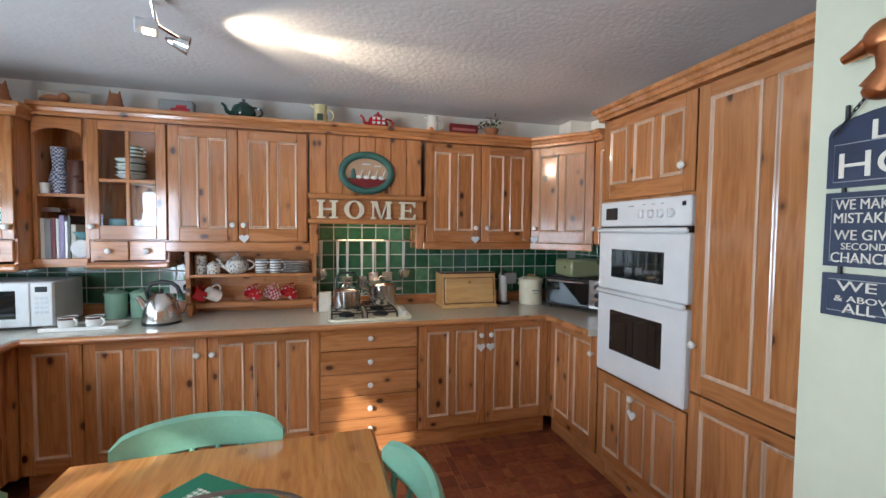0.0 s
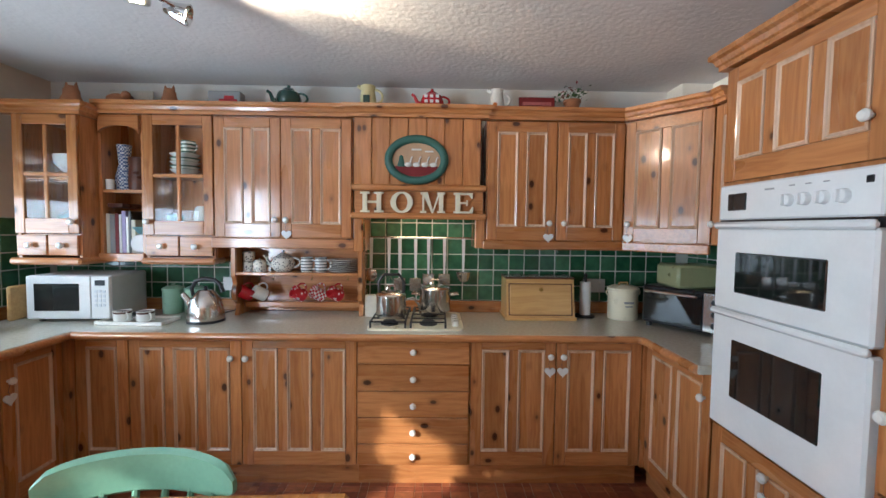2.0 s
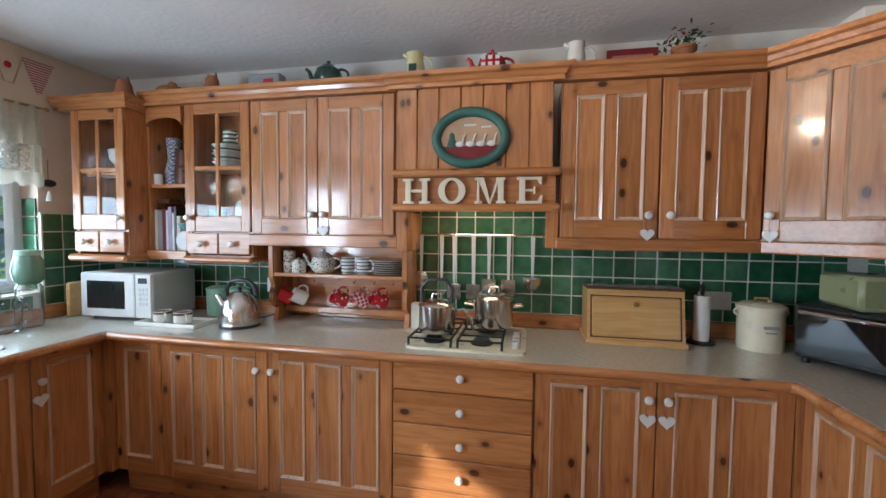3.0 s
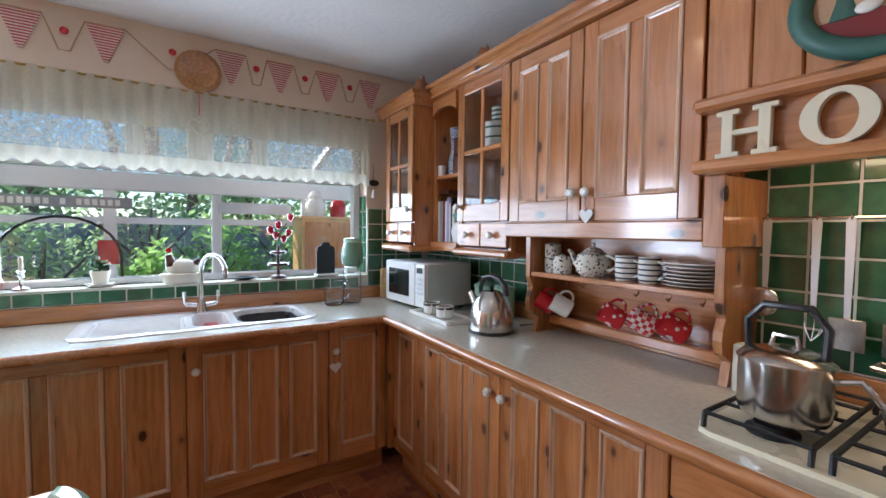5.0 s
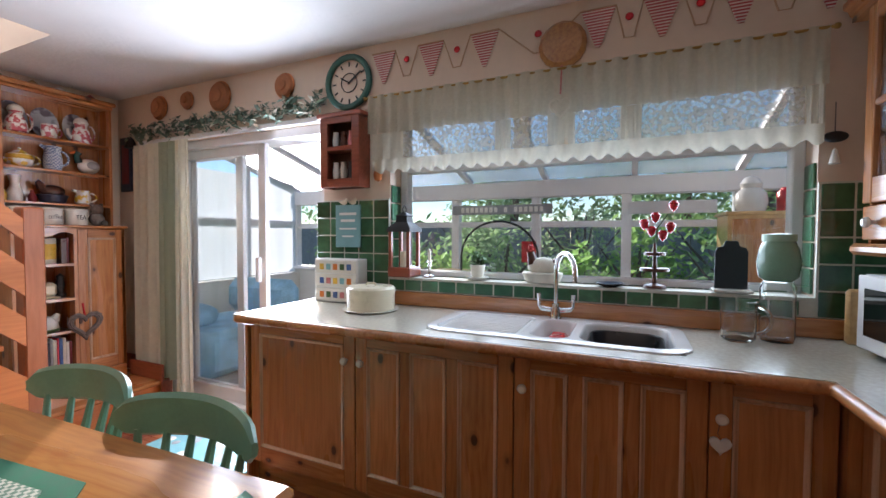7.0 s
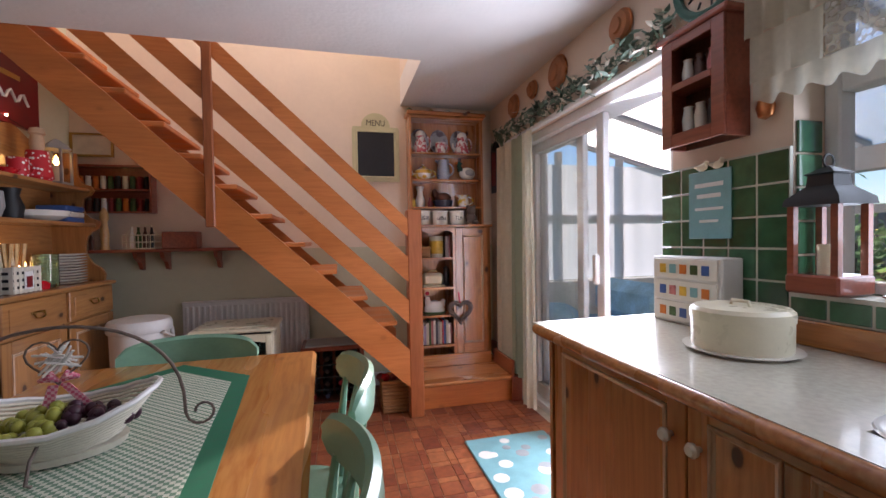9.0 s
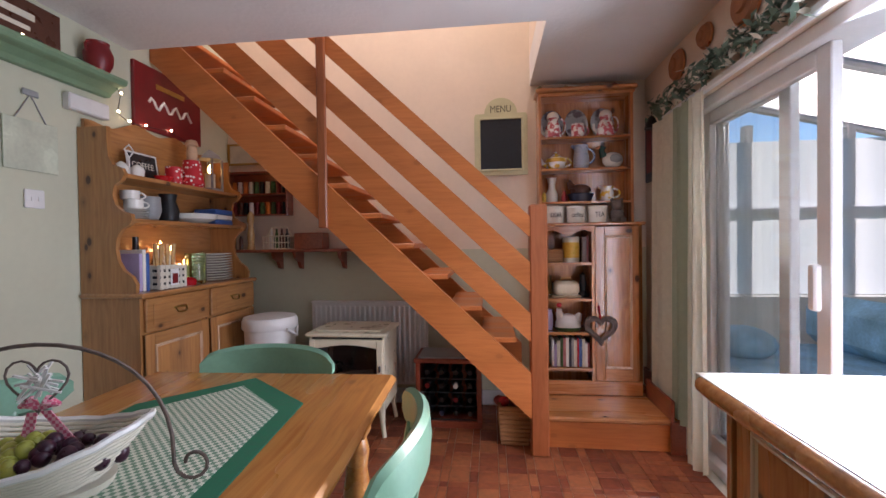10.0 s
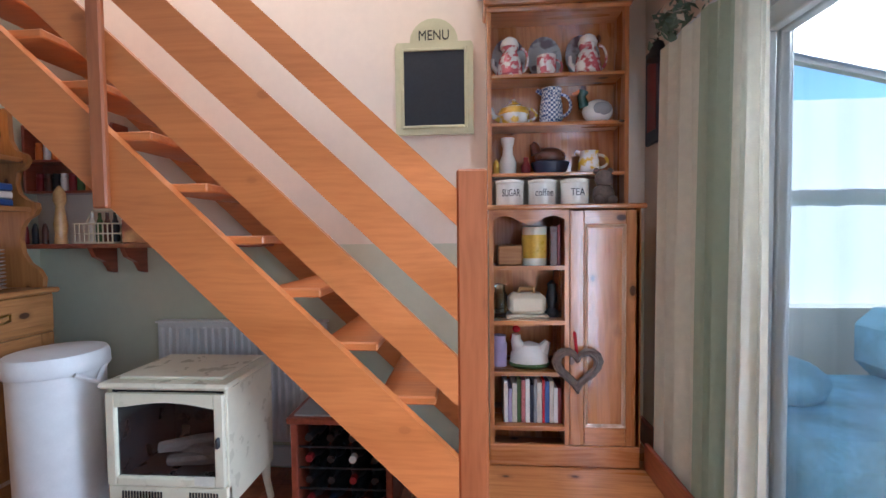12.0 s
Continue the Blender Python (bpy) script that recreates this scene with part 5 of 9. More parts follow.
for shape, x in ((letter_h, -0.04), (letter_o, 0.134), (letter_m, 0.316), (letter_e, 0.498)):
    t = thing("wooden_letter", (x, 7.07, 1.536), "cream wooden letter standing on the hood shelf", "letter", "wooden letters")
    part("letter_body", make(shape), cream_enamel, t, "", None, False)

# hob
hb = thing("gas_hob", (0.23, 7.07, WZ1), "cream four-burner gas hob set in the worktop", "hob")
hobs = [(sx * (0.265 - 0.04) + 0.04 * math.cos(radians(a)), sy * (0.23 - 0.04) + 0.04 * math.sin(radians(a))) for sx, sy, a0 in ((1, 1, 0), (-1, 1, 90), (-1, -1, 180), (1, -1, 270)) for a in (a0, a0 + 45, a0 + 90)]
part("plate", make(slab, hobs, 0.0, 0.012), cream_enamel, hb)
for x in (-0.15, 0.07):
    for y in (-0.115, 0.115):
        b = part("burner", make(lathe, [(0.05, 0.012), (0.05, 0.02), (0.035, 0.024), (0.035, 0.034), (0, 0.034)], (x, y, 0), 18), iron, hb, "black burner cap")
for x in (-0.15, 0.07):
    bm = bmesh.new()
    for s in (-0.095, 0.095):
        tube(bm, [(x + s, -0.215, 0.012), (x + s, -0.21, 0.045), (x + s, 0.21, 0.045), (x + s, 0.215, 0.012)], 0.006, 6)
    for y in (-0.21, -0.115, 0.0, 0.115, 0.21):
        tube(bm, [(x - 0.095, y, 0.045), (x + 0.095, y, 0.045)], 0.005, 6)
    part("pan_support", bm, iron, hb, "black iron pan support")
for k in range(4):
    part("control_knob", make(lathe, [(0.02, 0.012), (0.019, 0.035), (0.016, 0.04), (0, 0.04)], (0.222, -0.15 + 0.06 * k, 0), 14), china, hb, "white gas control knob")


def pan(at, r, h, label, handles, lid=True, strap=False):
    t = thing("cooking_pot", at, label, "pot", "steel pots on the hob")
    part("body", make(lathe, [(r * 0.96, 0), (r, 0.012), (r, h), (r + 0.004, h), (r + 0.004, h + 0.004), (r - 0.003, h + 0.004), (r - 0.003, 0.02), (0, 0.02)], (0, 0, 0), 30), steel, t)
    if lid:
        l = part("lid", make(lathe, [(r + 0.003, h + 0.004), (r * 0.9, h + 0.016), (r * 0.4, h + 0.03), (0, h + 0.034)], (0, 0, 0), 30), steel, t)
        part("lid_knob", make(tube, [(-0.025, 0, h + 0.03), (-0.02, 0, h + 0.055), (0.02, 0, h + 0.055), (0.025, 0, h + 0.03)], 0.006, 8), steel, l)
    for s in handles:
        part("side_handle", make(tube, [(s * r, -0.03, h * 0.75), (s * (r + 0.045), -0.03, h * 0.8), (s * (r + 0.045), 0.03, h * 0.8), (s * r, 0.03, h * 0.75)], 0.006, 8), steel, t)
    if strap:
        part("bail_handle", make(tube, [(-r * 0.8, 0, h), (-r * 0.85, 0, h + 0.08), (-r * 0.5, 0, h + 0.12), (r * 0.5, 0, h + 0.12), (r * 0.85, 0, h + 0.08), (r * 0.8, 0, h)], 0.009, 8), black, t, "black arched handle")
        part("spout_arm", make(tube, [(r, 0, h * 0.8), (r + 0.04, 0, h * 0.9), (r + 0.075, 0, h * 0.55), (r + 0.085, 0, h * 0.1)], 0.007, 8), steel, t)
    return t


pan((0.085, 6.99, WZ1 + 0.05), 0.085, 0.12, "stainless steel kettle-shaped pot with black top handle", (), True, True)
pan((0.335, 7.16, WZ1 + 0.05), 0.095, 0.135, "stainless steel lidded casserole pot", (-1, 1))

# utensil rail with hanging utensils
rl = thing("utensil_rail", (0.23, 7.355, 1.38), "thin steel utensil rail on the splashback", "rail")
part("bar", make(tube, [(-0.12, 7.355, 1.385), (0.59, 7.355, 1.385)], 0.005, 8), steel, rl, "", W)
for x in (-0.11, 0.58):
    part("bracket", boxes((x - 0.008, x + 0.008, 7.355, 7.383, 1.375, 1.395)), steel, rl, "", W)


def utensil(x, kind, length):
    t = thing("kitchen_utensil", (x, 7.352, 1.392 - length), "stainless steel %s hanging from the rail" % kind, "utensil", "hanging utensils")
    part("handle", make(slab, [(-0.006, 0.08), (0.006, 0.08), (0.011, length - 0.02), (0.007, length - 0.008), (-0.007, length - 0.008), (-0.011, length - 0.02)], -0.006, -0.002, 1), silver_paint, t)
    part("hook", make(tube, [(0, -0.003, length - 0.015), (0, -0.011, length), (0, -0.003, length + 0.006), (0, 0.004, length)], 0.0025, 6), steel, t)
    if kind == "ladle":
        part("bowl", make(lathe, [(0, -0.02), (0.03, -0.008), (0.046, 0.02), (0.05, 0.05), (0.047, 0.05), (0.04, 0.02), (0, -0.01)], (0, -0.035, 0.03), 20), steel, t)
    elif kind == "slotted spoon":
        part("bowl", make(ball, (0, -0.012, 0.045), 0.04, 1, 0.25, 1.1), steel, t)
    elif kind == "whisk":
        bm = bmesh.new()
        for k in range(4):
            a = math.pi * k / 4
            tube(bm, [(0.028 * math.sin(math.pi * j / 10) * math.cos(a), 0.02 * math.sin(math.pi * j / 10) * math.sin(a) - 0.01, 0.09 - 0.1 * j / 10) for j in range(11)], 0.0015, 4)
        part("wires", bm, steel, t)
    else:
        part("blade", boxes((-0.038, 0.038, -0.008, -0.004, 0, 0.085), c=0.002), steel, t)


for x, kind, ln in ((-0.085, "slotted spoon", 0.30), (0.03, "whisk", 0.34), (0.10, "fish slice", 0.36), (0.205, "masher", 0.36), (0.29, "fish slice", 0.33), (0.395, "masher", 0.33), (0.52, "ladle", 0.31)):
    utensil(x, kind, ln)

# small card box, bread bin, roll holder, caddy, mini oven
lone("card_box", boxes((-0.10, -0.015, 7.19, 7.24, WZ1, WZ1 + 0.135), c=0.004), paper, "small cream box with a printed label by the hob", "box")
bb = thing("bread_bin", (0.975, 7.235, WZ1), "pale wooden bread bin with sloping front flap", "bread bin")
bm = bmesh.new()
slab(bm, [(7.13, WZ1 + 0.02), (7.165, WZ1 + 0.25), (7.35, WZ1 + 0.25), (7.35, WZ1 + 0.02)], 0.775, 1.195, 0)
part("body", bm, pale_wood, bb, "", W, False)
part("base", boxes((0.765, 1.205, 7.115, 7.355, WZ1, WZ1 + 0.022), c=0.004), pale_wood, bb, "", W, False)
bm = boxes((-0.19, 0.19, -0.012, 0.0, 0.0, 0.185), c=0.005)
# dark plate behind the flap draws the shade in its gap
part("shadow_gap", boxes((-0.197, 0.197, -0.003, 0.0, -0.006, 0.191)), dark_wood, bb, "dark plate standing in for the shaded gap round the flap", pose(0.985, 7.133, WZ1 + 0.035, -8.6, 0, 0), False)
fp = part("flap", bm, pale_wood, bb, "", pose(0.985, 7.133, WZ1 + 0.035, -8.6, 0, 0), False)
part("knob", make(lathe, [(0.006, 0), (0.013, 0.01), (0, 0.018)], (0, 0, 0), 12), brass, fp, "small metal knob", pose(0.985, 7.145, WZ1 + 0.19, 90, 0, 0))
part("top_board", boxes((0.77, 1.2, 7.16, 7.352, WZ1 + 0.25, WZ1 + 0.262), c=0.004), dark_wood, bb, "dark wooden top", W, False)
kr = thing("kitchen_roll", (1.30, 7.25, WZ1), "kitchen roll on a dark upright holder", "kitchen roll")
part("holder", make(lathe, [(0.06, 0), (0.06, 0.012), (0.01, 0.014), (0.008, 0.26), (0.013, 0.27), (0, 0.285)], (0, 0, 0), 18), iron, kr)
part("paper_roll", make(lathe, [(0.012, 0.016), (0.034, 0.016), (0.034, 0.225), (0.012, 0.225)], (0, 0, 0), 20), white_plastic, kr)
cd = thing("bread_caddy", (1.53, 7.22, WZ1), "cream enamel storage tin with lid and label", "tin")
part("body", make(lathe, [(0.088, 0), (0.09, 0.01), (0.09, 0.185)], (0, 0, 0), 28), cream_enamel, cd)
lid = part("lid", make(lathe, [(0.096, 0.18), (0.096, 0.195), (0.07, 0.208), (0, 0.212)], (0, 0, 0), 28), cream_enamel, cd)
part("lid_handle", make(tube, [(-0.03, 0, 0.21), (-0.025, 0, 0.228), (0.025, 0, 0.228), (0.03, 0, 0.21)], 0.006, 8), pale_wood, lid)
part("label_bars", boxes((-0.03, 0.03, -0.0925, -0.088, 0.105, 0.118), (-0.022, 0.022, -0.0925, -0.088, 0.085, 0.092), c=0.001), grey, cd, "", pose(1.53, 7.22, WZ1, 0, 0, 0))
for s in (-1, 1):
    part("side_handle", make(tube, loop_handle(s * 0.088, 0, 0.165, 0.02, 0.015, (s, 0)), 0.005, 6), cream_enamel, cd)
sp = thing("socket_plate", (1.40, 7.38, 1.03), "brushed metal double wall socket", "socket")
part("plate", boxes((-0.075, 0.075, -0.012, 0.0, 0, 0.09), c=0.004), silver_paint, sp, "", None, False)
for x in (-0.035, 0.035):
    part("switch", boxes((x - 0.008, x + 0.008, -0.016, -0.011, 0.06, 0.078), c=0.002), white_plastic, sp)
mo = thing("mini_oven", (1.80, 6.92, WZ1), "small black and steel table-top oven", "mini oven", "", -58)
part("body", boxes((-0.24, 0.24, -0.12, 0.15, 0.02, 0.24), c=0.012), black, mo, "", None, False)
part("door", boxes((-0.225, 0.10, -0.128, -0.12, 0.04, 0.225), c=0.004), dark_glass, mo, "dark glass door", None, False)
part("door_handle", make(tube, [(-0.2, -0.128, 0.205), (-0.2, -0.155, 0.21), (0.08, -0.155, 0.21), (0.08, -0.128, 0.205)], 0.008, 8), chrome, mo)
part("control_panel", boxes((0.105, 0.235, -0.127, -0.12, 0.03, 0.235), c=0.003), steel, mo, "", None, False)
for z in (0.07, 0.13, 0.19):
    part("dial", make(lathe, [(0.02, 0), (0.017, 0.018), (0, 0.02)], (0, 0, 0), 14), black, mo, "", mo.matrix_basis @ pose(0.17, -0.127, z, 90, 0, 0))
for x in (-0.2, 0.2):
    for y in (-0.1, 0.13):
        part("foot", make(lathe, [(0.015, 0), (0.015, 0.021)], (x, y, 0), 10), black, mo)
tub_mat = plain("cloudy_plastic", (0.5, 0.54, 0.3), 0.3, 0, 0.1, 8, 0.02, 0.3)
tub_mat.node_tree.nodes["Principled BSDF"].inputs["Transmission Weight"].default_value = 0.45
lone("plastic_tub", boxes((1.66, 1.95, 6.85, 7.08, WZ1 + 0.242, WZ1 + 0.37), c=0.015), tub_mat, "translucent storage tub on the mini oven", "tub")

# kettle, canisters, tray with cups, microwave, cutting boards
kt = thing("kettle", (-1.0, 7.04, WZ1), "brushed steel kettle with black arched handle", "kettle")
part("body", make(lathe, [(0.098, 0.0), (0.1, 0.02), (0.096, 0.07), (0.08, 0.13), (0.055, 0.165), (0.05, 0.17)], (0, 0, 0), 30), steel, kt)
part("base_band", make(lathe, [(0.102, 0), (0.102, 0.014), (0.099, 0.016)], (0, 0, 0), 30), black, kt)
lid = part("lid", make(lathe, [(0.05, 0.17), (0.04, 0.182), (0, 0.188)], (0, 0, 0), 24), steel, kt)
part("lid_knob", make(lathe, [(0.008, 0.186), (0.012, 0.2), (0, 0.208)], (0, 0, 0), 12), black, lid)
part("handle", make(tube, [(-0.07, 0, 0.145), (-0.08, 0, 0.19), (-0.055, 0, 0.235), (0, 0, 0.25), (0.055, 0, 0.24), (0.085, 0, 0.215), (0.1, 0, 0.17)], [0.01, 0.011, 0.012, 0.012, 0.012, 0.013, 0.014], 10), black, kt)
part("spout", make(tube, [(-0.075, -0.02, 0.1), (-0.105, -0.028, 0.15), (-0.115, -0.03, 0.165)], [0.022, 0.016, 0.014], 10), steel, kt)
for x in (-1.33, -1.19):
    t = thing("canister", (x, 7.27, WZ1), "pale green enamel storage canister with lid", "canister", "green canisters")
    part("body", make(lathe, [(0.058, 0), (0.06, 0.006), (0.06, 0.15)], (0, 0, 0), 24), jade_tin, t)
    lid = part("lid", make(lathe, [(0.064, 0.148), (0.064, 0.158), (0.04, 0.17), (0, 0.172)], (0, 0, 0), 24), jade_tin, t)
    part("lid_knob", make(lathe, [(0.007, 0.17), (0.012, 0.182), (0, 0.19)], (0, 0, 0), 10), jade_tin, lid)
tr = thing("tray", (-1.36, 7.0, WZ1), "white rectangular serving tray", "tray")
part("tray_body", boxes((-0.18, 0.18, -0.08, 0.08, 0.0, 0.006), (-0.18, 0.18, -0.086, -0.078, 0, 0.02), (-0.18, 0.18, 0.078, 0.086, 0, 0.02), (-0.186, -0.178, -0.086, 0.086, 0, 0.02), (0.178, 0.186, -0.086, 0.086, 0, 0.02), c=0.002), china, tr, "", None, False)
for x in (-1.45, -1.32):
    cup = mug((x, 7.0, WZ1 + 0.007), china, "white patterned teacup on the tray", (0.8, -0.5), 0.06, 0.045, None, "cup", "teacups")
    part("band", make(lathe, [(0.0455, 0.045), (0.0458, 0.05), (0.0455, 0.056)], (0, 0, 0), 20), brown, cup, "brown patterned rim")
mw = thing("microwave", (-1.745, 7.14, WZ1), "silver-white microwave oven on the worktop", "microwave", "", 3)
part("body", boxes((-0.225, 0.225, -0.15, 0.17, 0.015, 0.265), c=0.008), silver_paint, mw, "", None, False)
part("door", boxes((-0.222, 0.12, -0.162, -0.151, 0.02, 0.262), c=0.004), white_plastic, mw, "", None, False)
part("door_window", boxes((-0.18, 0.06, -0.165, -0.16, 0.065, 0.22), c=0.006), dark_glass, mw, "dark rectangular window", None, False)
part("control_panel", boxes((0.124, 0.222, -0.161, -0.151, 0.02, 0.262), c=0.004), white_plastic, mw, "", None, False)
part("display", boxes((0.145, 0.2, -0.164, -0.16, 0.21, 0.24), c=0.002), black, mw, "", None, False)
part("buttons", boxes(*[(0.143 + 0.022 * i, 0.158 + 0.022 * i, -0.163, -0.16, 0.09 + 0.026 * j, 0.105 + 0.026 * j) for i in range(3) for j in range(4)]), silver_paint, mw)
for x in (-0.18, 0.18):
    for y in (-0.11, 0.12):
        part("foot", make(lathe, [(0.015, 0), (0.015, 0.016)], (x, y, 0), 10), black, mw)
lone("chopping_board", boxes((-2.09, -2.065, 6.98, 7.2, WZ1, WZ1 + 0.20), c=0.01), pale_wood, "wooden chopping board propped beside the microwave", "chopping board")
sk = thing("wall_socket", (-0.985, 7.38, 1.02), "white double wall socket with a plug", "socket")
part("plate", boxes((-0.08, 0.07, -0.012, 0, 0, 0.088), c=0.004), white_plastic, sk, "", None, False)
part("plug", boxes((0.01, 0.06, -0.05, -0.012, 0.02, 0.065), c=0.01), black, sk, "black plug", None, False)
part("cable", make(tube, [(0.035, -0.05, 0.02), (0.04, -0.06, -0.06), (0.02, -0.06, -0.12), (-0.02, -0.16, -0.125)], 0.004, 6), black, sk)

# crockery on the mug shelf
SZ = 1.165
for z in (SZ, SZ + 0.062):
    turned("storage_jar", (-0.845, 7.26, z), [(0.035, 0), (0.037, 0.055), (0.03, 0.06), (0, 0.062)], dark_spot, "small white spotted jar on the mug shelf", "jar", 18, "spotted crockery")
turned("storage_jar", (-0.765, 7.23, SZ), [(0.037, 0), (0.04, 0.05), (0.03, 0.07), (0.01, 0.075), (0, 0.085)], dark_spot, "small white spotted sugar pot", "jar", 18, "spotted crockery")
teapot((-0.625, 7.25, SZ), dark_spot, "round white teapot with dark spots", 0.85)
for x in (-0.475, -0.385):
    mug((x, 7.24, SZ), dark_wave, "white mug with dark pattern on the shelf", (1, -0.2), 0.09, 0.036, None, "mug", "patterned mugs")
for k in range(7):
    turned("plate", (-0.25, 7.26, SZ + 0.0115 * k), [(0.05, 0), (0.09, 0.007), (0.092, 0.01), (0.05, 0.004), (0, 0.004)], china, "white plate with a blue rim in a stack", "plate", 26, "stack of plates")
for x, mt, lb in ((-0.79, red, "red mug hanging from a hook"), (-0.70, china, "white mug with a red motif hanging from a hook"), (-0.455, red_spot, "red spotted mug hanging from a hook"), (-0.335, red_check, "red checked mug hanging from a hook"), (-0.225, red_spot, "red mug with white hearts hanging from a hook")):
    mug((x - 0.04, 7.26, 1.005), mt, lb, (0, 1), 0.085, 0.04, (62, 0, -50), "mug", "hanging mugs")
    lone("cup_hook", make(tube, [(x, 7.29, 1.145), (x, 7.29, 1.115), (x, 7.275, 1.105), (x, 7.262, 1.115)], 0.003, 6), brass, "small brass cup hook", "hook", "cup hooks")

# contents of the open shelf and glazed cabinets
rnd = random.Random(11)


def book_row(x, y, z, n, mats, depth, hmin, hmax, axis=0, group="books", wmin=0.014, wmax=0.032, way=1):
    for k in range(n):
        w, h = rnd.uniform(wmin, wmax), rnd.uniform(hmin, hmax)
        if axis == 0:
            bm = boxes((x, x + w - 0.001, y, y + depth, z, z + h), c=0.002)
        lone("book", bm, mats[k % len(mats)], "upright book with a worn cover", "book", group, "", False)
        x += w
    return x


book_row(-1.655, 7.16, 1.273, 8, [paper, grey, dark_red, white_plastic, lilac, china, black, paper], 0.16, 0.2, 0.27, group="cookery books")
lone("book", boxes((-1.65, -1.56, 7.17, 7.33, 1.55, 1.575), c=0.002), brown, "book lying flat on the others", "book", "cookery books")
sc = thing("kitchen_scales", (-1.455, 7.19, 1.273), "round white kitchen scales with a bowl", "scales")
part("dial", make(lathe, [(0.055, 0), (0.055, 0.03), (0.05, 0.034), (0, 0.034)], (0, 0, 0), 22), white_plastic, sc, "", sc.matrix_basis @ pose(0, 0.0, 0.06, 90, 0, 0))
part("base", boxes((-0.05, 0.03, -0.03, 0.04, 0, 0.02), c=0.006), white_plastic, sc)
part("bowl", make(lathe, [(0.015, 0.115), (0.03, 0.125), (0.055, 0.16), (0.052, 0.16), (0, 0.125)], (0, 0, 0), 18), sky_blue, sc)
turned("coffee_pot", (-1.49, 7.22, 1.657), [(0.055, 0), (0.058, 0.06), (0.05, 0.15), (0.055, 0.19), (0.05, 0.2), (0, 0.2)], brown, "tall dark brown pot on the shelf", "pot")
turned("vase", (-1.60, 7.25, 1.657), [(0.045, 0), (0.05, 0.08), (0.03, 0.16), (0.04, 0.28), (0.035, 0.28), (0, 0.2)], blue_check, "tall blue and white patterned vase", "vase")
turned("biscuit_jar", (-1.63, 7.17, 1.657), [(0.022, 0), (0.024, 0.06), (0, 0.065)], china, "small cream jar on the shelf", "jar")
for k in range(5):
    turned("bowl", (-1.22, 7.24, 1.751 + 0.024 * k), [(0.04, 0), (0.085, 0.035), (0.082, 0.036), (0.035, 0.006), (0, 0.006)], striped if k % 2 else china, "green and white striped bowl in a stack", "bowl", 24, "striped crockery")
mug((-1.20, 7.24, 1.885), striped, "striped mug on top of the bowls", (1, -0.4), 0.08, 0.04, None, "mug", "striped crockery")
turned("jar", (-1.30, 7.25, 1.385), [(0.045, 0), (0.048, 0.12), (0.04, 0.13), (0, 0.13)], sky_blue, "pale blue jar behind the glass", "jar")
turned("jar", (-1.12, 7.25, 1.385), [(0.05, 0), (0.05, 0.16), (0.035, 0.18), (0, 0.18)], china, "white jar behind the glass", "jar")
turned("serving_bowl", (-1.83, 7.2, 1.715), [(0.05, 0), (0.12, 0.09), (0.125, 0.14), (0.12, 0.14), (0.045, 0.01), (0, 0.01)], china, "large white bowl behind the glass", "bowl")
turned("casserole", (-1.86, 7.22, 1.389), [(0.08, 0), (0.1, 0.03), (0.1, 0.1), (0.06, 0.13), (0.015, 0.135), (0.02, 0.16), (0, 0.16)], sky_blue, "pale casserole behind the glass", "pot")

# ceiling spot bar
sb = thing("spotlight_bar", (-0.69, 6.12, CEIL - 0.125), "white ceiling spotlight bar with two chrome spots", "ceiling light")
part("mount", make(lathe, [(0.05, 0.1), (0.048, 0.118), (0.04, 0.125)], (0, -0.03, 0), 20), white_plastic, sb)
part("arm", make(tube, [(0.0, -0.03, 0.1), (0.0, 0.0, 0.05), (0.0, 0.02, 0.03), (0.06, 0.1, 0.015)], 0.008, 8), chrome, sb)
HM1, HM2 = sb.matrix_basis @ pose(-0.035, 0.01, 0.012, 0, 90, 20), sb.matrix_basis @ pose(0.05, 0.115, 0.008, 0, 105, 15)
h = part("spot_head", make(lathe, [(0.02, -0.04), (0.03, -0.034), (0.032, 0.034), (0.028, 0.04), (0, 0.04)], (0, 0, 0), 20), silver_paint, sb, "", HM1)
for k in range(5):
    part("vent_slot", boxes((0.004 + 0.005 * k, 0.0065 + 0.005 * k, -0.0325, -0.0295, -0.012, 0.03)), spot_glow, h, "amber light through a cooling slot", HM1 @ pose(0, 0, 0, 0, 0, 20))
h = part("spot_head", make(lathe, [(0.012, -0.05), (0.022, -0.04), (0.03, -0.01), (0.04, 0.03), (0.042, 0.036), (0.036, 0.034), (0.025, 0.0), (0, -0.005)], (0, 0, 0), 22), chrome, sb, "", HM2)
part("bulb", make(lathe, [(0.026, 0.012), (0.018, 0.02), (0, 0.024)], (0, 0, 0), 16), spot_glow, h, "warm glowing bulb", HM2)

# hanging slate signs and copper duck on the east wall (facing west)
SM = lambda y, z: pose(XE - 0.001, y, z, 90, 0, -90)


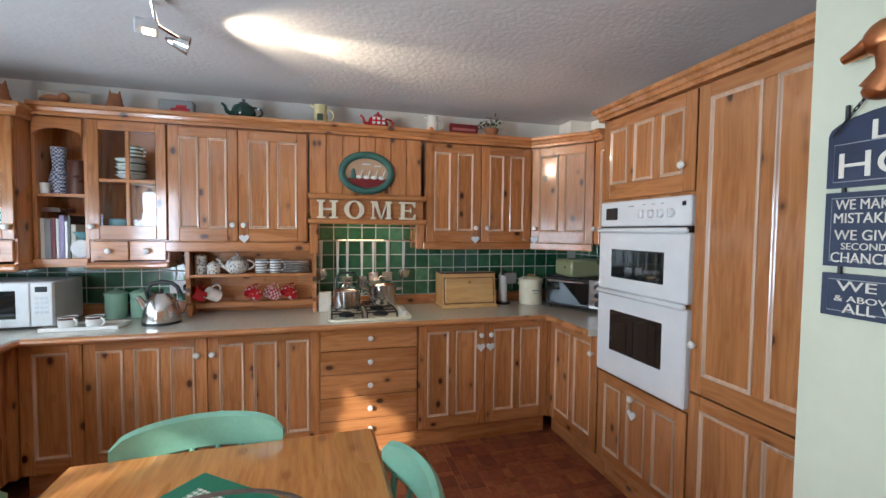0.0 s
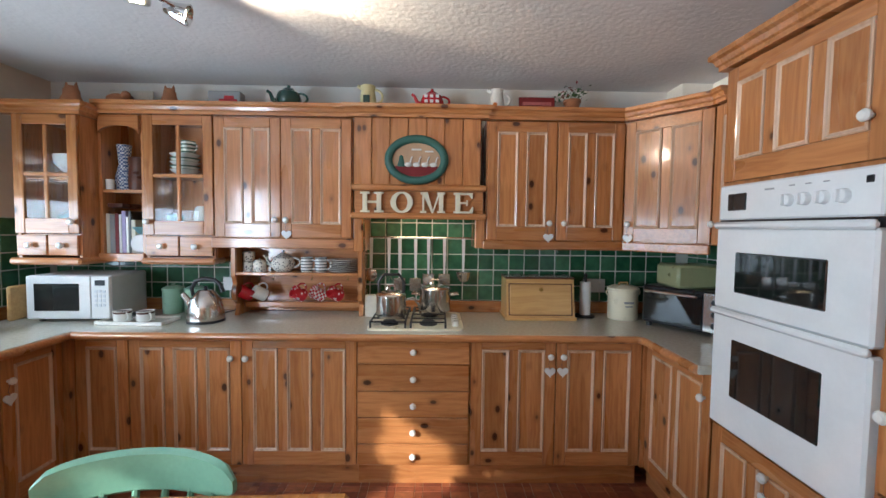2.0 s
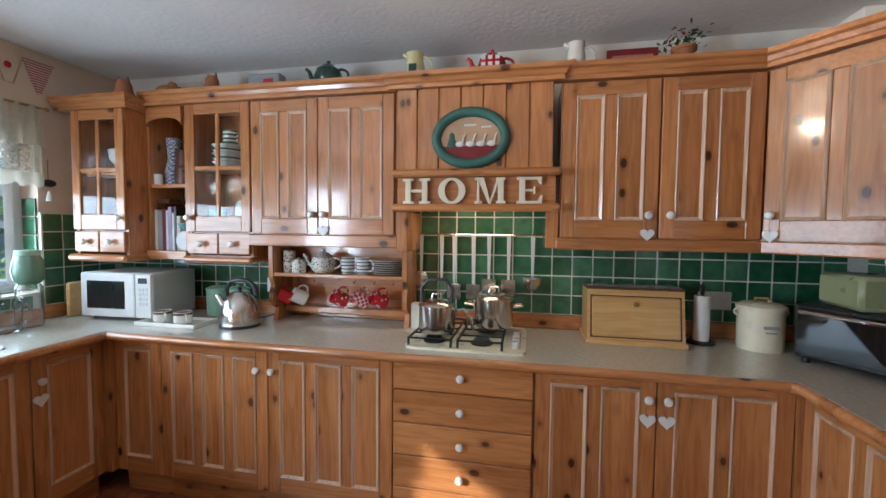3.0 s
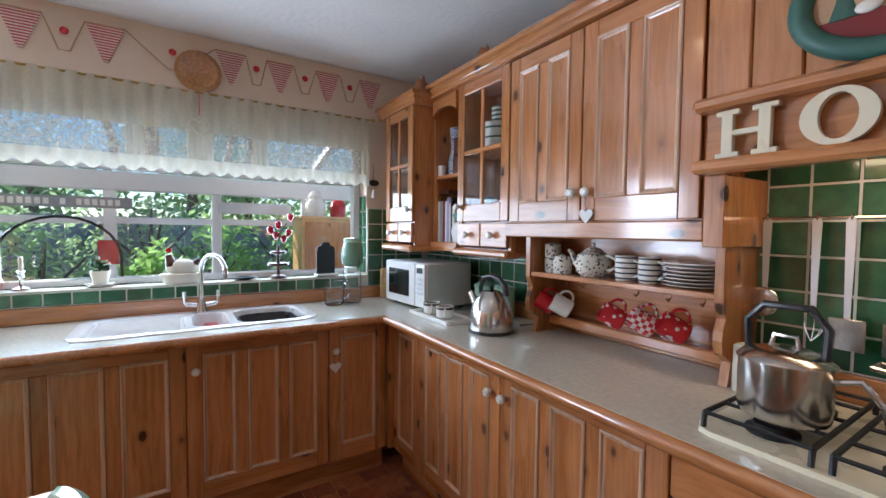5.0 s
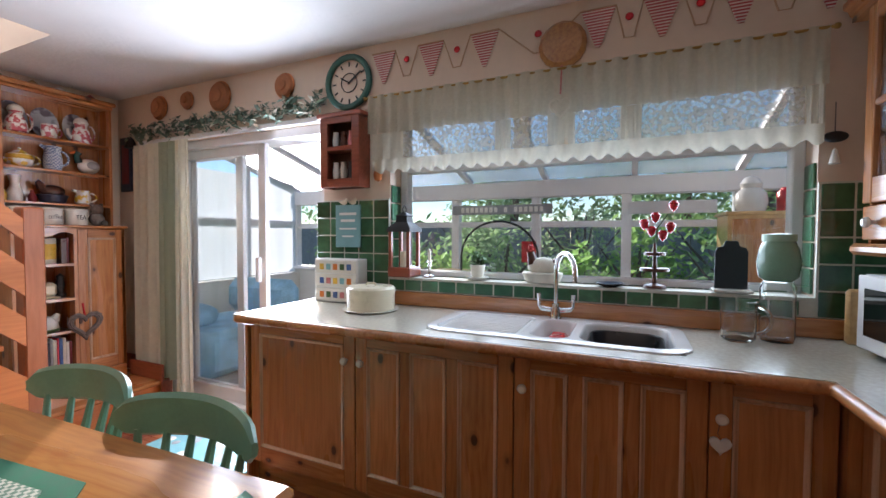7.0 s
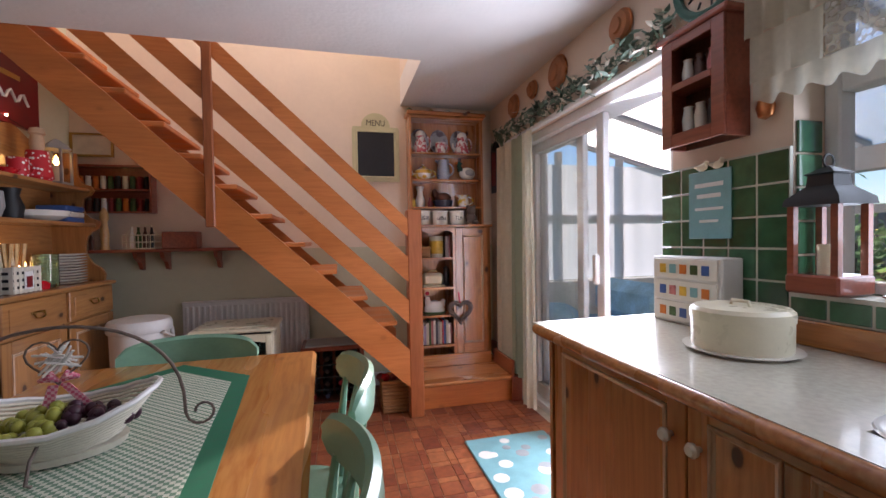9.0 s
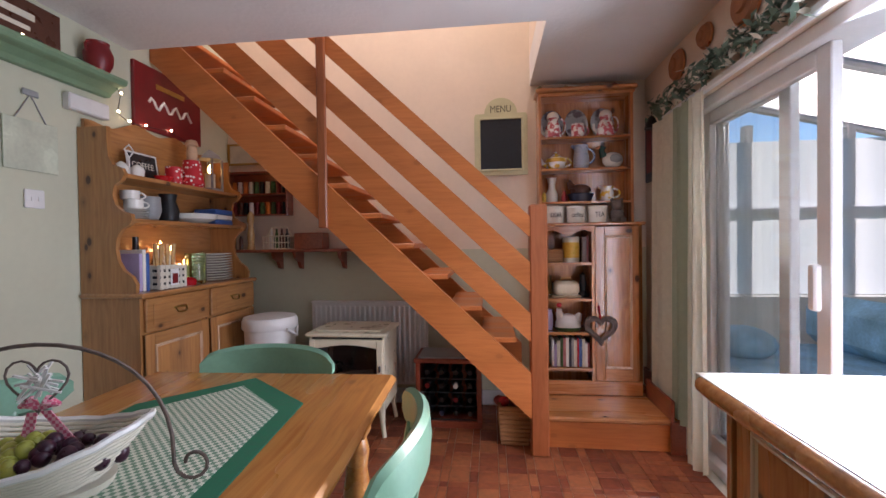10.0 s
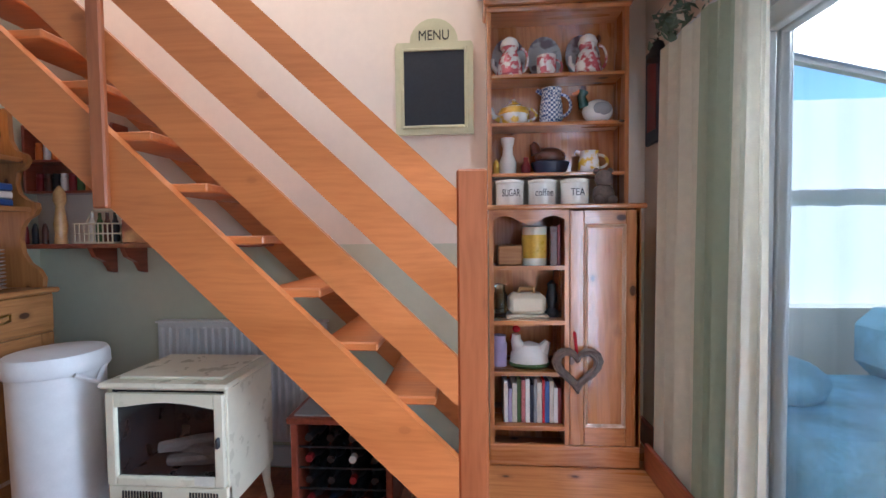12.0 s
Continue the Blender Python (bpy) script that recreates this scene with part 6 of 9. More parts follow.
def slate_sign(yc, z0, z1, w, arched, lines, label):
    t = thing("slate_sign", (XE - 0.012, yc, z0), label, "sign", "hanging slate signs")
    m = SM(yc, z0)
    h = z1 - z0
    out = [(-w / 2, 0), (w / 2, 0), (w / 2, h * 0.8 if arched else h)]
    if arched:
        out += [(w / 2 * math.cos(radians(a)), h * 0.8 + h * 0.3 * math.sin(radians(a))) for a in range(15, 170, 15)] + [(-w / 2, h * 0.8)]
    else:
        out += [(-w / 2, h)]
    part("board", make(slab, out, 0.0, 0.011), navy, t, "", m, False)
    b = [(-w / 2 + 0.012, 0.012), (w / 2 - 0.012, 0.012), (w / 2 - 0.012, h - (0.05 if arched else 0.012)), (-w / 2 + 0.012, h - (0.05 if arched else 0.012))]
    part("border_line", make(tube, [(x, z, 0.011) for x, z in b], 0.0012, 4, True), grey, t, "", m)
    for text, size, u, v, wd in lines:
        words(text, size, 0.0008, m @ pose(u, v, 0.012), t, paper, "lettering", wd)
    for s in (-1, 1):
        part("chain", make(tube, [(s * w * 0.4, h * 0.92, 0.006), (s * w * 0.4, h + 0.03, 0.006)], 0.004, 6), iron, t, "short black link", m)


slate_sign(4.71, 1.56, 1.70, 0.29, True, [("HOME", 0.075, 0, 0.042, 0.25), ("L", 0.055, -0.055, 0.108, 0.035)], "dark slate HOME sign hanging on a chain")
slate_sign(4.71, 1.395, 1.55, 0.29, False, [("WE MAKE", 0.03, -0.075, 0.128, 0.1), ("MISTAKES", 0.03, -0.075, 0.1, 0.105), ("WE GIVE", 0.03, -0.075, 0.065, 0.1), ("SECOND", 0.02, -0.075, 0.042, 0.075), ("CHANCES", 0.03, -0.075, 0.018, 0.11)], "dark slate sign about second chances")
slate_sign(4.71, 1.29, 1.38, 0.29, False, [("WE H", 0.03, -0.06, 0.064, 0.11), ("& ABOVE", 0.018, -0.07, 0.038, 0.1), ("ALL W", 0.03, -0.055, 0.018, 0.1)], "dark slate sign, the lowest of the three")
dk = thing("copper_duck_head", (XE - 0.03, 4.695, 1.79), "copper duck head wall hook", "hook")
bm = make(ball, (XE - 0.035, 4.752, 1.835), 0.036, 0.8, 1.05, 1)
tube(bm, [(XE - 0.035, 4.775, 1.832), (XE - 0.035, 4.80, 1.822), (XE - 0.035, 4.822, 1.816)], [0.02, 0.014, 0.009], 10)
tube(bm, [(XE - 0.035, 4.742, 1.82), (XE - 0.035, 4.735, 1.775), (XE - 0.03, 4.752, 1.74)], [0.027, 0.03, 0.042], 12)
ball(bm, (XE - 0.03, 4.748, 1.742), 0.045, 0.5, 1.0, 0.5)
part("head", bm, copper, dk, "", W)
for k in range(8):
    y, z = 4.79 + 0.0068 * k, 1.735 - 0.0088 * k
    ring = [(0.0035 * math.cos(a), 0.0075 * math.sin(a)) for a in [math.pi * j / 4 for j in range(8)]]
    part("chain_link", make(tube, [(XE - 0.02 + (u if k % 2 else 0), y + 0.6 * v + (0 if k % 2 else u), z - 0.8 * v) for u, v in ring], 0.0012, 5, True), iron, dk, "", W)

# ---- sink, tap and things on the window sill ----
sn = thing("sink", (-1.89, 5.97, 0.72), "white one-and-a-half bowl ceramic sink with ribbed drainer", "sink")
Z = WZ1


def rounded(x0, x1, y0, y1, r, n=6):
    """The outline of a rectangle with round corners."""
    out = []
    for cx_, cy_, a in ((x1 - r, y1 - r, 0), (x0 + r, y1 - r, 90), (x0 + r, y0 + r, 180), (x1 - r, y0 + r, 270)):
        out += arc(cx_, cy_, r, a, a + 90, n)
    return out


def loft(bm, rows):
    """Skin over outlines with the same number of points: (outline, z) one after another."""
    rings = [[bm.verts.new((x, y, z)) for x, y in o] for o, z in rows]
    for p, q in zip(rings, rings[1:]):
        for k in range(len(p)):
            j = (k + 1) % len(p)
            bm.faces.new([p[k], p[j], q[j], q[k]])
    return rings


def basin(bm, x0, x1, y0, y1, floor_z, r=0.07):
    """A bowl with a rolled lip, sloping sides and a flat floor."""
    o = lambda d: rounded(x0 + d, x1 - d, y0 + d, y1 - d, max(r - d, 0.02))
    rings = loft(bm, [(o(0.0), Z + 0.007), (o(0.004), Z + 0.004), (o(0.007), Z - 0.006), (o(0.014), floor_z + 0.03), (o(0.025), floor_z + 0.008), (o(0.045), floor_z)])
    bm.faces.new(rings[-1])


bm = bmesh.new()
o = lambda d: rounded(-2.13 + d, -1.645 - d, 5.47 + d, 6.47 - d, 0.11 - d)
outer = loft(bm, [(o(0.0), Z + 0.0005), (o(0.002), Z + 0.005), (o(0.008), Z + 0.007)])[-1]
loops = [outer] + [[bm.verts.new((x, y, Z + 0.007)) for x, y in rounded(x0, x1, y0, y1, r)] for x0, x1, y0, y1, r in ((-2.06, -1.69, 5.52, 5.885, 0.05), (-2.05, -1.70, 5.91, 6.065, 0.06), (-2.06, -1.69, 6.095, 6.42, 0.08))]
edges = []
for ring in loops:
    for k in range(len(ring)):
        p, q = ring[k], ring[(k + 1) % len(ring)]
        edges.append(bm.edges.get((p, q)) or bm.edges.new((p, q)))
bmesh.ops.triangle_fill(bm, use_beauty=True, use_dissolve=False, edges=edges)
part("rim", bm, white_gloss, sn, "", W)
bm = bmesh.new()
o = lambda d: rounded(-2.06 + d, -1.69 - d, 5.52 + d, 5.885 - d, 0.05 - d)
bm.faces.new(loft(bm, [(o(0.0), Z + 0.007), (o(0.005), Z + 0.003), (o(0.008), Z - 0.004)])[-1])
dn = part("drainer", bm, white_gloss, sn, "", W)
for k in range(11):
    part("rib", boxes((-2.04 + 0.031 * k, -2.025 + 0.031 * k, 5.545, 5.86, Z - 0.005, Z + 0.004), c=0.004), white_gloss, dn, "", W, False)
part("small_bowl", make(basin, -2.05, -1.70, 5.91, 6.065, 0.79, 0.06), white_gloss, sn, "", W)
part("main_bowl", make(basin, -2.06, -1.69, 6.095, 6.42, 0.725, 0.08), white_gloss, sn, "", W)
bm = bmesh.new()
o = lambda d: rounded(-2.035 + d, -1.715 - d, 6.12 + d, 6.395 - d, 0.06 - d * 0.5)
bm.faces.new(loft(bm, [(o(0.02), 0.728), (o(0.0), 0.87), (o(0.004), 0.872), (o(0.008), 0.868), (o(0.026), 0.735)])[-1])
lone("washing_up_bowl", bm, black, "black washing-up bowl in the sink", "bowl")
lone("dish_cloth", boxes((-1.98, -1.84, 5.95, 6.04, 0.787, 0.86), c=0.02), red, "folded red cloth in the small sink bowl", "cloth")
tp = thing("mixer_tap", (-2.08, 5.96, Z), "chrome swan-neck mixer tap with two levers", "tap")
part("base", make(lathe, [(0.028, 0.005), (0.026, 0.03), (0.02, 0.05), (0.018, 0.075)], (0, 0, 0), 18), chrome, tp)
part("neck", make(tube, [(0, 0, 0.07), (0, 0, 0.23)] + [(0.075 - 0.075 * math.cos(radians(a)), 0.05 - 0.05 * math.cos(radians(a)), 0.23 + 0.08 * math.sin(radians(a))) for a in range(20, 181, 20)] + [(0.15, 0.1, 0.19)], 0.0105, 12), chrome, tp)
for s in (-1, 1):
    part("lever", make(tube, [(0, s * 0.02, 0.045), (0, s * 0.065, 0.05), (0, s * 0.075, 0.06), (0, s * 0.078, 0.12)], [0.012, 0.012, 0.009, 0.012], 10), chrome, tp)

SILL = 1.0465
ln = thing("lantern", (-2.205, 5.0, SILL), "red-brown wooden candle lantern with a black roof", "lantern")
ln.matrix_basis = pose(-2.175, 5.11, SILL)
part("base", boxes((-0.07, 0.07, -0.07, 0.07, 0, 0.055), c=0.006), red_wood, ln, "", None, False)
for sx in (-1, 1):
    for sy in (-1, 1):
        part("post", boxes((sx * 0.056 - 0.009, sx * 0.056 + 0.009, sy * 0.056 - 0.009, sy * 0.056 + 0.009, 0.055, 0.25)), red_wood, ln)
part("roof", make(lathe, [(0.104, 0.25), (0.1, 0.27), (0.05, 0.305), (0.046, 0.335), (0.056, 0.34), (0, 0.365)], (0, 0, 0), 4), iron, ln, "", ln.matrix_basis @ pose(0, 0, 0, 0, 0, 45))
part("candle", make(lathe, [(0.025, 0.05), (0.025, 0.14), (0, 0.14)], (0, 0, 0), 14), cream_enamel, ln)
part("ring", make(tube, [(0.02 * math.cos(a * 0.52), 0, 0.375 + 0.02 * math.sin(a * 0.52)) for a in range(12)], 0.003, 5, True), iron, ln)

pl = thing("potted_succulent", (-2.22, 5.53, SILL), "small succulent in a white pot on a saucer", "plant")
part("saucer", make(lathe, [(0.05, 0), (0.065, 0.012), (0, 0.008)], (0, 0, 0), 18), china, pl)
part("pot", make(lathe, [(0.03, 0.01), (0.042, 0.075), (0.037, 0.075), (0, 0.06)], (0, 0, 0), 18), paper, pl)
part("foliage", make(leaves, 50, (0, 0, 0.1), (0.02, 0.02, 0.016), 0.025, random.Random(3)), leaf, pl)

hn = thing("hen_dish", (-2.20, 5.875, SILL), "brown and white ceramic hen on a basket dish", "ornament")
part("basket", make(lathe, [(0.06, 0), (0.075, 0.045), (0.07, 0.05), (0, 0.05)], (0, 0, 0), 20, 0.8, 1.35), paper, hn)
part("hen_body", make(ball, (0, 0.005, 0.078), 0.055, 0.75, 1.45, 0.85), paper, hn)
bm = make(tube, [(0, -0.045, 0.09), (0, -0.055, 0.13), (0, -0.06, 0.15)], [0.03, 0.02, 0.018], 10)
tube(bm, [(0, 0.05, 0.085), (0, 0.08, 0.12)], [0.03, 0.012], 8)
part("neck_and_tail", bm, brown, hn)
part("comb", make(ball, (0, -0.058, 0.172), 0.014, 0.4, 1, 1), red, hn, "red comb")
turned("soap_dish", (-2.20, 6.185, SILL), [(0.04, 0), (0.065, 0.014), (0.06, 0.014), (0.035, 0.005), (0, 0.005)], black, "small dark dish on the window sill", "dish")
pv = thing("strawberry_stand", (-2.21, 6.37, SILL), "dark tiered stand holding red strawberry ornaments", "ornament")
part("stand", make(lathe, [(0.05, 0), (0.045, 0.012), (0.01, 0.02), (0.008, 0.14), (0.012, 0.15), (0.008, 0.16), (0.006, 0.2), (0, 0.2)], (0, 0, 0), 16), brown, pv)
for z, r in ((0.07, 0.06), (0.14, 0.045)):
    part("tray", make(lathe, [(0.01, z), (r, z + 0.004), (r, z + 0.018), (r - 0.004, z + 0.018), (0, z + 0.006)], (0, 0, 0), 18), brown, pv)
part("stem", make(tube, [(0, 0, 0.2), (0.01, 0.01, 0.27), (0.01, 0.05, 0.33)], 0.003, 6), leaf, pv)
for y, z in ((-0.015, 0.255), (0.03, 0.235), (-0.045, 0.285), (0.0, 0.315), (0.06, 0.27), (0.07, 0.365)):
    part("strawberry", make(lathe, [(0, -0.03), (0.014, -0.015), (0.022, 0.01), (0.012, 0.022), (0, 0.022)], (0.012, y, z), 12), red, pv, "glossy red strawberry")
cb = thing("chalk_board", (-2.20, 6.655, SILL), "small black chalkboard with a handle cut-out", "chalkboard")
out = [(-0.058, 0.0), (0.058, 0.0), (0.058, 0.155), (0.05, 0.172), (0.028, 0.178), (0.022, 0.2), (-0.022, 0.2), (-0.028, 0.178), (-0.05, 0.172), (-0.058, 0.155)]
part("board", make(slab, out, 0, 0.012), slate, cb, "", pose(-2.205, 6.655, SILL + 0.012, 90, 0, 90), False)
part("stand", boxes((-0.03, 0.06, -0.07, 0.07, 0, 0.013), c=0.004), china, cb, "white ledge", None, False)
jade_mat = plain("cloudy_jade_glass", (0.22, 0.4, 0.28), 0.18, 0, 0.1, 10, 0.0, 0.4)
jade_mat.node_tree.nodes["Principled BSDF"].inputs["Transmission Weight"].default_value = 0.35
dsn = thing("drinks_dispenser", (-2.03, 6.77, Z), "tall glass jar with a patterned lid", "jar")
part("jar", make(lathe, [(0.05, 0), (0.055, 0.02), (0.055, 0.2), (0.045, 0.22), (0.042, 0.22), (0.051, 0.198), (0.051, 0.01), (0, 0.01)], (0, 0, 0), 24), clear_glass, dsn)
part("upper_jar", make(lathe, [(0.042, 0.222), (0.06, 0.24), (0.068, 0.29), (0.06, 0.34), (0.048, 0.37), (0.045, 0.37), (0.057, 0.34), (0.065, 0.29), (0.057, 0.243), (0, 0.226)], (0, 0, 0), 24), jade_mat, dsn, "rounded green glass upper jar")
part("lid", make(lathe, [(0.052, 0.37), (0.052, 0.395), (0, 0.4)], (0, 0, 0), 24), jade_tin, dsn)
jg = thing("glass_jug", (-1.98, 6.64, Z), "clear glass measuring jug", "jug")
part("body", make(lathe, [(0.045, 0), (0.055, 0.01), (0.06, 0.15), (0.056, 0.15), (0.05, 0.012), (0, 0.012)], (0, 0, 0), 24), clear_glass, jg)
part("handle", make(tube, loop_handle(0, 0.056, 0.08, 0.045, 0.05, (0, 1)), 0.007, 8), clear_glass, jg)

# peninsula things: box of drawers, cake tin
b3 = thing("drawer_box", (-2.10, 4.73, Z), "small white three-drawer box with coloured letters", "box")
part("case", boxes((-0.04, 0.05, -0.155, 0.155, 0, 0.25), c=0.004), white_plastic, b3, "", None, False)
cols = [orange, leaf, blue, pink, yellow, sky_blue]
for k in range(3):
    d = part("drawer", boxes((0.051, 0.057, -0.142, 0.142, 0.01 + 0.08 * k, 0.082 + 0.08 * k), c=0.002), china, b3, "", None, False)
    for j in range(5):
        part("letter_block", boxes((0.0575, 0.0595, -0.11 + 0.048 * j, -0.08 + 0.048 * j, 0.028 + 0.08 * k, 0.062 + 0.08 * k)), cols[(j + 2 * k) % 6], d, "coloured letter shape", None, False)
ct = thing("cake_tin", (-1.93, 5.05, Z), "round cream enamel cake tin with lid", "tin")
part("plate", make(lathe, [(0.13, 0), (0.145, 0.01), (0, 0.006)], (0, 0, 0), 28), china, ct)
part("body", make(lathe, [(0.12, 0.008), (0.122, 0.02), (0.122, 0.095)], (0, 0, 0), 32), cream_enamel, ct)
l = part("lid", make(lathe, [(0.125, 0.09), (0.125, 0.115), (0.115, 0.125), (0, 0.128)], (0, 0, 0), 32), cream_enamel, ct)
part("lid_handle", make(tube, [(0, -0.03, 0.125), (0, -0.025, 0.14), (0, 0.025, 0.14), (0, 0.03, 0.125)], 0.005, 8), cream_enamel, l)

# west wall: clock, small wall cabinet, enamel sign, copper pans, garland, bunting, valance, curtains
ck = thing("wall_clock", (XW + 0.02, 4.75, 2.17), "round wall clock with an open dark green frame", "clock")
CM = pose(XW + 0.012, 4.75, 2.17, 90, 0, 90)
part("rim", make(tube, [(0.145 * math.cos(2 * math.pi * k / 36), 0.145 * math.sin(2 * math.pi * k / 36), 0.012) for k in range(36)], 0.018, 8, True), frame_green, ck, "", CM)
part("face", make(lathe, [(0.135, -0.008), (0.135, 0.0), (0, 0.0)], (0, 0, 0), 32), wall_pink, ck, "", CM)
for k in range(12):
    part("numeral_bar", boxes((-0.004, 0.004, 0.095, 0.12, 0.001, 0.004)), iron, ck, "", CM @ pose(0, 0, 0, 0, 0, 30 * k))
for ln_, a in ((0.07, 60), (0.1, -55)):
    part("hand_bar", boxes((-0.004, 0.004, -0.01, ln_, 0.004, 0.007)), iron, ck, "dark pointer", CM @ pose(0, 0, 0, 0, 0, a))
part("inner_ring", make(tube, [(0.055 * math.cos(2 * math.pi * k / 24), 0.055 * math.sin(2 * math.pi * k / 24), 0.004) for k in range(24)], 0.003, 5, True), iron, ck, "", CM)

wc = thing("small_wall_cabinet", (XW + 0.06, 4.74, 1.53), "small red-brown wooden wall shelf with ornaments behind", "shelf")
y0, y1 = 4.615, 4.885
part("side", boxes((XW + 0.002, XW + 0.10, y0, y0 + 0.014, 1.55, 1.95)), red_wood, wc, "", W)
part("side", boxes((XW + 0.002, XW + 0.10, y1 - 0.014, y1, 1.55, 1.95)), red_wood, wc, "", W)
part("back", boxes((XW + 0.002, XW + 0.01, y0 + 0.014, y1 - 0.014, 1.55, 1.95)), dark_wood, wc, "", W)
for z in (1.60, 1.775):
    part("shelf", boxes((XW + 0.01, XW + 0.098, y0 + 0.014, y1 - 0.014, z - 0.012, z)), red_wood, wc, "", W)
part("cornice", boxes((XW + 0.002, XW + 0.125, y0 - 0.02, y1 + 0.02, 1.95, 1.975), c=0.006), red_wood, wc, "", W, False)
part("face_frame", boxes((XW + 0.10, XW + 0.112, y0, y0 + 0.05, 1.55, 1.95), (XW + 0.10, XW + 0.112, y1 - 0.05, y1, 1.55, 1.95), (XW + 0.10, XW + 0.112, y0 + 0.05, y1 - 0.05, 1.915, 1.95), (XW + 0.10, XW + 0.112, y0 + 0.05, y1 - 0.05, 1.55, 1.60), (XW + 0.10, XW + 0.112, y0 + 0.05, y1 - 0.05, 1.76, 1.785), c=0.002), red_wood, wc, "", W, False)
for k, (mt, z) in enumerate(((china, 1.601), (paper, 1.601), (black, 1.601), (china, 1.776), (brown, 1.776), (pink, 1.776))):
    turned("small_pot", (XW + 0.055, 4.685 + 0.055 * (k % 3), z), [(0.018, 0), (0.022, 0.05), (0.015, 0.09), (0.017, 0.1), (0, 0.1)], mt, "small pot on the wall shelf", "pot", 12, "pots on the small wall shelf")
es = lone("enamel_sign", boxes((XW + 0.02, XW + 0.026, 4.655, 4.835, 1.205, 1.455), c=0.002), sky_blue, "pale blue enamel sign with two small birds on top", "sign")
for hw, z0, z1 in ((0.06, 0.19, 0.205), (0.05, 0.15, 0.165), (0.06, 0.105, 0.115), (0.04, 0.06, 0.07)):
    part("lettering_bar", boxes((0.003, 0.0045, -hw, hw, z0, z1)), white_plastic, es)
for y in (-0.03, 0.035):
    bm = make(ball, (0.0, y, 0.265), 0.02, 0.25, 1.2, 0.7)
    tube(bm, [(0, y + 0.012, 0.272), (0, y + 0.02, 0.285)], [0.01, 0.008], 8)
    tube(bm, [(0, y - 0.015, 0.265), (0, y - 0.035, 0.272)], [0.008, 0.004], 6)
    part("bird", bm, cream_enamel, es, "small cream painted bird")
for y, z, r in ((3.0, 2.235, 0.085), (3.66, 2.235, 0.10), (4.25, 2.225, 0.075), (3.32, 2.25, 0.06)):
    m = pose(XW + 0.005, y, z, 90, 0, 90)
    t = thing("copper_mould", (XW + 0.02, y, z), "copper-coloured wall mould over the sliding door", "ornament", "copper moulds")
    part("dish", make(lathe, [(r, 0), (r, 0.01), (r * 0.85, 0.03), (r * 0.5, 0.034), (r * 0.45, 0.045), (0, 0.047)], (0, 0, 0), 24), terracotta, t, "", m)
    part("rim", make(tube, [(r * math.cos(2 * math.pi * k / 24), r * math.sin(2 * math.pi * k / 24), 0.008) for k in range(24)], 0.006, 6, True), copper, t, "", m)
t = thing("copper_mould", (XW + 0.02, 5.965, 2.17), "golden round mould hanging over the window", "ornament", "copper moulds")
part("dish", make(lathe, [(0.11, 0), (0.11, 0.012), (0.09, 0.035), (0.04, 0.04), (0, 0.05)], (0, 0, 0), 16), wood("gilded_wood", (0.5, 0.24, 0.06), (0.35, 0.13, 0.03), (0.2, 0.07, 0.02), 0, 0.35, 0.3), t, "", pose(XW + 0.006, 5.965, 2.17, 90, 0, 90))
part("ribbon", make(tube, [(XW + 0.03, 5.965, 2.07), (XW + 0.06, 5.965, 1.93)], 0.004, 6), pink, t, "", W)
bm = bmesh.new()
add_pts = [(0.003 * 16 * math.sin(2 * math.pi * k / 20) ** 3, 0.003 * (13 * math.cos(2 * math.pi * k / 20) - 5 * math.cos(4 * math.pi * k / 20) - 2 * math.cos(6 * math.pi * k / 20) - math.cos(8 * math.pi * k / 20))) for k in range(20)]
tube(bm, [(x, z, 0) for x, z in add_pts], 0.006, 6, True)
part("wicker_heart", bm, paper, t, "small pale wicker heart", pose(XW + 0.065, 5.965, 1.87, 90, 0, 90))

gd = thing("leaf_garland", (XW + 0.04, 3.6, 2.02), "frosted green leaf garland along the door rail", "garland")
rnd = random.Random(8)
bm, bm2 = bmesh.new(), bmesh.new()
for k in range(60):
    y = 2.72 + 1.86 * k / 59
    c = (XW + 0.05, y, 2.055 + 0.025 * math.sin(k * 0.9))
    leaves(bm, 9, c, (0.018, 0.025, 0.025), 0.032, rnd)
    leaves(bm2, 5, c, (0.02, 0.025, 0.025), 0.024, rnd)
tagged(part("leaves", bm, leaf_pale, gd, "", W), "", "", "", "stuff")
tagged(part("pale_flowers", bm2, paper, gd, "", W), "cream flowers and berries", "", "", "stuff")
part("vine", make(tube, [(XW + 0.03, 2.72 + 0.093 * k, 2.05 + 0.015 * math.sin(k)) for k in range(21)], 0.004, 5), twig, gd, "", W)

bt = thing("bunting", (XW + 0.01, 5.97, 2.1), "red striped fabric bunting with small hearts", "bunting")
flag_y = [4.985, 5.28, 5.58, 5.83 + 0.29, 6.38, 6.66, 6.94]
cord = []
for k, y in enumerate(flag_y):
    zt = 2.305 - 0.0
    bm = make(slab, [(y - 0.075, zt), (y + 0.075, zt), (y + 0.01, zt - 0.17), (y - 0.01, zt - 0.17)], XW + 0.006, XW + 0.011, 0)
    part("flag", bm, red_striped, bt, "red and cream striped flag", W, False)
    cord += [(XW + 0.013, y - 0.075, zt), (XW + 0.013, y + 0.075, zt)]
    if k + 1 < len(flag_y):
        ym = (y + flag_y[k + 1]) / 2
        cord += [(XW + 0.013, ym - 0.02, zt - 0.15), (XW + 0.013, ym + 0.02, zt - 0.15)]
        part("heart", make(ball, (XW + 0.012, ym, zt - 0.06), 0.017, 0.4, 1, 1), red, bt, "small red felt heart", W)
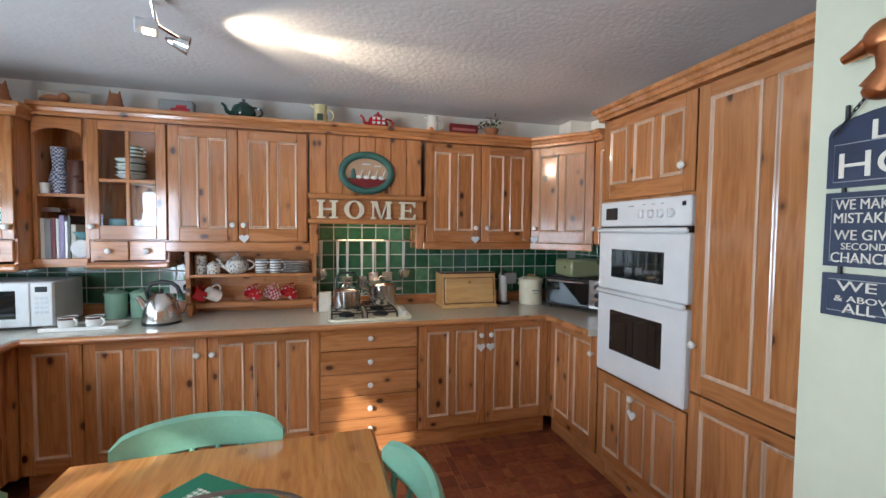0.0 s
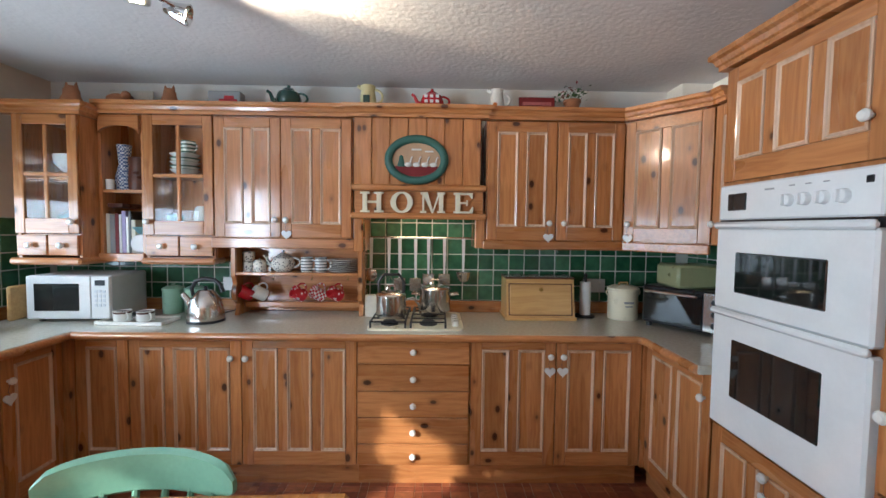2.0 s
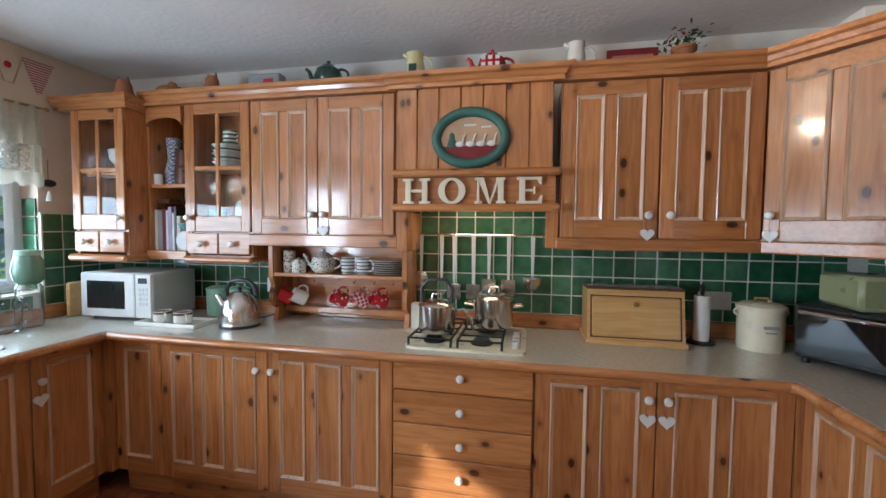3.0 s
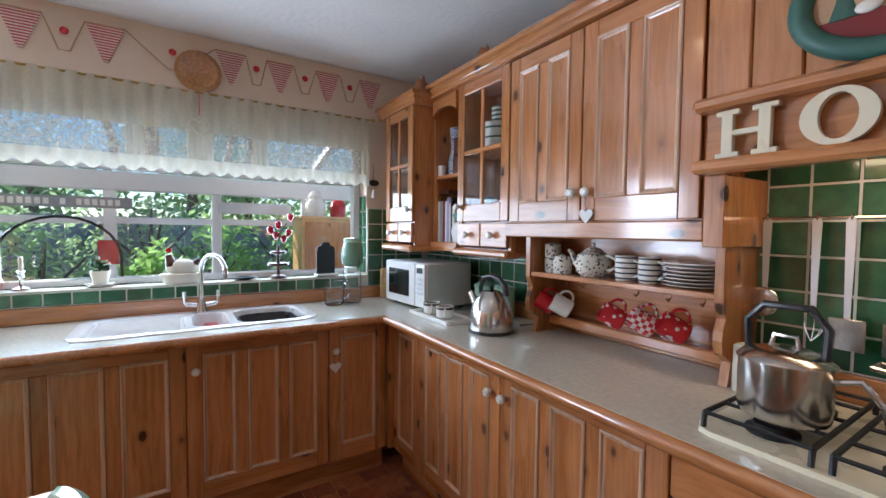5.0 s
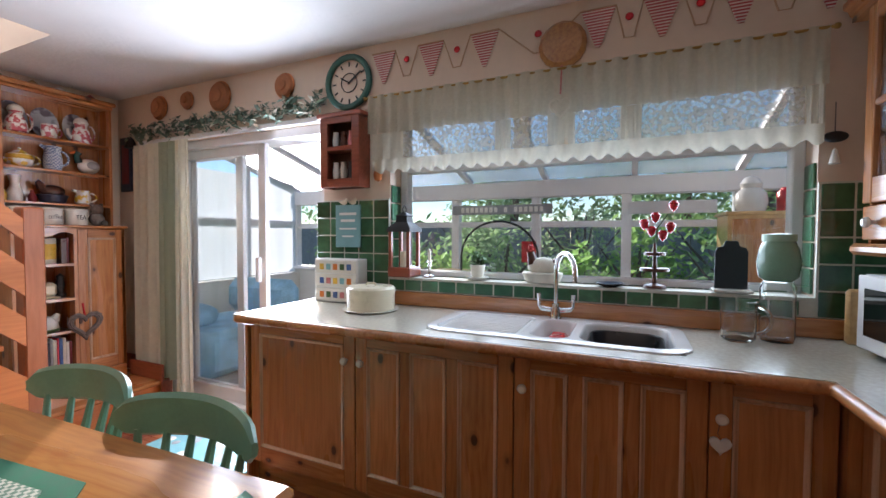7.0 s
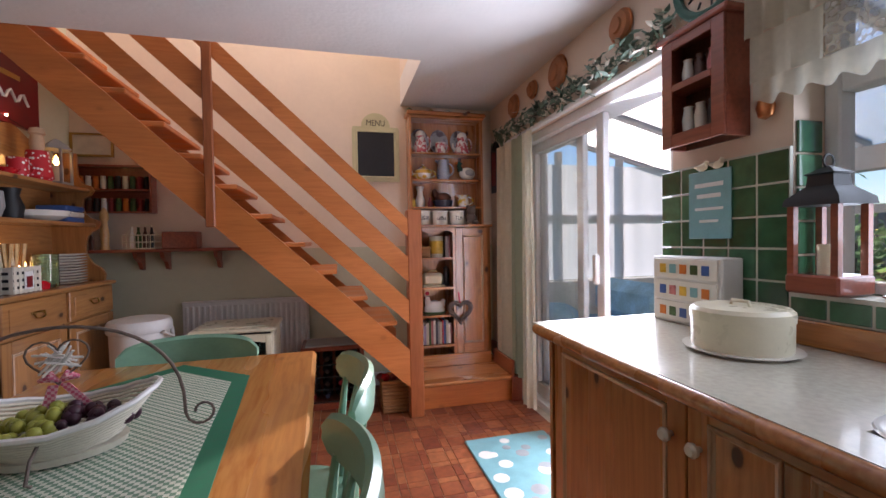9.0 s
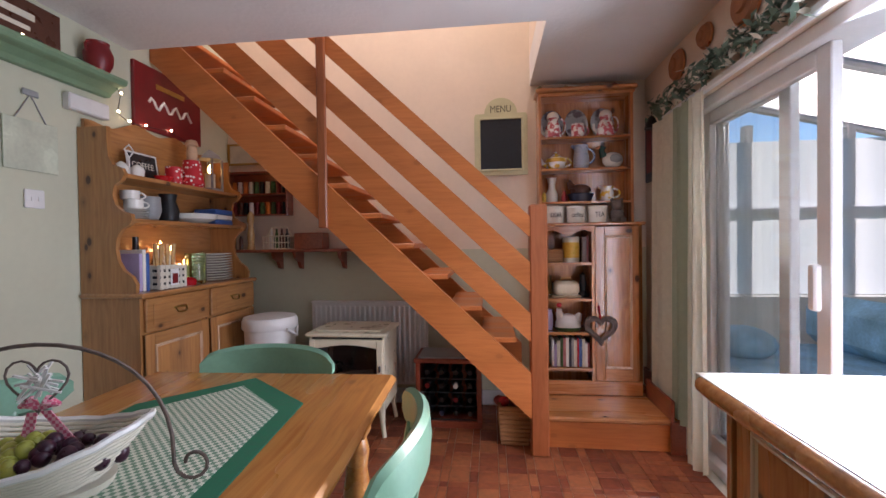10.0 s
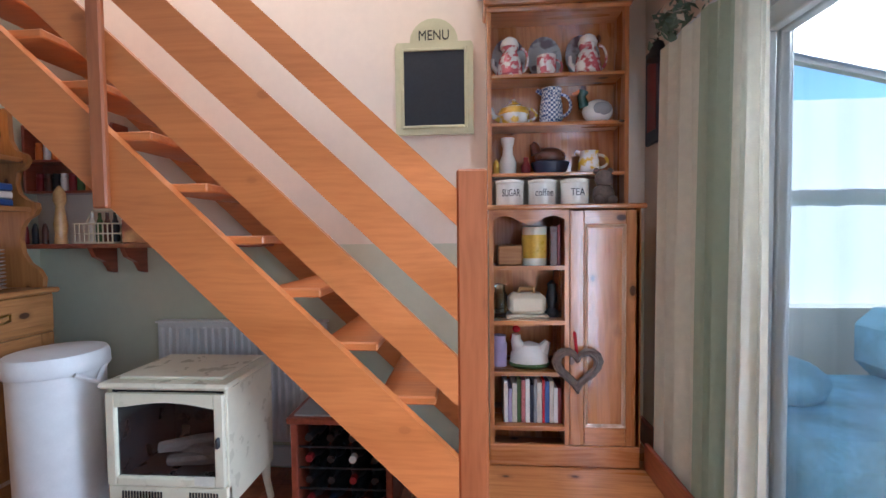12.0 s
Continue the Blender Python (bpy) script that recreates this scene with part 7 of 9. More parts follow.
part("cord", make(tube, cord, 0.004, 5), skin, bt, "", W)

vl = thing("valance", (XW + 0.05, 5.92, 2.0), "cream voile valance with a lace band on a brass rod", "curtain")


def pleated(bm, y0, y1, z0, z1, x, amp, waves, scallop=0.0):
    n = waves * 8
    cols_ = []
    for k in range(n + 1):
        y = y0 + (y1 - y0) * k / n
        dx = amp * math.sin(2 * math.pi * waves * k / n) + amp * 0.5 * math.sin(5.3 * k / n * 6)
        cols_.append([bm.verts.new((x + dx * f, y, z)) for f, z in ((0.5, z1), (1.0, (z0 + z1) / 2), (1.2, z0 + scallop * (1 + math.sin(2 * math.pi * waves * k / n)) / 2))])
    for a, b in zip(cols_, cols_[1:]):
        for j in range(2):
            bm.faces.new([a[j], b[j], b[j + 1], a[j + 1]])


part("header", make(pleated, 4.90, 6.93, 1.845, 2.06, XW + 0.045, 0.012, 30), voile, vl, "gathered top", W)
# lace stops at the panes' edges, so their backlight is drawn into its shape
for ya, yb in ((5.13, 5.65), (5.73, 5.905), (6.03, 6.22), (6.305, 6.86)):
    part("lace_panel", make(pleated, ya, yb, 1.70, 1.845, XW + 0.047, 0.005, round((yb - ya) / 0.085)), lace, vl, "pierced lace cut to the outline of the lit pane behind", W)
for ya, yb in ((4.92, 5.13), (5.65, 5.73), (5.905, 6.03), (6.22, 6.305), (6.86, 6.92)):
    part("side_strip", make(pleated, ya, yb, 1.70, 1.845, XW + 0.047, 0.005, 2), voile, vl, "", W)
part("hem", make(pleated, 4.93, 6.92, 1.62, 1.70, XW + 0.047, 0.008, 26, 0.02), voile, vl, "scalloped lower edge", W)
rod = thing("curtain_rod", (XW + 0.04, 5.92, 2.055), "thin brass curtain rod", "curtain rod")
part("rod", make(tube, [(XW + 0.04, 4.88, 2.052), (XW + 0.04, 6.95, 2.052)], 0.006, 8), brass, rod, "", W)
for y in (4.88, 6.95):
    part("finial", make(ball, (XW + 0.04, y, 2.052), 0.012), brass, rod, "", W)



def sunlit_cloth(m, rgb):
    """Curtain cloth that lets some sun through."""
    nt = m.node_tree
    tl, mx = nt.nodes.new("ShaderNodeBsdfTranslucent"), nt.nodes.new("ShaderNodeMixShader")
    tl.inputs[0].default_value = (*rgb, 1)
    mx.inputs[0].default_value = 0.45
    link(nt, nt.nodes["Principled BSDF"].outputs[0], mx.inputs[1])
    link(nt, tl.outputs[0], mx.inputs[2])
    link(nt, mx.outputs[0], nt.nodes["Material Output"].inputs[0])


sunlit_cloth(curtain_mat, (0.5, 0.56, 0.42))
sunlit_cloth(curtain_pale, (0.9, 0.88, 0.76))
for y0, y1, mt, lb in ((2.75, 3.07, curtain_pale, "cream pleated curtain beside the sliding door"), (3.06, 3.26, curtain_mat, "sage green pleated curtain beside the sliding door"), (3.25, 3.375, curtain_pale, "cream lined curtain edge beside the sliding door")):
    bm = make(pleated, y0, y1, 0.2 if y0 < 3.2 else 0.03, 1.96, XW + 0.06, 0.018, 2)
    lone("curtain", bm, mt, lb, "curtain", "door curtains")
oc = thing("hanging_ornament", (XW + 0.02, 4.955, 1.58), "orange copper ornament hanging on a cord by the window", "ornament")
part("cord", make(tube, [(XW + 0.012, 4.955, 1.72), (XW + 0.014, 4.955, 1.685)], 0.002, 5), twig, oc, "", W)
part("pendant", make(lathe, [(0.0, 0.0), (0.022, 0.01), (0.03, 0.04), (0.02, 0.075), (0.01, 0.085), (0.014, 0.1), (0, 0.108)], (XW + 0.026, 4.955, 1.58), 14, 0.7, 1), copper, oc, "", W)
cst2 = thing("candlestick", (-2.22, 5.245, SILL), "small silver candlestick on the window sill", "candlestick")
part("stem", make(lathe, [(0.035, 0), (0.034, 0.006), (0.008, 0.014), (0.006, 0.05), (0.012, 0.06), (0.007, 0.07), (0.016, 0.085), (0.012, 0.088), (0, 0.088)], (0, 0, 0), 16), chrome, cst2)
part("candle", make(lathe, [(0.009, 0.086), (0.0085, 0.15), (0, 0.152)], (0, 0, 0), 12), cream_enamel, cst2)
fb = thing("hanging_ornament", (XW + 0.02, 7.0 - 0.05, 1.62), "small dark metal bird hanger by the window", "ornament")
part("string", make(tube, [(XW + 0.02, 6.96, 1.78), (XW + 0.02, 6.96, 1.66)], 0.002, 5), twig, fb, "", W)
part("bird", make(ball, (XW + 0.025, 6.96, 1.65), 0.03, 0.5, 1.3, 0.7), iron, fb, "", W)
part("tassel", make(lathe, [(0.018, -0.05), (0.008, 0), (0, 0.01)], (XW + 0.025, 6.96, 1.60), 10), china, fb, "", W)

rg = thing("door_mat", (-1.80, 4.05, 0), "pale blue spotted door mat on the floor", "rug")
part("mat", boxes((-2.05, -1.53, 3.62, 4.42, 0.0, 0.012), c=0.005), sky_blue, rg, "", W, False)
rnd = random.Random(5)
for k in range(26):
    x, y = rnd.uniform(-2.0, -1.58), rnd.uniform(3.68, 4.36)
    part("spot", make(lathe, [(rnd.uniform(0.025, 0.05), 0.0122), (0.02, 0.0142), (0, 0.0142)], (x, y, 0), 12), china if k % 2 else grey, rg, "", W)

# ---- conservatory and garden beyond the glass ----
def glare_blind():
    """White cloth of an added blind that glows with the sun behind it."""
    m = plain("white_glare_blind", (0.8, 0.82, 0.84), 0.9, 0, 0.06, 4)
    nt = m.node_tree
    tl, mx = nt.nodes.new("ShaderNodeBsdfTranslucent"), nt.nodes.new("ShaderNodeMixShader")
    tl.inputs[0].default_value = (0.92, 0.95, 0.98, 1)
    mx.inputs[0].default_value = 0.85
    link(nt, nt.nodes["Principled BSDF"].outputs[0], mx.inputs[1])
    link(nt, tl.outputs[0], mx.inputs[2])
    link(nt, mx.outputs[0], nt.nodes["Material Output"].inputs[0])
    return m


structure("conservatory_floor", boxes((-5.1, -2.42, 1.6, 9.2, -0.1, -0.02)), stone, "pale conservatory floor", "floor")
ground = structure("ground", make(slab, [(-400, -400), (400, -400), (400, 400), (-400, 400)], -0.25, -0.15), grass_mat, "lawn beyond the conservatory", "ground")
cs = tagged(new("conservatory"), "white framed conservatory with dwarf walls and sloping roof", "conservatory", "", "structure")
part("dwarf_wall", boxes((-5.1, -4.95, 1.6, 9.2, -0.02, 0.77), (-4.95, -2.42, 9.05, 9.2, -0.02, 0.72), (-4.95, -2.42, 1.6, 1.75, -0.02, 0.72)), wall_white, cs)
part("sill", boxes((-5.12, -4.88, 1.6, 9.2, 0.77, 0.82), c=0.008), upvc, cs, "", None, False)
for k in range(9):
    y = (1.66, 2.24, 3.26, 4.28, 5.28, 6.24, 7.24, 8.24, 9.13)[k]
    part("mullion", boxes((-5.05, -4.95, y - 0.05, y + 0.05, 0.82, 1.72), c=0.006), upvc, cs, "", None, False)
part("transom", boxes((-5.03, -4.97, 1.6, 9.2, 1.375, 1.445), c=0.006), upvc, cs, "", None, False)
part("eaves_beam", boxes((-5.08, -4.92, 1.6, 9.2, 1.72, 1.91), c=0.008), upvc, cs, "", None, False)
for yy in (1.66, 9.13):
    for x in (-4.1, -3.3, -2.46):
        part("mullion", boxes((x - 0.035, x + 0.035, yy - 0.035, yy + 0.035, 0.72, 2.2), c=0.006), upvc, cs, "", None, False)
    part("transom", boxes((-4.95, -2.42, yy - 0.03, yy + 0.03, 1.42, 1.49)), upvc, cs)
for k in range(9):
    y = 1.66 + 0.93 * k
    bm = bmesh.new()
    slab(bm, [(-5.05, 1.9), (-2.42, 2.56), (-2.42, 2.62), (-5.05, 1.97)], y - 0.028, y + 0.028, 1)
    part("rafter", bm, upvc, cs)
for k in range(8):
    y = 1.66 + 0.93 * k
    bm = bmesh.new()
    slab(bm, [(-5.05, 1.935), (-2.42, 2.585), (-2.42, 2.595), (-5.05, 1.945)], y + 0.028, y + 0.902, 1)
    p = part("roof_sheet", bm, frost_glass, cs, "translucent roof sheet")
    p.visible_shadow = k in (2, 3, 4)
glare_blind_mat = glare_blind()


def quad_sheet(bm):
    """One hanging cloth with shallow folds."""
    rows = [[bm.verts.new((-4.9 + 0.061 * k, 1.712 + 0.006 * math.sin(1.3 * k), z)) for z in (0.74, 2.05)] for k in range(41)]
    for a, b in zip(rows, rows[1:]):
        bm.faces.new([a[0], b[0], b[1], a[1]])


# added sheet, no known blind: its glow stands in for overexposed daylight
part("blind", make(quad_sheet), glare_blind_mat, cs, "added white translucent blind standing in for outdoor glare")
sg = thing("street_sign", (-4.93, 4.87, 1.56), "long grey street-style sign on the conservatory frame", "sign")
part("board", boxes((-4.95, -4.93, 4.25, 5.47, 1.53, 1.64), c=0.004), grey, sg, "", W, False)
part("lettering_bars", boxes(*[(-4.929, -4.926, 4.37 + 0.06 * k, 4.41 + 0.06 * k, 1.555, 1.615) for k in range(17) if k not in (8, 10)]), china, sg, "", W)
sg = thing("street_sign", (-4.93, 6.6, 1.56), "pale grey sign on the conservatory frame", "sign")
part("board", boxes((-4.95, -4.93, 6.25, 7.05, 1.51, 1.64), c=0.004), silver_paint, sg, "", W, False)


def cabinet_out(at, w, d, h, label):
    t = thing("small_cabinet", at, label, "cabinet", "conservatory furniture")
    part("body", boxes((-d / 2, d / 2, -w / 2, w / 2, 0, h - 0.03)), pale_wood, t)
    part("top", boxes((-d / 2 - 0.02, d / 2 + 0.02, -w / 2 - 0.02, w / 2 + 0.02, h - 0.03, h), c=0.006), pale_wood, t, "", None, False)
    part("door", boxes((d / 2, d / 2 + 0.015, -w / 2 + 0.03, w / 2 - 0.03, 0.06, h - 0.06), c=0.005), pine_z, t, "", None, False)


cabinet_out((-3.05, 4.32, -0.02), 0.4, 0.3, 1.26, "small pine cabinet in the conservatory")
cabinet_out((-4.55, 4.45, -0.02), 0.55, 0.4, 0.9, "low pine cabinet in the conservatory")
cabinet_out((-4.4, 7.30, -0.02), 0.6, 0.45, 1.5, "tall pine cabinet in the conservatory")
turned("cookie_jar", (-4.4, 7.2, 1.48), [(0.1, 0), (0.12, 0.08), (0.11, 0.16), (0.07, 0.2), (0.08, 0.24), (0.05, 0.29), (0, 0.31)], china, "cream and red biscuit barrel on the cabinet", "jar")
turned("red_tin", (-4.38, 7.46, 1.48), [(0.09, 0), (0.09, 0.16), (0.06, 0.2), (0, 0.2)], red, "red tin on the cabinet", "tin")
hk = thing("arched_hanger", (-4.4, 5.0, -0.02), "thin arched metal hanger with a red tag", "stand")
part("arch", make(tube, [(-4.4, 5.0 + 0.42 * math.cos(radians(a)), 1.05 + 0.38 * math.sin(radians(a))) for a in range(0, 181, 12)], 0.012, 6), iron, hk, "", W)
part("leg", make(tube, [(-4.4, 4.58, -0.02), (-4.4, 4.58, 1.06)], 0.012, 6), iron, hk, "", W)
part("leg", make(tube, [(-4.4, 5.42, -0.02), (-4.4, 5.42, 1.06)], 0.012, 6), iron, hk, "", W)
part("tag", boxes((-4.405, -4.395, 5.25, 5.4, 1.0, 1.22), c=0.003), red, hk, "red tag", W, False)
so = thing("garden_sofa", (-3.1, 2.5, -0.02), "blue fabric covered conservatory sofa", "sofa")
part("seat", boxes((-0.6, 0.55, -0.5, 0.45, 0, 0.42), c=0.08), pleather, so)
part("backrest", boxes((-0.65, -0.4, -0.55, 0.45, 0.4, 0.8), c=0.1), pleather, so)
part("cushion", make(ball, (0.25, -0.1, 0.5), 0.2, 1, 1, 0.6), pleather, so)

rnd = random.Random(21)


def shrub(x, y, h, r, mat, label):
    h = h * 0.8
    t = thing("shrub", (x, y, -0.16), label, "shrub", "garden shrubs")
    part("trunk", make(tube, [(0, 0, 0), (0.03, 0.02, h * 0.4), (-0.04, 0.05, h * 0.8)], [0.06, 0.045, 0.015], 8), twig, t)
    for k in range(4):
        a = k * 1.57 + 0.3
        part("branch", make(tube, [(0.02, 0.01, h * 0.3), (r * 0.5 * math.cos(a), r * 0.5 * math.sin(a), h * 0.6), (r * 0.8 * math.cos(a), r * 0.8 * math.sin(a), h * 0.8)], [0.03, 0.02, 0.006], 6), twig, t)
    bm = bmesh.new()
    for k in range(12):
        c = (rnd.gauss(0, 0.45) * r, rnd.gauss(0, 0.45) * r, h * rnd.uniform(0.25, 0.95))
        leaves(bm, 75, c, (r * 0.22, r * 0.22, h * 0.09), 0.075, rnd)
    part("crown", bm, mat, t, "loose leafy crown")
    return t




def garden_leaf(name, rgb):
    """Thin leaves that let sunlight through."""
    m = plain(name, rgb, 0.6, 0, 0.4, 20)
    nt = m.node_tree
    tl, mx = nt.nodes.new("ShaderNodeBsdfTranslucent"), nt.nodes.new("ShaderNodeMixShader")
    tl.inputs[0].default_value = (rgb[0] * 3, rgb[1] * 3, rgb[2] * 2, 1)
    mx.inputs[0].default_value = 0.65
    link(nt, nt.nodes["Principled BSDF"].outputs[0], mx.inputs[1])
    link(nt, tl.outputs[0], mx.inputs[2])
    link(nt, mx.outputs[0], nt.nodes["Material Output"].inputs[0])
    return m


hydr, shade_leaf, soft_leaf = garden_leaf("bright_leaf", (0.18, 0.28, 0.13)), garden_leaf("shade_leaf", (0.13, 0.2, 0.14)), garden_leaf("soft_leaf", (0.2, 0.27, 0.2))
for x, y, h, r, mt in ((-7.0, 2.2, 2.0, 0.8, shade_leaf), (-7.6, 4.2, 2.0, 0.9, soft_leaf), (-6.4, 5.6, 1.5, 0.6, hydr), (-7.8, 6.4, 2.0, 0.8, hydr), (-6.8, 7.6, 1.9, 0.8, shade_leaf), (-7.4, 9.2, 2.3, 1.1, hydr), (-8.5, 0.2, 2.8, 1.3, shade_leaf), (-9, 11.5, 3.0, 1.3, shade_leaf),
                       (-8.8, 3.2, 2.6, 1.0, soft_leaf), (-9.2, 5.4, 2.9, 1.2, soft_leaf), (-8.9, 7.8, 2.6, 1.1, hydr), (-6.2, 8.4, 1.7, 0.7, soft_leaf), (-6.3, 3.6, 1.4, 0.6, hydr)):
    shrub(x, y, h, r, mt, "leafy garden shrub outside the conservatory")
fn = thing("garden_fence", (-10.5, 5, -0.15), "weathered grey timber fence at the end of the garden", "fence")
for k in range(40):
    part("slat", boxes((-10.52, -10.48, -5 + 0.5 * k, -4.52 + 0.5 * k, -0.15, 1.55 + 0.02 * (k % 3))), grey, fn, "", W)
tr_ = random.Random(2)
for x, y, h, r in ((-13, 3.0, 5.2, 2.4), (-12.6, 6.2, 5.0, 2.3), (-13.4, 9.6, 5.4, 2.4), (-15, 1.5, 5.5, 2.2), (-16, 8, 6.0, 2.4), (-14, 14, 5, 2.0), (-15, -6, 5.5, 2.2)):
    t = thing("tree", (x, y, -0.2), "leafy tree beyond the garden fence", "tree", "garden trees")
    part("trunk", make(tube, [(0, 0, 0), (0.1, 0, h * 0.4), (0, 0.1, h * 0.8)], [0.2, 0.14, 0.04], 8), twig, t)
    bm = bmesh.new()
    for k in range(22):
        c = (tr_.gauss(0, 0.42) * r, tr_.gauss(0, 0.42) * r, h * tr_.uniform(0.35, 1.0))
        leaves(bm, 60, c, (r * 0.2, r * 0.2, h * 0.06), 0.16, tr_)
    part("crown", bm, shade_leaf, t)

# ---- south end: under the stairs ----
rd = thing("radiator", (-0.13, YS + 0.05, 0.15), "white panel radiator under the stairs", "radiator")
part("panel", boxes((-0.584, 0.322, YS + 0.035, YS + 0.05, 0.15, 0.77), c=0.004), white_plastic, rd, "", W, False)
for k in range(23):
    x = -0.57 + 0.0385 * k
    part("flute", boxes((x, x + 0.024, YS + 0.05, YS + 0.066, 0.17, 0.75), c=0.007), white_plastic, rd, "", W, False)
part("top_grille", boxes((-0.584, 0.322, YS + 0.004, YS + 0.068, 0.77, 0.782), c=0.003), white_plastic, rd, "", W, False)
for x in (-0.45, 0.2):
    part("bracket", boxes((x, x + 0.03, YS, YS + 0.036, 0.2, 0.7)), white_plastic, rd, "", W)
structure("baseboard_south", boxes((-1.26, 1.0, YS, YS + 0.018, 0, 0.11), c=0.005), upvc, "white skirting board under the stairs", "baseboard")

SX0, SX1, SY0, SY1 = -0.39, 0.095, 2.70, 3.05
sv = thing("electric_stove", (-0.18, 2.9, 0), "cream stove-style electric fire on curved legs", "stove")
part("top_plate", boxes((SX0 - 0.02, SX1 + 0.02, SY0 - 0.02, SY1 + 0.03, 0.635, 0.66), c=0.01), cream_enamel, sv, "", W, False)
part("raised_top", boxes((SX0 + 0.03, SX1 - 0.03, SY0 + 0.02, SY1 - 0.02, 0.66, 0.672), c=0.006), cream_enamel, sv, "", W, False)
part("side_panel", boxes((SX0, SX0 + 0.015, SY0, SY1, 0.17, 0.635), c=0.003), cream_enamel, sv, "", W, False)
part("side_panel", boxes((SX1 - 0.015, SX1, SY0, SY1, 0.17, 0.635), c=0.003), cream_enamel, sv, "", W, False)
part("back_panel", boxes((SX0 + 0.015, SX1 - 0.015, SY0, SY0 + 0.012, 0.17, 0.635)), black, sv, "", W)
part("firebox_floor", boxes((SX0 + 0.015, SX1 - 0.015, SY0 + 0.012, SY1 - 0.01, 0.17, 0.26)), black, sv, "", W)
part("firebox_liner", boxes((SX0 + 0.016, SX0 + 0.02, SY0 + 0.013, SY1 - 0.005, 0.26, 0.63), (SX1 - 0.02, SX1 - 0.016, SY0 + 0.013, SY1 - 0.005, 0.26, 0.63), (SX0 + 0.02, SX1 - 0.02, SY0 + 0.013, SY1 - 0.005, 0.625, 0.632)), black, sv, "black firebox lining", W)
door = part("door", boxes((SX0 + 0.005, SX0 + 0.045, SY1, SY1 + 0.022, 0.26, 0.62), (SX1 - 0.045, SX1 - 0.005, SY1, SY1 + 0.022, 0.26, 0.62), (SX0 + 0.045, SX1 - 0.045, SY1, SY1 + 0.022, 0.26, 0.295), c=0.005), cream_enamel, sv, "", W, False)
bm = make(slab, [(SX0 + 0.045, 0.62), (SX0 + 0.045, 0.565)] + [(SX0 + 0.045 + 0.37 * k / 12, 0.565 + 0.022 * math.sin(math.pi * k / 12)) for k in range(1, 12)] + [(SX1 - 0.045, 0.565), (SX1 - 0.045, 0.62)], SY1, SY1 + 0.022, 1)
part("arched_rail", bm, cream_enamel, door, "", W, False)
gp = part("pane", boxes((SX0 + 0.04, SX1 - 0.04, SY1 + 0.006, SY1 + 0.009, 0.29, 0.6)), clear_glass, door, "", W)
gp.visible_shadow = False
part("latch", boxes((SX0 + 0.018, SX0 + 0.03, SY1 + 0.022, SY1 + 0.04, 0.42, 0.46), c=0.003), black, door, "", W)
part("warning_label", boxes((SX0 + 0.045, SX0 + 0.125, SY1 + 0.0225, SY1 + 0.024, 0.27, 0.305)), paper, door, "white and orange label", W)
for k, (a, z) in enumerate(((12, 0.29), (-15, 0.31), (25, 0.335), (-5, 0.30))):
    part("log", make(tube, [(-0.13, 0, 0), (0, 0.01, 0.005), (0.13, 0, 0)], [0.024, 0.03, 0.022], 9), twig, sv, "grey imitation log", pose(-0.19 + 0.03 * k, 2.91 - 0.02 * k, z, 0, 0, a))
part("lower_apron", boxes((SX0, SX1, SY1 - 0.02, SY1 + 0.012, 0.17, 0.255), c=0.005), cream_enamel, sv, "", W, False)
part("vent_grille", boxes(*[(SX0 + 0.04 + 0.012 * k, SX0 + 0.046 + 0.012 * k, SY1 + 0.0125, SY1 + 0.0145, 0.185, 0.235) for k in range(10)], *[(SX1 - 0.22 + 0.012 * k, SX1 - 0.214 + 0.012 * k, SY1 + 0.0125, SY1 + 0.0145, 0.185, 0.235) for k in range(14)]), black, sv, "", W)
for x, sx in ((SX0 + 0.025, -1), (SX1 - 0.025, 1)):
    for y, sy in ((SY0 + 0.03, -1), (SY1 - 0.02, 1)):
        part("leg", make(tube, [(x, y, 0.18), (x + sx * 0.004, y + sy * 0.004, 0.09), (x + sx * 0.018, y + sy * 0.012, 0.0)], [0.024, 0.016, 0.015], 8), cream_enamel, sv, "", W)

bn = thing("bin", (0.425, 2.93, 0), "tall white pedal bin with lid", "bin")
part("body", make(lathe, [(0.145, 0), (0.15, 0.02), (0.162, 0.67), (0.157, 0.675)], (0, 0, 0), 30), white_plastic, bn)
part("lid", make(lathe, [(0.172, 0.665), (0.178, 0.675), (0.176, 0.72), (0.166, 0.742), (0.1, 0.755), (0, 0.76)], (0, 0, 0), 30), white_plastic, bn)
part("handle", make(tube, [(-0.165, -0.05, 0.67), (-0.195, 0.02, 0.62), (-0.165, 0.09, 0.67)], 0.01, 8), white_plastic, bn)
part("pedal", boxes((-0.06, 0.03, 0.125, 0.165, 0.01, 0.025), c=0.005), grey, bn)

wr = thing("wine_rack", (-0.77, 2.76, 0), "wooden wine rack full of bottles under the stairs", "wine rack")
part("frame", boxes((-0.99, -0.555, 2.62, 2.88, 0.0, 0.045), (-0.99, -0.96, 2.62, 2.88, 0.045, 0.43), (-0.585, -0.555, 2.62, 2.88, 0.045, 0.43), (-0.96, -0.585, 2.62, 2.64, 0.045, 0.43), c=0.004), red_wood, wr, "", W, False)
part("top", boxes((-1.0, -0.545, 2.61, 2.90, 0.43, 0.46), c=0.006), red_wood, wr, "", W, False)
part("slate_top", boxes((-0.97, -0.575, 2.63, 2.88, 0.46, 0.468)), grey, wr, "", W)
rnd = random.Random(9)
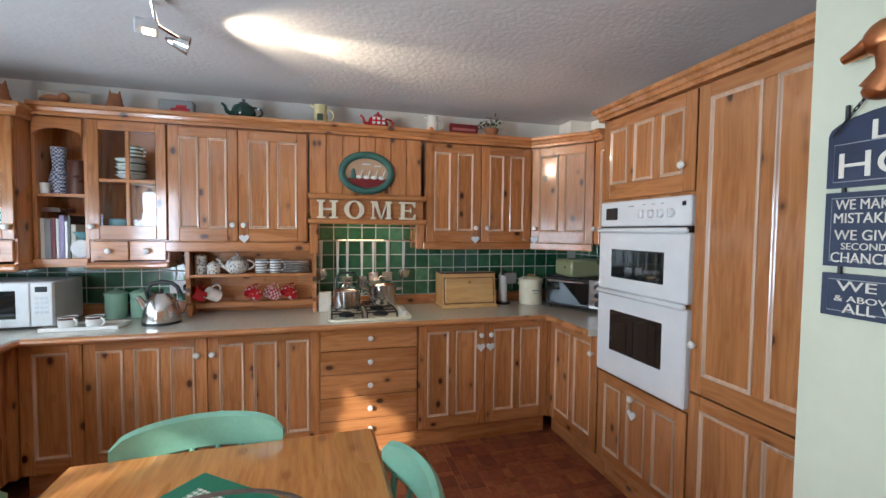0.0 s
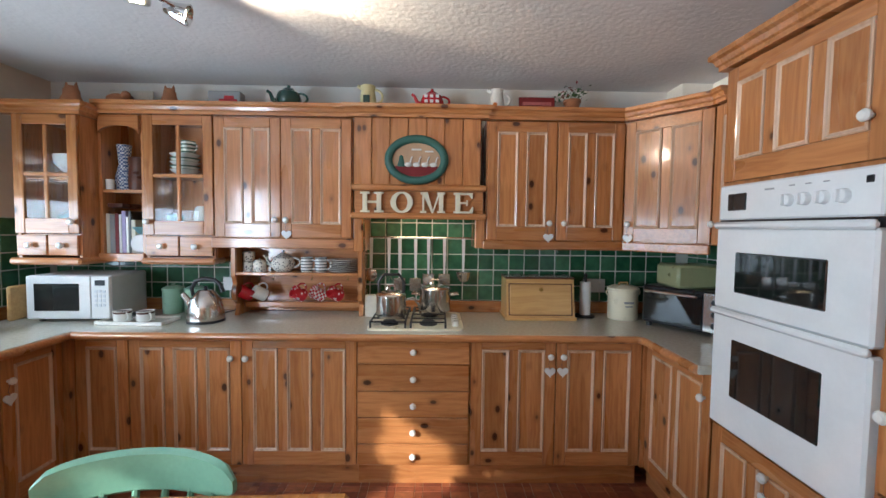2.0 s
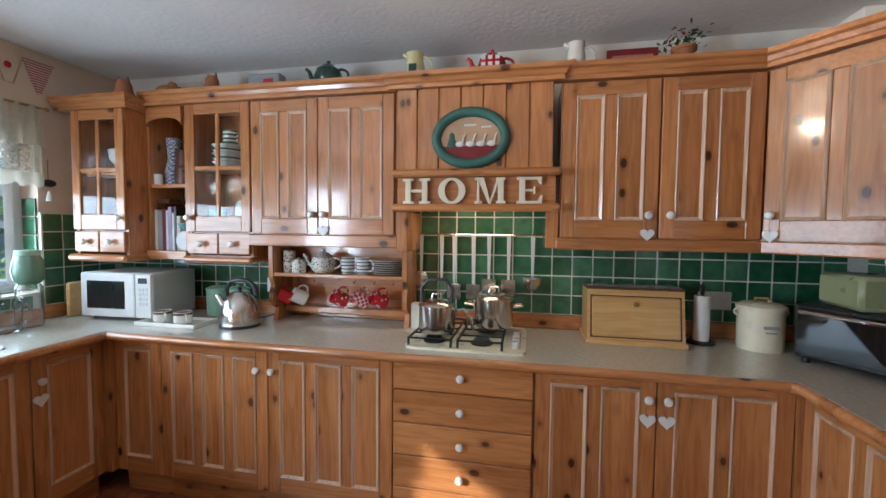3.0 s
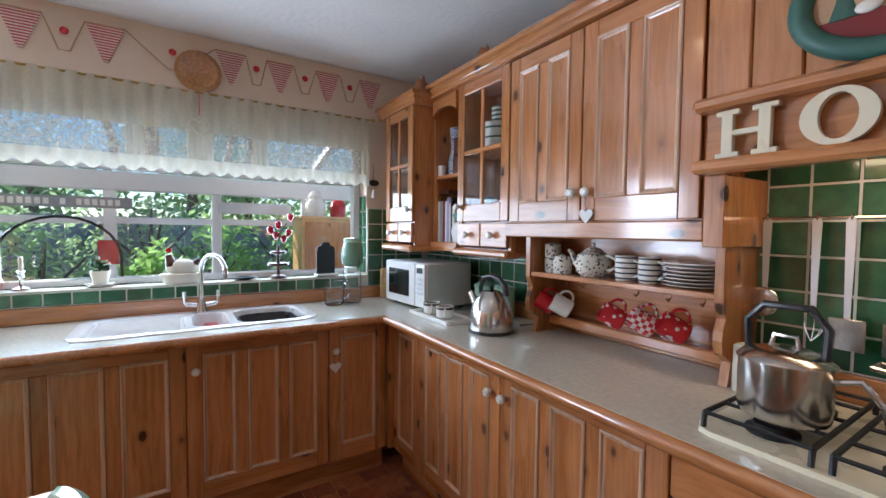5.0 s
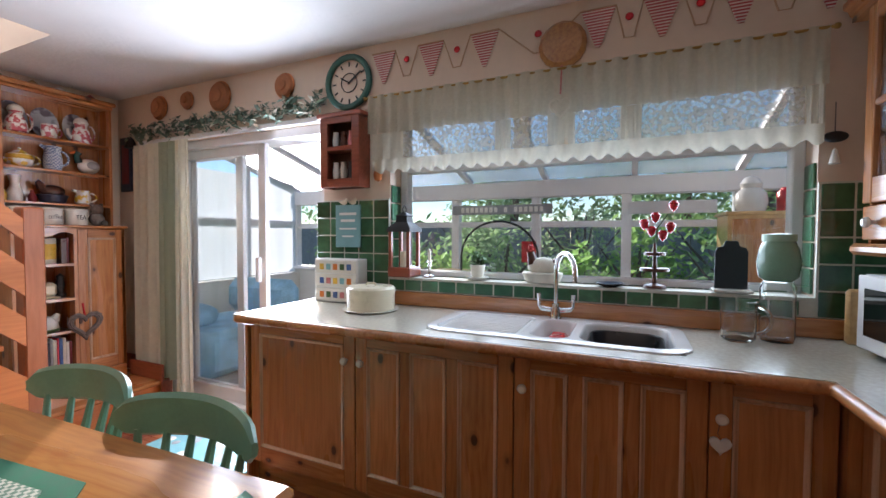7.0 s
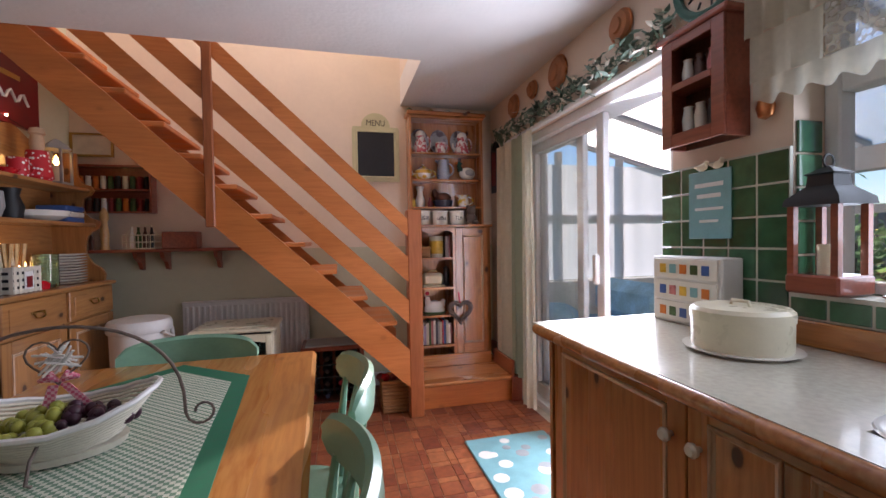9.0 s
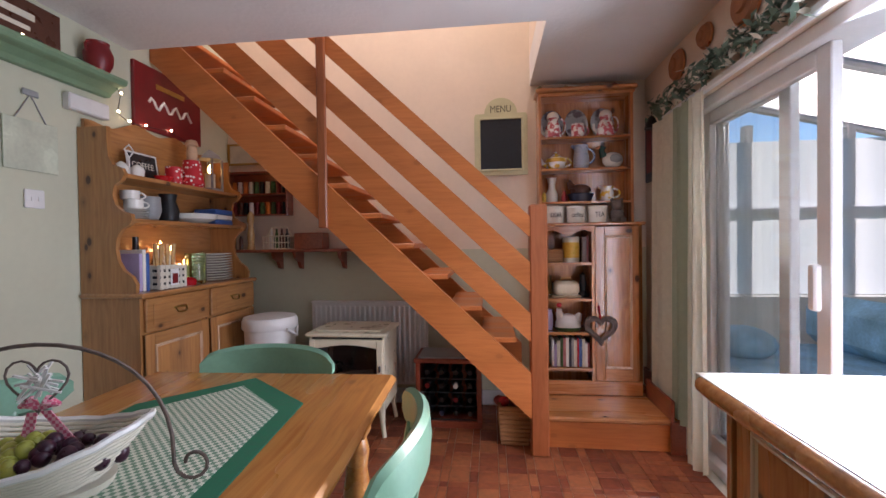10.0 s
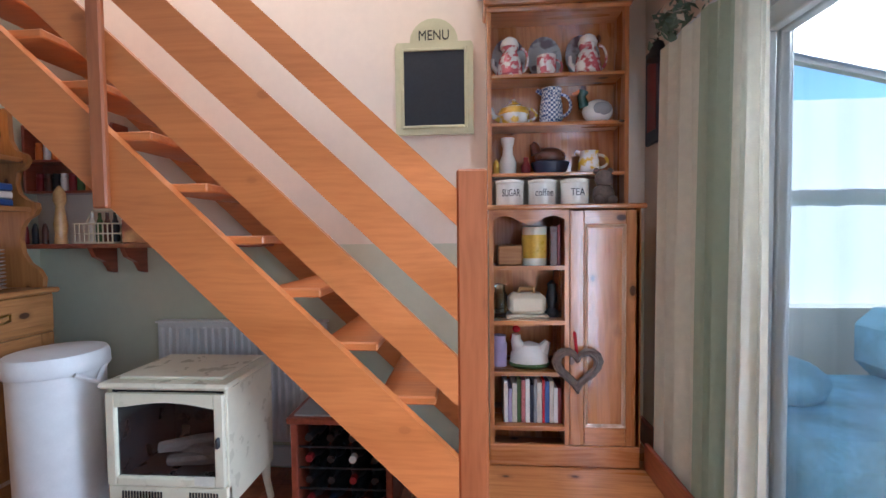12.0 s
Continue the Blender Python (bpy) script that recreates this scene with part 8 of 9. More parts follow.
for i in range(4):
    for j in range(4):
        x, z = -0.913 + 0.094 * i, 0.095 + 0.09 * j
        b = part("bottle", make(lathe, [(0.036, 0), (0.037, 0.14), (0.014, 0.19), (0.014, 0.225), (0, 0.225)], (0, 0, 0), 12), black, wr, "", pose(x, 2.645, z, -90, 0, 0))
        part("capsule", make(lathe, [(0.016, 0.2), (0.016, 0.229), (0, 0.23)], (0, 0, 0), 10), (black, dark_red, navy, china)[(i * 3 + j * 2) % 4 if rnd.random() > 0.5 else 0], b, "", pose(x, 2.645, z, -90, 0, 0))
    part("rack_bar", make(tube, [(-0.96, 2.86, 0.05 + 0.09 * i), (-0.585, 2.86, 0.05 + 0.09 * i)], 0.005, 6), iron, wr, "", W)

bk = thing("wicker_basket", (-1.19, 3.0, 0), "square wicker basket at the foot of the stairs", "basket")
bm = bmesh.new()
for j in range(9):
    z = 0.014 + 0.026 * j
    h = 0.075 + 0.0015 * j
    tube(bm, [(sx * h, sy * h, z) for sx, sy in ((-1, -1), (0, -1.03), (1, -1), (1.03, 0), (1, 1), (0, 1.03), (-1, 1), (-1.03, 0))], 0.014, 6, True)
part("weave", bm, wicker, bk)
part("base", boxes((-0.075, 0.075, -0.075, 0.075, 0.0, 0.02)), wicker, bk)
for k in range(5):
    lone("red_packet", make(ball, (-1.22 + 0.03 * k, 2.98 + 0.02 * (k % 2), 0.235), 0.035, 1, 1, 0.8), (red, dark_red, copper)[k % 3], "red wrapped packet in the basket", "packet", "packets in the basket")

# wall shelf on brackets and spice rack
wsf = thing("wall_shelf", (0.42, YS + 0.09, 1.19), "red-brown wall shelf on scrolled brackets", "shelf")
part("board", boxes((-0.32, 1.012, YS + 0.003, YS + 0.18, 1.165, 1.188), c=0.004), red_wood, wsf, "", W, False)
for x in (0.05, 0.40, 0.57):
    part("bracket", make(slab, [(YS + 0.003, 1.165), (YS + 0.15, 1.165), (YS + 0.13, 1.12), (YS + 0.07, 1.09), (YS + 0.04, 1.04), (YS + 0.003, 1.03)], x, x + 0.025, 0), red_wood, wsf, "", W, False)
turned("pepper_mill", (0.775, YS + 0.11, 1.188), [(0.03, 0), (0.024, 0.04), (0.03, 0.1), (0.018, 0.19), (0.028, 0.22), (0.026, 0.26), (0.01, 0.29), (0, 0.3)], pale_wood, "tall pale wooden pepper mill", "pepper mill")
wb = thing("wire_basket", (0.55, YS + 0.1, 1.188), "cream wire basket with bottles", "basket")
bm = bmesh.new()
for z in (0.005, 0.05, 0.1):
    tube(bm, [(-0.1, -0.06, z), (0.1, -0.06, z), (0.1, 0.06, z), (-0.1, 0.06, z)], 0.004, 5, True)
for k in range(9):
    tube(bm, [(-0.1 + 0.025 * k, 0.06, 0), (-0.1 + 0.025 * k, 0.06, 0.1)], 0.003, 4)
tube(bm, [(-0.1, 0, 0.1), (-0.06, 0, 0.17), (0.06, 0, 0.17), (0.1, 0, 0.1)], 0.004, 5)
part("wires", bm, cream_enamel, wb)
for k in range(4):
    turned("bottle", (0.487 + 0.042 * k, YS + 0.1, 1.195), [(0.018, 0), (0.018, 0.09), (0.008, 0.12), (0.008, 0.15), (0, 0.15)], (black, brown, leaf, china)[k], "small bottle in the wire basket", "bottle", 12, "bottles in the wire basket")
lone("wooden_box", boxes((0.18, 0.405, YS + 0.03, YS + 0.16, 1.188, 1.31), c=0.006), red_wood, "dark wooden box on the wall shelf", "box")
for k in range(3):
    turned("bottle", (0.85 + 0.055 * k, YS + 0.12, 1.188), [(0.014, 0), (0.014, 0.07), (0.008, 0.1), (0, 0.11)], (brown, iron, dark_red)[k], "small dark bottle on the wall shelf", "bottle", 12, "bottles on the wall shelf")
sr = thing("spice_rack", (0.73, YS + 0.06, 1.46), "two-tier red-brown spice rack on the wall", "rack")
part("back", boxes((0.495, 0.965, YS + 0.003, YS + 0.012, 1.45, 1.80)), red_wood, sr, "", W)
for z in (1.46, 1.62, 1.79):
    part("shelf", boxes((0.495, 0.965, YS + 0.012, YS + 0.10, z - 0.012, z)), red_wood, sr, "", W)
for x in (0.48, 0.965):
    part("side", boxes((x, x + 0.015, YS + 0.003, YS + 0.105, 1.45, 1.80), c=0.003), red_wood, sr, "", W, False)
rnd = random.Random(12)
for z in (1.46, 1.62):
    for k in range(10):
        m_ = rnd.choice([brown, china, dark_red, iron, orange, leaf, paper])
        turned("spice_jar", (0.525 + 0.0455 * k, YS + 0.055, z), [(0.018, 0), (0.018, 0.07), (0.014, 0.075), (0.016, 0.078), (0.016, 0.095), (0, 0.095)], m_, "small spice jar with lid", "jar", 12, "spice jars")
pf = lone("small_picture", boxes((0.745, 1.005, YS + 0.003, YS + 0.02, 1.86, 2.02), c=0.004), paper, "small framed picture above the spice rack", "picture")
part("frame", boxes((-0.135, 0.135, 0.008, 0.016, -0.005, 0.012), (-0.135, 0.135, 0.008, 0.016, 0.15, 0.165), (-0.135, -0.118, 0.008, 0.016, 0.012, 0.15), (0.118, 0.135, 0.008, 0.016, 0.012, 0.15)), brass, pf)

# chalkboard with an arched top
mb = thing("menu_board", (-1.145, YS + 0.01, 1.715), "cream framed menu chalkboard with an arched top", "chalkboard")
MM = pose(-1.145, YS + 0.002, 1.715, 90, 0, 180)
out = [(-0.195, 0), (0.195, 0), (0.195, 0.435), (0.185, 0.455), (0.13, 0.455)] + arc(0, 0.455, 0.12, 0, 180, 12, 0.115) + [(-0.13, 0.455), (-0.185, 0.455), (-0.195, 0.435)]
part("backboard", make(slab, out, 0, 0.014), sage_cream, mb, "cream painted board", MM, False)
part("slate_panel", boxes((-0.15, 0.15, 0.045, 0.41, 0.014, 0.017)), slate, mb, "black slate panel", MM)
part("inner_frame", boxes((-0.165, -0.15, 0.03, 0.425, 0.014, 0.022), (0.15, 0.165, 0.03, 0.425, 0.014, 0.022), (-0.15, 0.15, 0.03, 0.045, 0.014, 0.022), (-0.15, 0.15, 0.41, 0.425, 0.014, 0.022), c=0.003), sage_cream, mb, "", MM, False)
words("MENU", 0.07, 0.001, MM @ pose(0, 0.485, 0.0145), mb, iron, "lettering", 0.15)

# ---- things in the corner hutch ----
def blotched(name, a, b, scale, cut=0.5):
    """Hand-painted glaze: patches of two colours with soft edges."""
    m, nt, bs = nodes(name)
    raw, vec, rn = coords(nt, (1, 1, 1))
    n = tex(nt, "Noise", vec, scale, 2)
    link(nt, ramp(nt, n.outputs[0], [(cut - 0.05, a), (cut + 0.05, b)]), bs.inputs["Base Color"])
    bs.inputs["Roughness"].default_value, bs.inputs["Coat Weight"].default_value = 0.2, 0.4
    return m


pink_white = blotched("pink_painted_china", (0.8, 0.76, 0.72), (0.55, 0.12, 0.14), 32)
yellow_white = blotched("yellow_painted_china", (0.8, 0.78, 0.74), (0.75, 0.5, 0.06), 26, 0.52)
plate_grey = blotched("grey_painted_china", (0.42, 0.44, 0.46), (0.14, 0.12, 0.14), 14, 0.55)


for x in (-1.51, -1.87):
    t = thing("novelty_teapot", (x, 2.545, 1.945), "pink and white pottery teapot on the top shelf", "teapot", "pink teapots")
    part("body", make(lathe, [(0.05, 0), (0.062, 0.012), (0.06, 0.05), (0.048, 0.095), (0.034, 0.12), (0.04, 0.14), (0.036, 0.165), (0.02, 0.18), (0, 0.184)], (0, 0, 0), 20), pink_white, t)
    part("bonnet", make(lathe, [(0.043, 0.142), (0.045, 0.152), (0.036, 0.176), (0.018, 0.19), (0, 0.193)], (0, 0, 0), 18), china, t, "white glazed bonnet")
    part("handle", make(tube, loop_handle(-0.052, 0, 0.085, 0.034, 0.055, (-1, 0)), 0.006, 6), pink_white, t)
    part("spout", make(tube, [(0.05, 0, 0.03), (0.078, 0, 0.06), (0.08, 0, 0.095)], [0.014, 0.011, 0.009], 8), china, t)
mug((-1.68, 2.55, 1.945), pink_white, "pink and white painted mug on the top shelf", (-1, 0), 0.095, 0.045, None, "mug", "pink teapots")
for x in (-1.51, -1.68, -1.86):
    bm = make(lathe, [(0.11, 0), (0.113, 0.007), (0.07, 0.002), (0, 0.002)], (0, 0, 0), 28, 0.72, 1)
    bm.transform(pose(x, HB + 0.035, 2.055, 80, 0, 180))
    lone("oval_plate", bm, plate_grey, "grey oval plate propped behind the teapots", "plate", "oval plates")
teapot((-1.53, 2.53, 1.725), yellow_white, "white teapot with yellow flowers", 0.85, 1)
part("yellow_band", make(lathe, [(0.07, 0.05), (0.0745, 0.06), (0.068, 0.08)], (0, 0, 0), 20), yellow, bpy.data.objects["teapot.003"], "yellow painted flowers")
jug((-1.705, 2.53, 1.725), blue_check, "blue and white lattice jug", 0.17, 0.055, -1)
gs = thing("goose_jug", (-1.90, 2.53, 1.725), "white pottery goose with green neck and orange beak", "ornament")
part("body", make(ball, (-0.02, 0, 0.06), 0.06, 1.2, 0.8, 0.95), china, gs)
part("neck", make(tube, [(0.04, 0, 0.08), (0.055, 0, 0.13), (0.045, 0, 0.155)], [0.028, 0.02, 0.026], 10), dark_green, gs)
part("beak", make(tube, [(0.06, 0.0, 0.155), (0.095, 0, 0.145)], [0.014, 0.006], 8), orange, gs)
part("wing", make(ball, (-0.03, 0.035, 0.065), 0.035, 1.3, 0.5, 0.9), grey, gs)
ch = thing("chef_figure", (-1.50, 2.53, 1.495), "white pottery cook figure", "ornament")
ch2 = make(lathe, [(0.04, 0), (0.042, 0.06), (0.026, 0.1), (0.024, 0.13), (0.03, 0.15), (0.034, 0.175), (0, 0.18)], (0, 0, 0), 16)
part("figure", ch2, china, ch)
turned("small_bottle", (-1.445, 2.53, 1.495), [(0.015, 0), (0.017, 0.05), (0.009, 0.07), (0, 0.08)], yellow, "small yellow pot on the shelf", "bottle")
turned("small_bottle", (-1.585, 2.54, 1.495), [(0.02, 0), (0.024, 0.04), (0.01, 0.065), (0.012, 0.08), (0, 0.085)], dark_red, "small dark red bottle", "bottle")
hb2 = thing("hen_dish", (-1.70, 2.53, 1.495), "brown pottery hen on an oval dish", "ornament")
part("dish", make(lathe, [(0.06, 0), (0.08, 0.055), (0.075, 0.06), (0, 0.055)], (0, 0, 0), 20, 1.15, 0.75), navy, hb2)
part("hen", make(ball, (0, 0, 0.085), 0.055, 1.35, 0.75, 0.8), brown, hb2)
part("neck_and_tail", make(tube, [(0.06, 0, 0.1), (0.075, 0, 0.14), (0.085, 0, 0.15)], [0.03, 0.02, 0.015], 8), brown, hb2)
jug((-1.88, 2.53, 1.495), yellow_white, "cream jug with a yellow pattern", 0.105, 0.05, -1)
for x, tx in ((-1.50, "SUGAR"), (-1.645, "coffee"), (-1.79, "TEA")):
    t = thing("storage_jar", (x, 2.63, LT), "cream storage jar lettered %s" % tx.lower(), "jar", "lettered storage jars")
    part("body", make(lathe, [(0.06, 0), (0.062, 0.006), (0.062, 0.1), (0.065, 0.103), (0.065, 0.112), (0.055, 0.118), (0, 0.118)], (0, 0, 0), 26), china, t)
    words(tx, 0.045, 0.001, t.matrix_basis @ pose(0, 0.0625, 0.055, 90, 0, 180), t, black, "lettering", 0.078 if tx != "TEA" else 0.06)
bear = make(ball, (-1.92, 2.62, LT + 0.05), 0.05, 1, 0.9, 1)
ball(bear, (-1.92, 2.625, LT + 0.12), 0.04)
for dx in (-0.03, 0.03):
    ball(bear, (-1.92 + dx, 2.62, LT + 0.155), 0.014)
    ball(bear, (-1.92 + dx, 2.66, LT + 0.02), 0.022)
lone("soft_toy", bear, twig, "small brown soft toy sitting on the counter", "toy")
lone("small_basket", boxes((-1.55, -1.44, 2.6, 2.7, 1.075, 1.165), c=0.008), wicker, "small wicker box on the upper shelf", "basket")
tn = turned("biscuit_tin", (-1.61, 2.63, 1.075), [(0.055, 0), (0.056, 0.17), (0.05, 0.175), (0, 0.175)], paper, "cream tin with a yellow printed design", "tin")
part("printed_band", make(lathe, [(0.0565, 0.03), (0.057, 0.035), (0.057, 0.13), (0.0565, 0.135)], (0, 0, 0), 24), yellow, tn)
book_row(-1.715, 2.56, 1.075, 2, [dark_red, brown], 0.13, 0.16, 0.19, group="books in the hutch")
bd = thing("butter_dish", (-1.575, 2.62, 0.834), "cream butter dish with a wooden knob", "butter dish")
part("cover", boxes((-0.085, 0.085, -0.05, 0.05, 0.012, 0.11), c=0.022), cream_enamel, bd)
part("plate", boxes((-0.095, 0.095, -0.058, 0.058, 0, 0.014), c=0.005), cream_enamel, bd)
part("knob", make(tube, [(-0.035, 0, 0.108), (-0.03, 0, 0.128), (0.03, 0, 0.128), (0.035, 0, 0.108)], 0.01, 8), pale_wood, bd)
turned("storm_lantern", (-1.69, 2.62, 0.834), [(0.03, 0), (0.032, 0.02), (0.018, 0.04), (0.026, 0.09), (0.018, 0.13), (0.022, 0.15), (0, 0.17)], iron, "small dark lantern on the shelf", "lantern")
turned("glass_jar", (-1.455, 2.62, 0.834), [(0.03, 0), (0.032, 0.1), (0.022, 0.12), (0.026, 0.15), (0, 0.15)], green_glass, "small glass jar with lid", "jar")
hn = thing("china_hen", (-1.585, 2.63, 0.607), "white china hen with a red comb", "ornament")
part("body", make(lathe, [(0.07, 0), (0.085, 0.02), (0.08, 0.06), (0.05, 0.1), (0, 0.115)], (0, 0, 0), 22, 1.05, 0.7), china, hn)
part("nest_base", make(lathe, [(0.082, 0), (0.09, 0.012), (0.086, 0.02)], (0, 0, 0), 22, 1.05, 0.72), leaf, hn, "green painted base")
part("head", make(tube, [(0.045, 0, 0.08), (0.06, 0, 0.12), (0.058, 0, 0.145)], [0.035, 0.024, 0.02], 10), china, hn)
part("tail", make(tube, [(-0.06, 0, 0.07), (-0.085, 0, 0.115)], [0.035, 0.015], 8), china, hn)
part("comb", make(ball, (0.058, 0, 0.17), 0.018, 1, 0.4, 0.9), red, hn, "red comb")
part("wattle", make(ball, (0.08, 0, 0.13), 0.01, 0.6, 0.5, 1.4), red, hn)
turned("glass_jar", (-1.45, 2.63, 0.607), [(0.032, 0), (0.034, 0.1), (0.028, 0.12), (0.03, 0.14), (0, 0.14)], lilac, "small lilac jar beside the hen", "jar")
book_row(-1.72, 2.56, 0.365, 14, [dark_red, china, paper, blue, red, paper, grey, navy, china, pink, leaf, paper, lilac, white_plastic], 0.13, 0.15, 0.2, group="books in the hutch", wmin=0.012, wmax=0.024)
ht = thing("twig_heart", (-1.76, LF + 0.02, 0.54), "grey twig heart hanging on a red ribbon", "ornament")
bm = bmesh.new()
for s in (0.0056, 0.0049, 0.0062):
    pts = [(s * 16 * math.sin(t) ** 3, rnd.uniform(0.0, 0.012), s * (13 * math.cos(t) - 5 * math.cos(2 * t) - 2 * math.cos(3 * t) - math.cos(4 * t))) for t in [2 * math.pi * k / 24 for k in range(24)]]
    tube(bm, pts, 0.011, 6, True)
part("twigs", bm, twig, ht, "", pose(-1.775, LF + 0.012, 0.64))
part("ribbon", make(tube, [(-1.775, LF + 0.012, 0.69), (-1.765, LF + 0.006, 0.79)], 0.006, 6), red, ht, "", W)
for x, mt in ((-1.42, leaf), (-1.60, brass), (-1.75, china), (-1.93, dark_red)):
    lone("small_ornament", make(lathe, [(0.03, 0), (0.035, 0.012), (0.02, 0.03), (0, 0.045)], (x, 2.55, HT), 14), mt, "tiny ornament on top of the hutch", "ornament", "ornaments on the hutch")
wp = lone("wall_picture", boxes((XW + 0.002, XW + 0.02, 2.50, 2.64, 1.62, 2.05), c=0.004), navy, "narrow dark framed picture on the side wall", "picture")
part("painted_panel", boxes((0.008, 0.0105, -0.045, 0.045, 0.06, 0.37)), dark_red, wp, "red and gold painted panel")
bl = thing("hand_bell", (XW + 0.05, 2.70, 1.95), "dark metal hand bell hanging by the hutch", "bell")
part("bell", make(lathe, [(0.045, 0), (0.035, 0.03), (0.022, 0.07), (0, 0.085)], (0, 0, 0), 16), iron, bl)
part("bracket", make(tube, [(0, 0, 0.08), (0, 0, 0.12), (-0.045, 0, 0.13)], 0.005, 6), iron, bl)

# ---- things on the dresser and the green shelf ----
top = DZ
for k in range(11):
    turned("dinner_plate", (0.84, 2.93, top + 0.017 * k), [(0.07, 0), (0.125, 0.012), (0.128, 0.015), (0.07, 0.005), (0, 0.005)], china, "white plate with a dark rim in a tall stack", "plate", 26, "stack of dinner plates")
turned("glass_vase", (0.80, 3.14, top), [(0.055, 0), (0.06, 0.02), (0.06, 0.19), (0.055, 0.19), (0.055, 0.02), (0, 0.02)], green_glass, "green glass vase on the dresser", "vase")
bo = thing("woven_caddy", (0.76, 3.44, top), "cream open-weave caddy of wooden spoons with a red tag", "caddy")
# solid black block puts the shade behind the weave's holes into colour
part("lining", boxes((-0.05, 0.05, -0.09, 0.09, 0.002, 0.13)), black, bo, "black block standing in for the shade inside", None, False)
for k in range(4):
    z = 0.004 + 0.0355 * k
    part("band", boxes((-0.056, 0.056, -0.096, 0.096, z, z + 0.021), c=0.002), paper, bo, "cream woven band", None, False)
for k in range(6):
    y = -0.0955 + 0.0345 * k
    part("upright", boxes((-0.058, -0.0562, y, y + 0.018, 0.002, 0.134), c=0.0005), paper, bo, "", None, False)
for k in range(3):
    x = -0.055 + 0.046 * k
    part("upright", boxes((x, x + 0.018, 0.0962, 0.098, 0.002, 0.134), c=0.0005), paper, bo, "", None, False)
part("tag", boxes((-0.063, -0.0585, -0.03, 0.03, 0.02, 0.11), c=0.001), white_plastic, bo, "white tag", None, False)
part("tag_print", boxes((-0.0645, -0.0632, -0.02, 0.02, 0.03, 0.085)), dark_red, bo, "red print", None, False)
for k in range(5):
    part("wooden_spoon", make(tube, [(0.01 * (k % 2), -0.055 + 0.026 * k, 0.1), (0.015 * (k % 3) - 0.01, -0.06 + 0.03 * k, 0.25)], [0.007, 0.012], 6), pale_wood, bo)
wbt = thing("wine_bottle", (0.88, 3.50, top), "dark wine bottle on the dresser", "bottle")
part("bottle", make(lathe, [(0.036, 0), (0.037, 0.18), (0.015, 0.23), (0.015, 0.29), (0, 0.29)], (0, 0, 0), 18), black, wbt)
part("label", make(lathe, [(0.0375, 0.05), (0.038, 0.055), (0.038, 0.13), (0.0375, 0.135)], (0, 0, 0), 18), paper, wbt)
book_y = 3.63
for k in range(3):
    lone("book", boxes((0.74, 0.9, book_y - 0.02, book_y, top, top + 0.2 + 0.02 * (k % 2)), c=0.002), (lilac, china, blue)[k], "upright book at the end of the dresser", "book", "books on the dresser", "", False)
    book_y -= 0.022
for y, x, h in ((3.33, 0.90, 0.22), (3.27, 0.93, 0.24), (3.22, 0.90, 0.21), (3.30, 0.86, 0.18), (3.05, 0.95, 0.12)):
    t = thing("candle", (x, y, top), "white pillar candle with a warm flame", "candle", "lit candles")
    part("wax", make(lathe, [(0.02, 0), (0.021, h), (0, h - 0.004)], (0, 0, 0), 14), cream_enamel, t)
    part("flame", make(lathe, [(0.003, 0), (0.007, 0.012), (0.004, 0.024), (0, 0.034)], (0, 0, h), 10), candle_glow, t, "warm flame")
lone("red_pot", make(lathe, [(0.045, 0), (0.05, 0.03), (0.03, 0.045), (0, 0.05)], (0.77, 3.25, top), 16), red, "small red lidded pot", "pot")
s1z, s2z = 1.365, 1.595
for k in range(4):
    turned("saucer", (0.84, 3.57, s1z + 0.013 * k), [(0.05, 0), (0.085, 0.012), (0.05, 0.005), (0, 0.005)], china, "white saucer in a stack", "plate", 22, "stack of saucers")
for k in range(2):
    mug((0.83 + 0.02 * k, 3.56, s1z + 0.055 + 0.05 * k), china, "white cup on the saucers", (-0.5, -0.8), 0.05, 0.045, None, "cup", "dresser cups")
turned("casserole_dish", (0.86, 3.07, s1z), [(0.07, 0), (0.13, 0.03), (0.14, 0.06), (0.135, 0.062), (0.06, 0.012), (0, 0.012)], china, "wide white serving dish", "dish")
for k in range(3):
    lone("blue_tin", boxes((0.79, 0.95, 2.76, 2.95, s1z + 0.036 * k, s1z + 0.034 + 0.036 * k), c=0.006), (blue, china, blue)[k], "blue and white tin in a pile", "tin", "pile of tins")
turned("glass_bowl", (0.88, 3.40, s1z), [(0.04, 0), (0.06, 0.06), (0.055, 0.14), (0.05, 0.14), (0.05, 0.06), (0, 0.01)], grey, "grey glass jar on the middle shelf", "jar")
turned("dark_jug", (0.88, 3.26, s1z), [(0.05, 0), (0.06, 0.07), (0.04, 0.13), (0.05, 0.17), (0, 0.17)], iron, "dark pottery jug on the middle shelf", "jug")
cpic = thing("coffee_sign", (0.90, 3.38, s2z), "small black sign lettered COFFEE in a pale frame", "sign")
CMX = pose(0.93, 3.38, s2z, 82, 0, -90)
part("board", boxes((-0.1, 0.1, 0, 0.16, 0, 0.01), c=0.003), black, cpic, "", CMX, False)
part("frame", make(tube, [(-0.1, 0.0, 0.008), (0.1, 0.0, 0.008), (0.1, 0.16, 0.008), (-0.1, 0.16, 0.008)], 0.008, 6, True), white_plastic, cpic, "", CMX)
words("COFFEE", 0.05, 0.001, CMX @ pose(0, 0.09, 0.0105), cpic, paper, "lettering", 0.15)
mug((0.83, 3.27, s2z), red_spot, "red mug with white spots", (-0.6, -0.6), 0.1, 0.045, None, "mug", "red spotted ware")
jr = thing("red_spotted_jug", (0.84, 3.10, s2z), "tall red jug with white spots and a cloth figure in it", "jug")
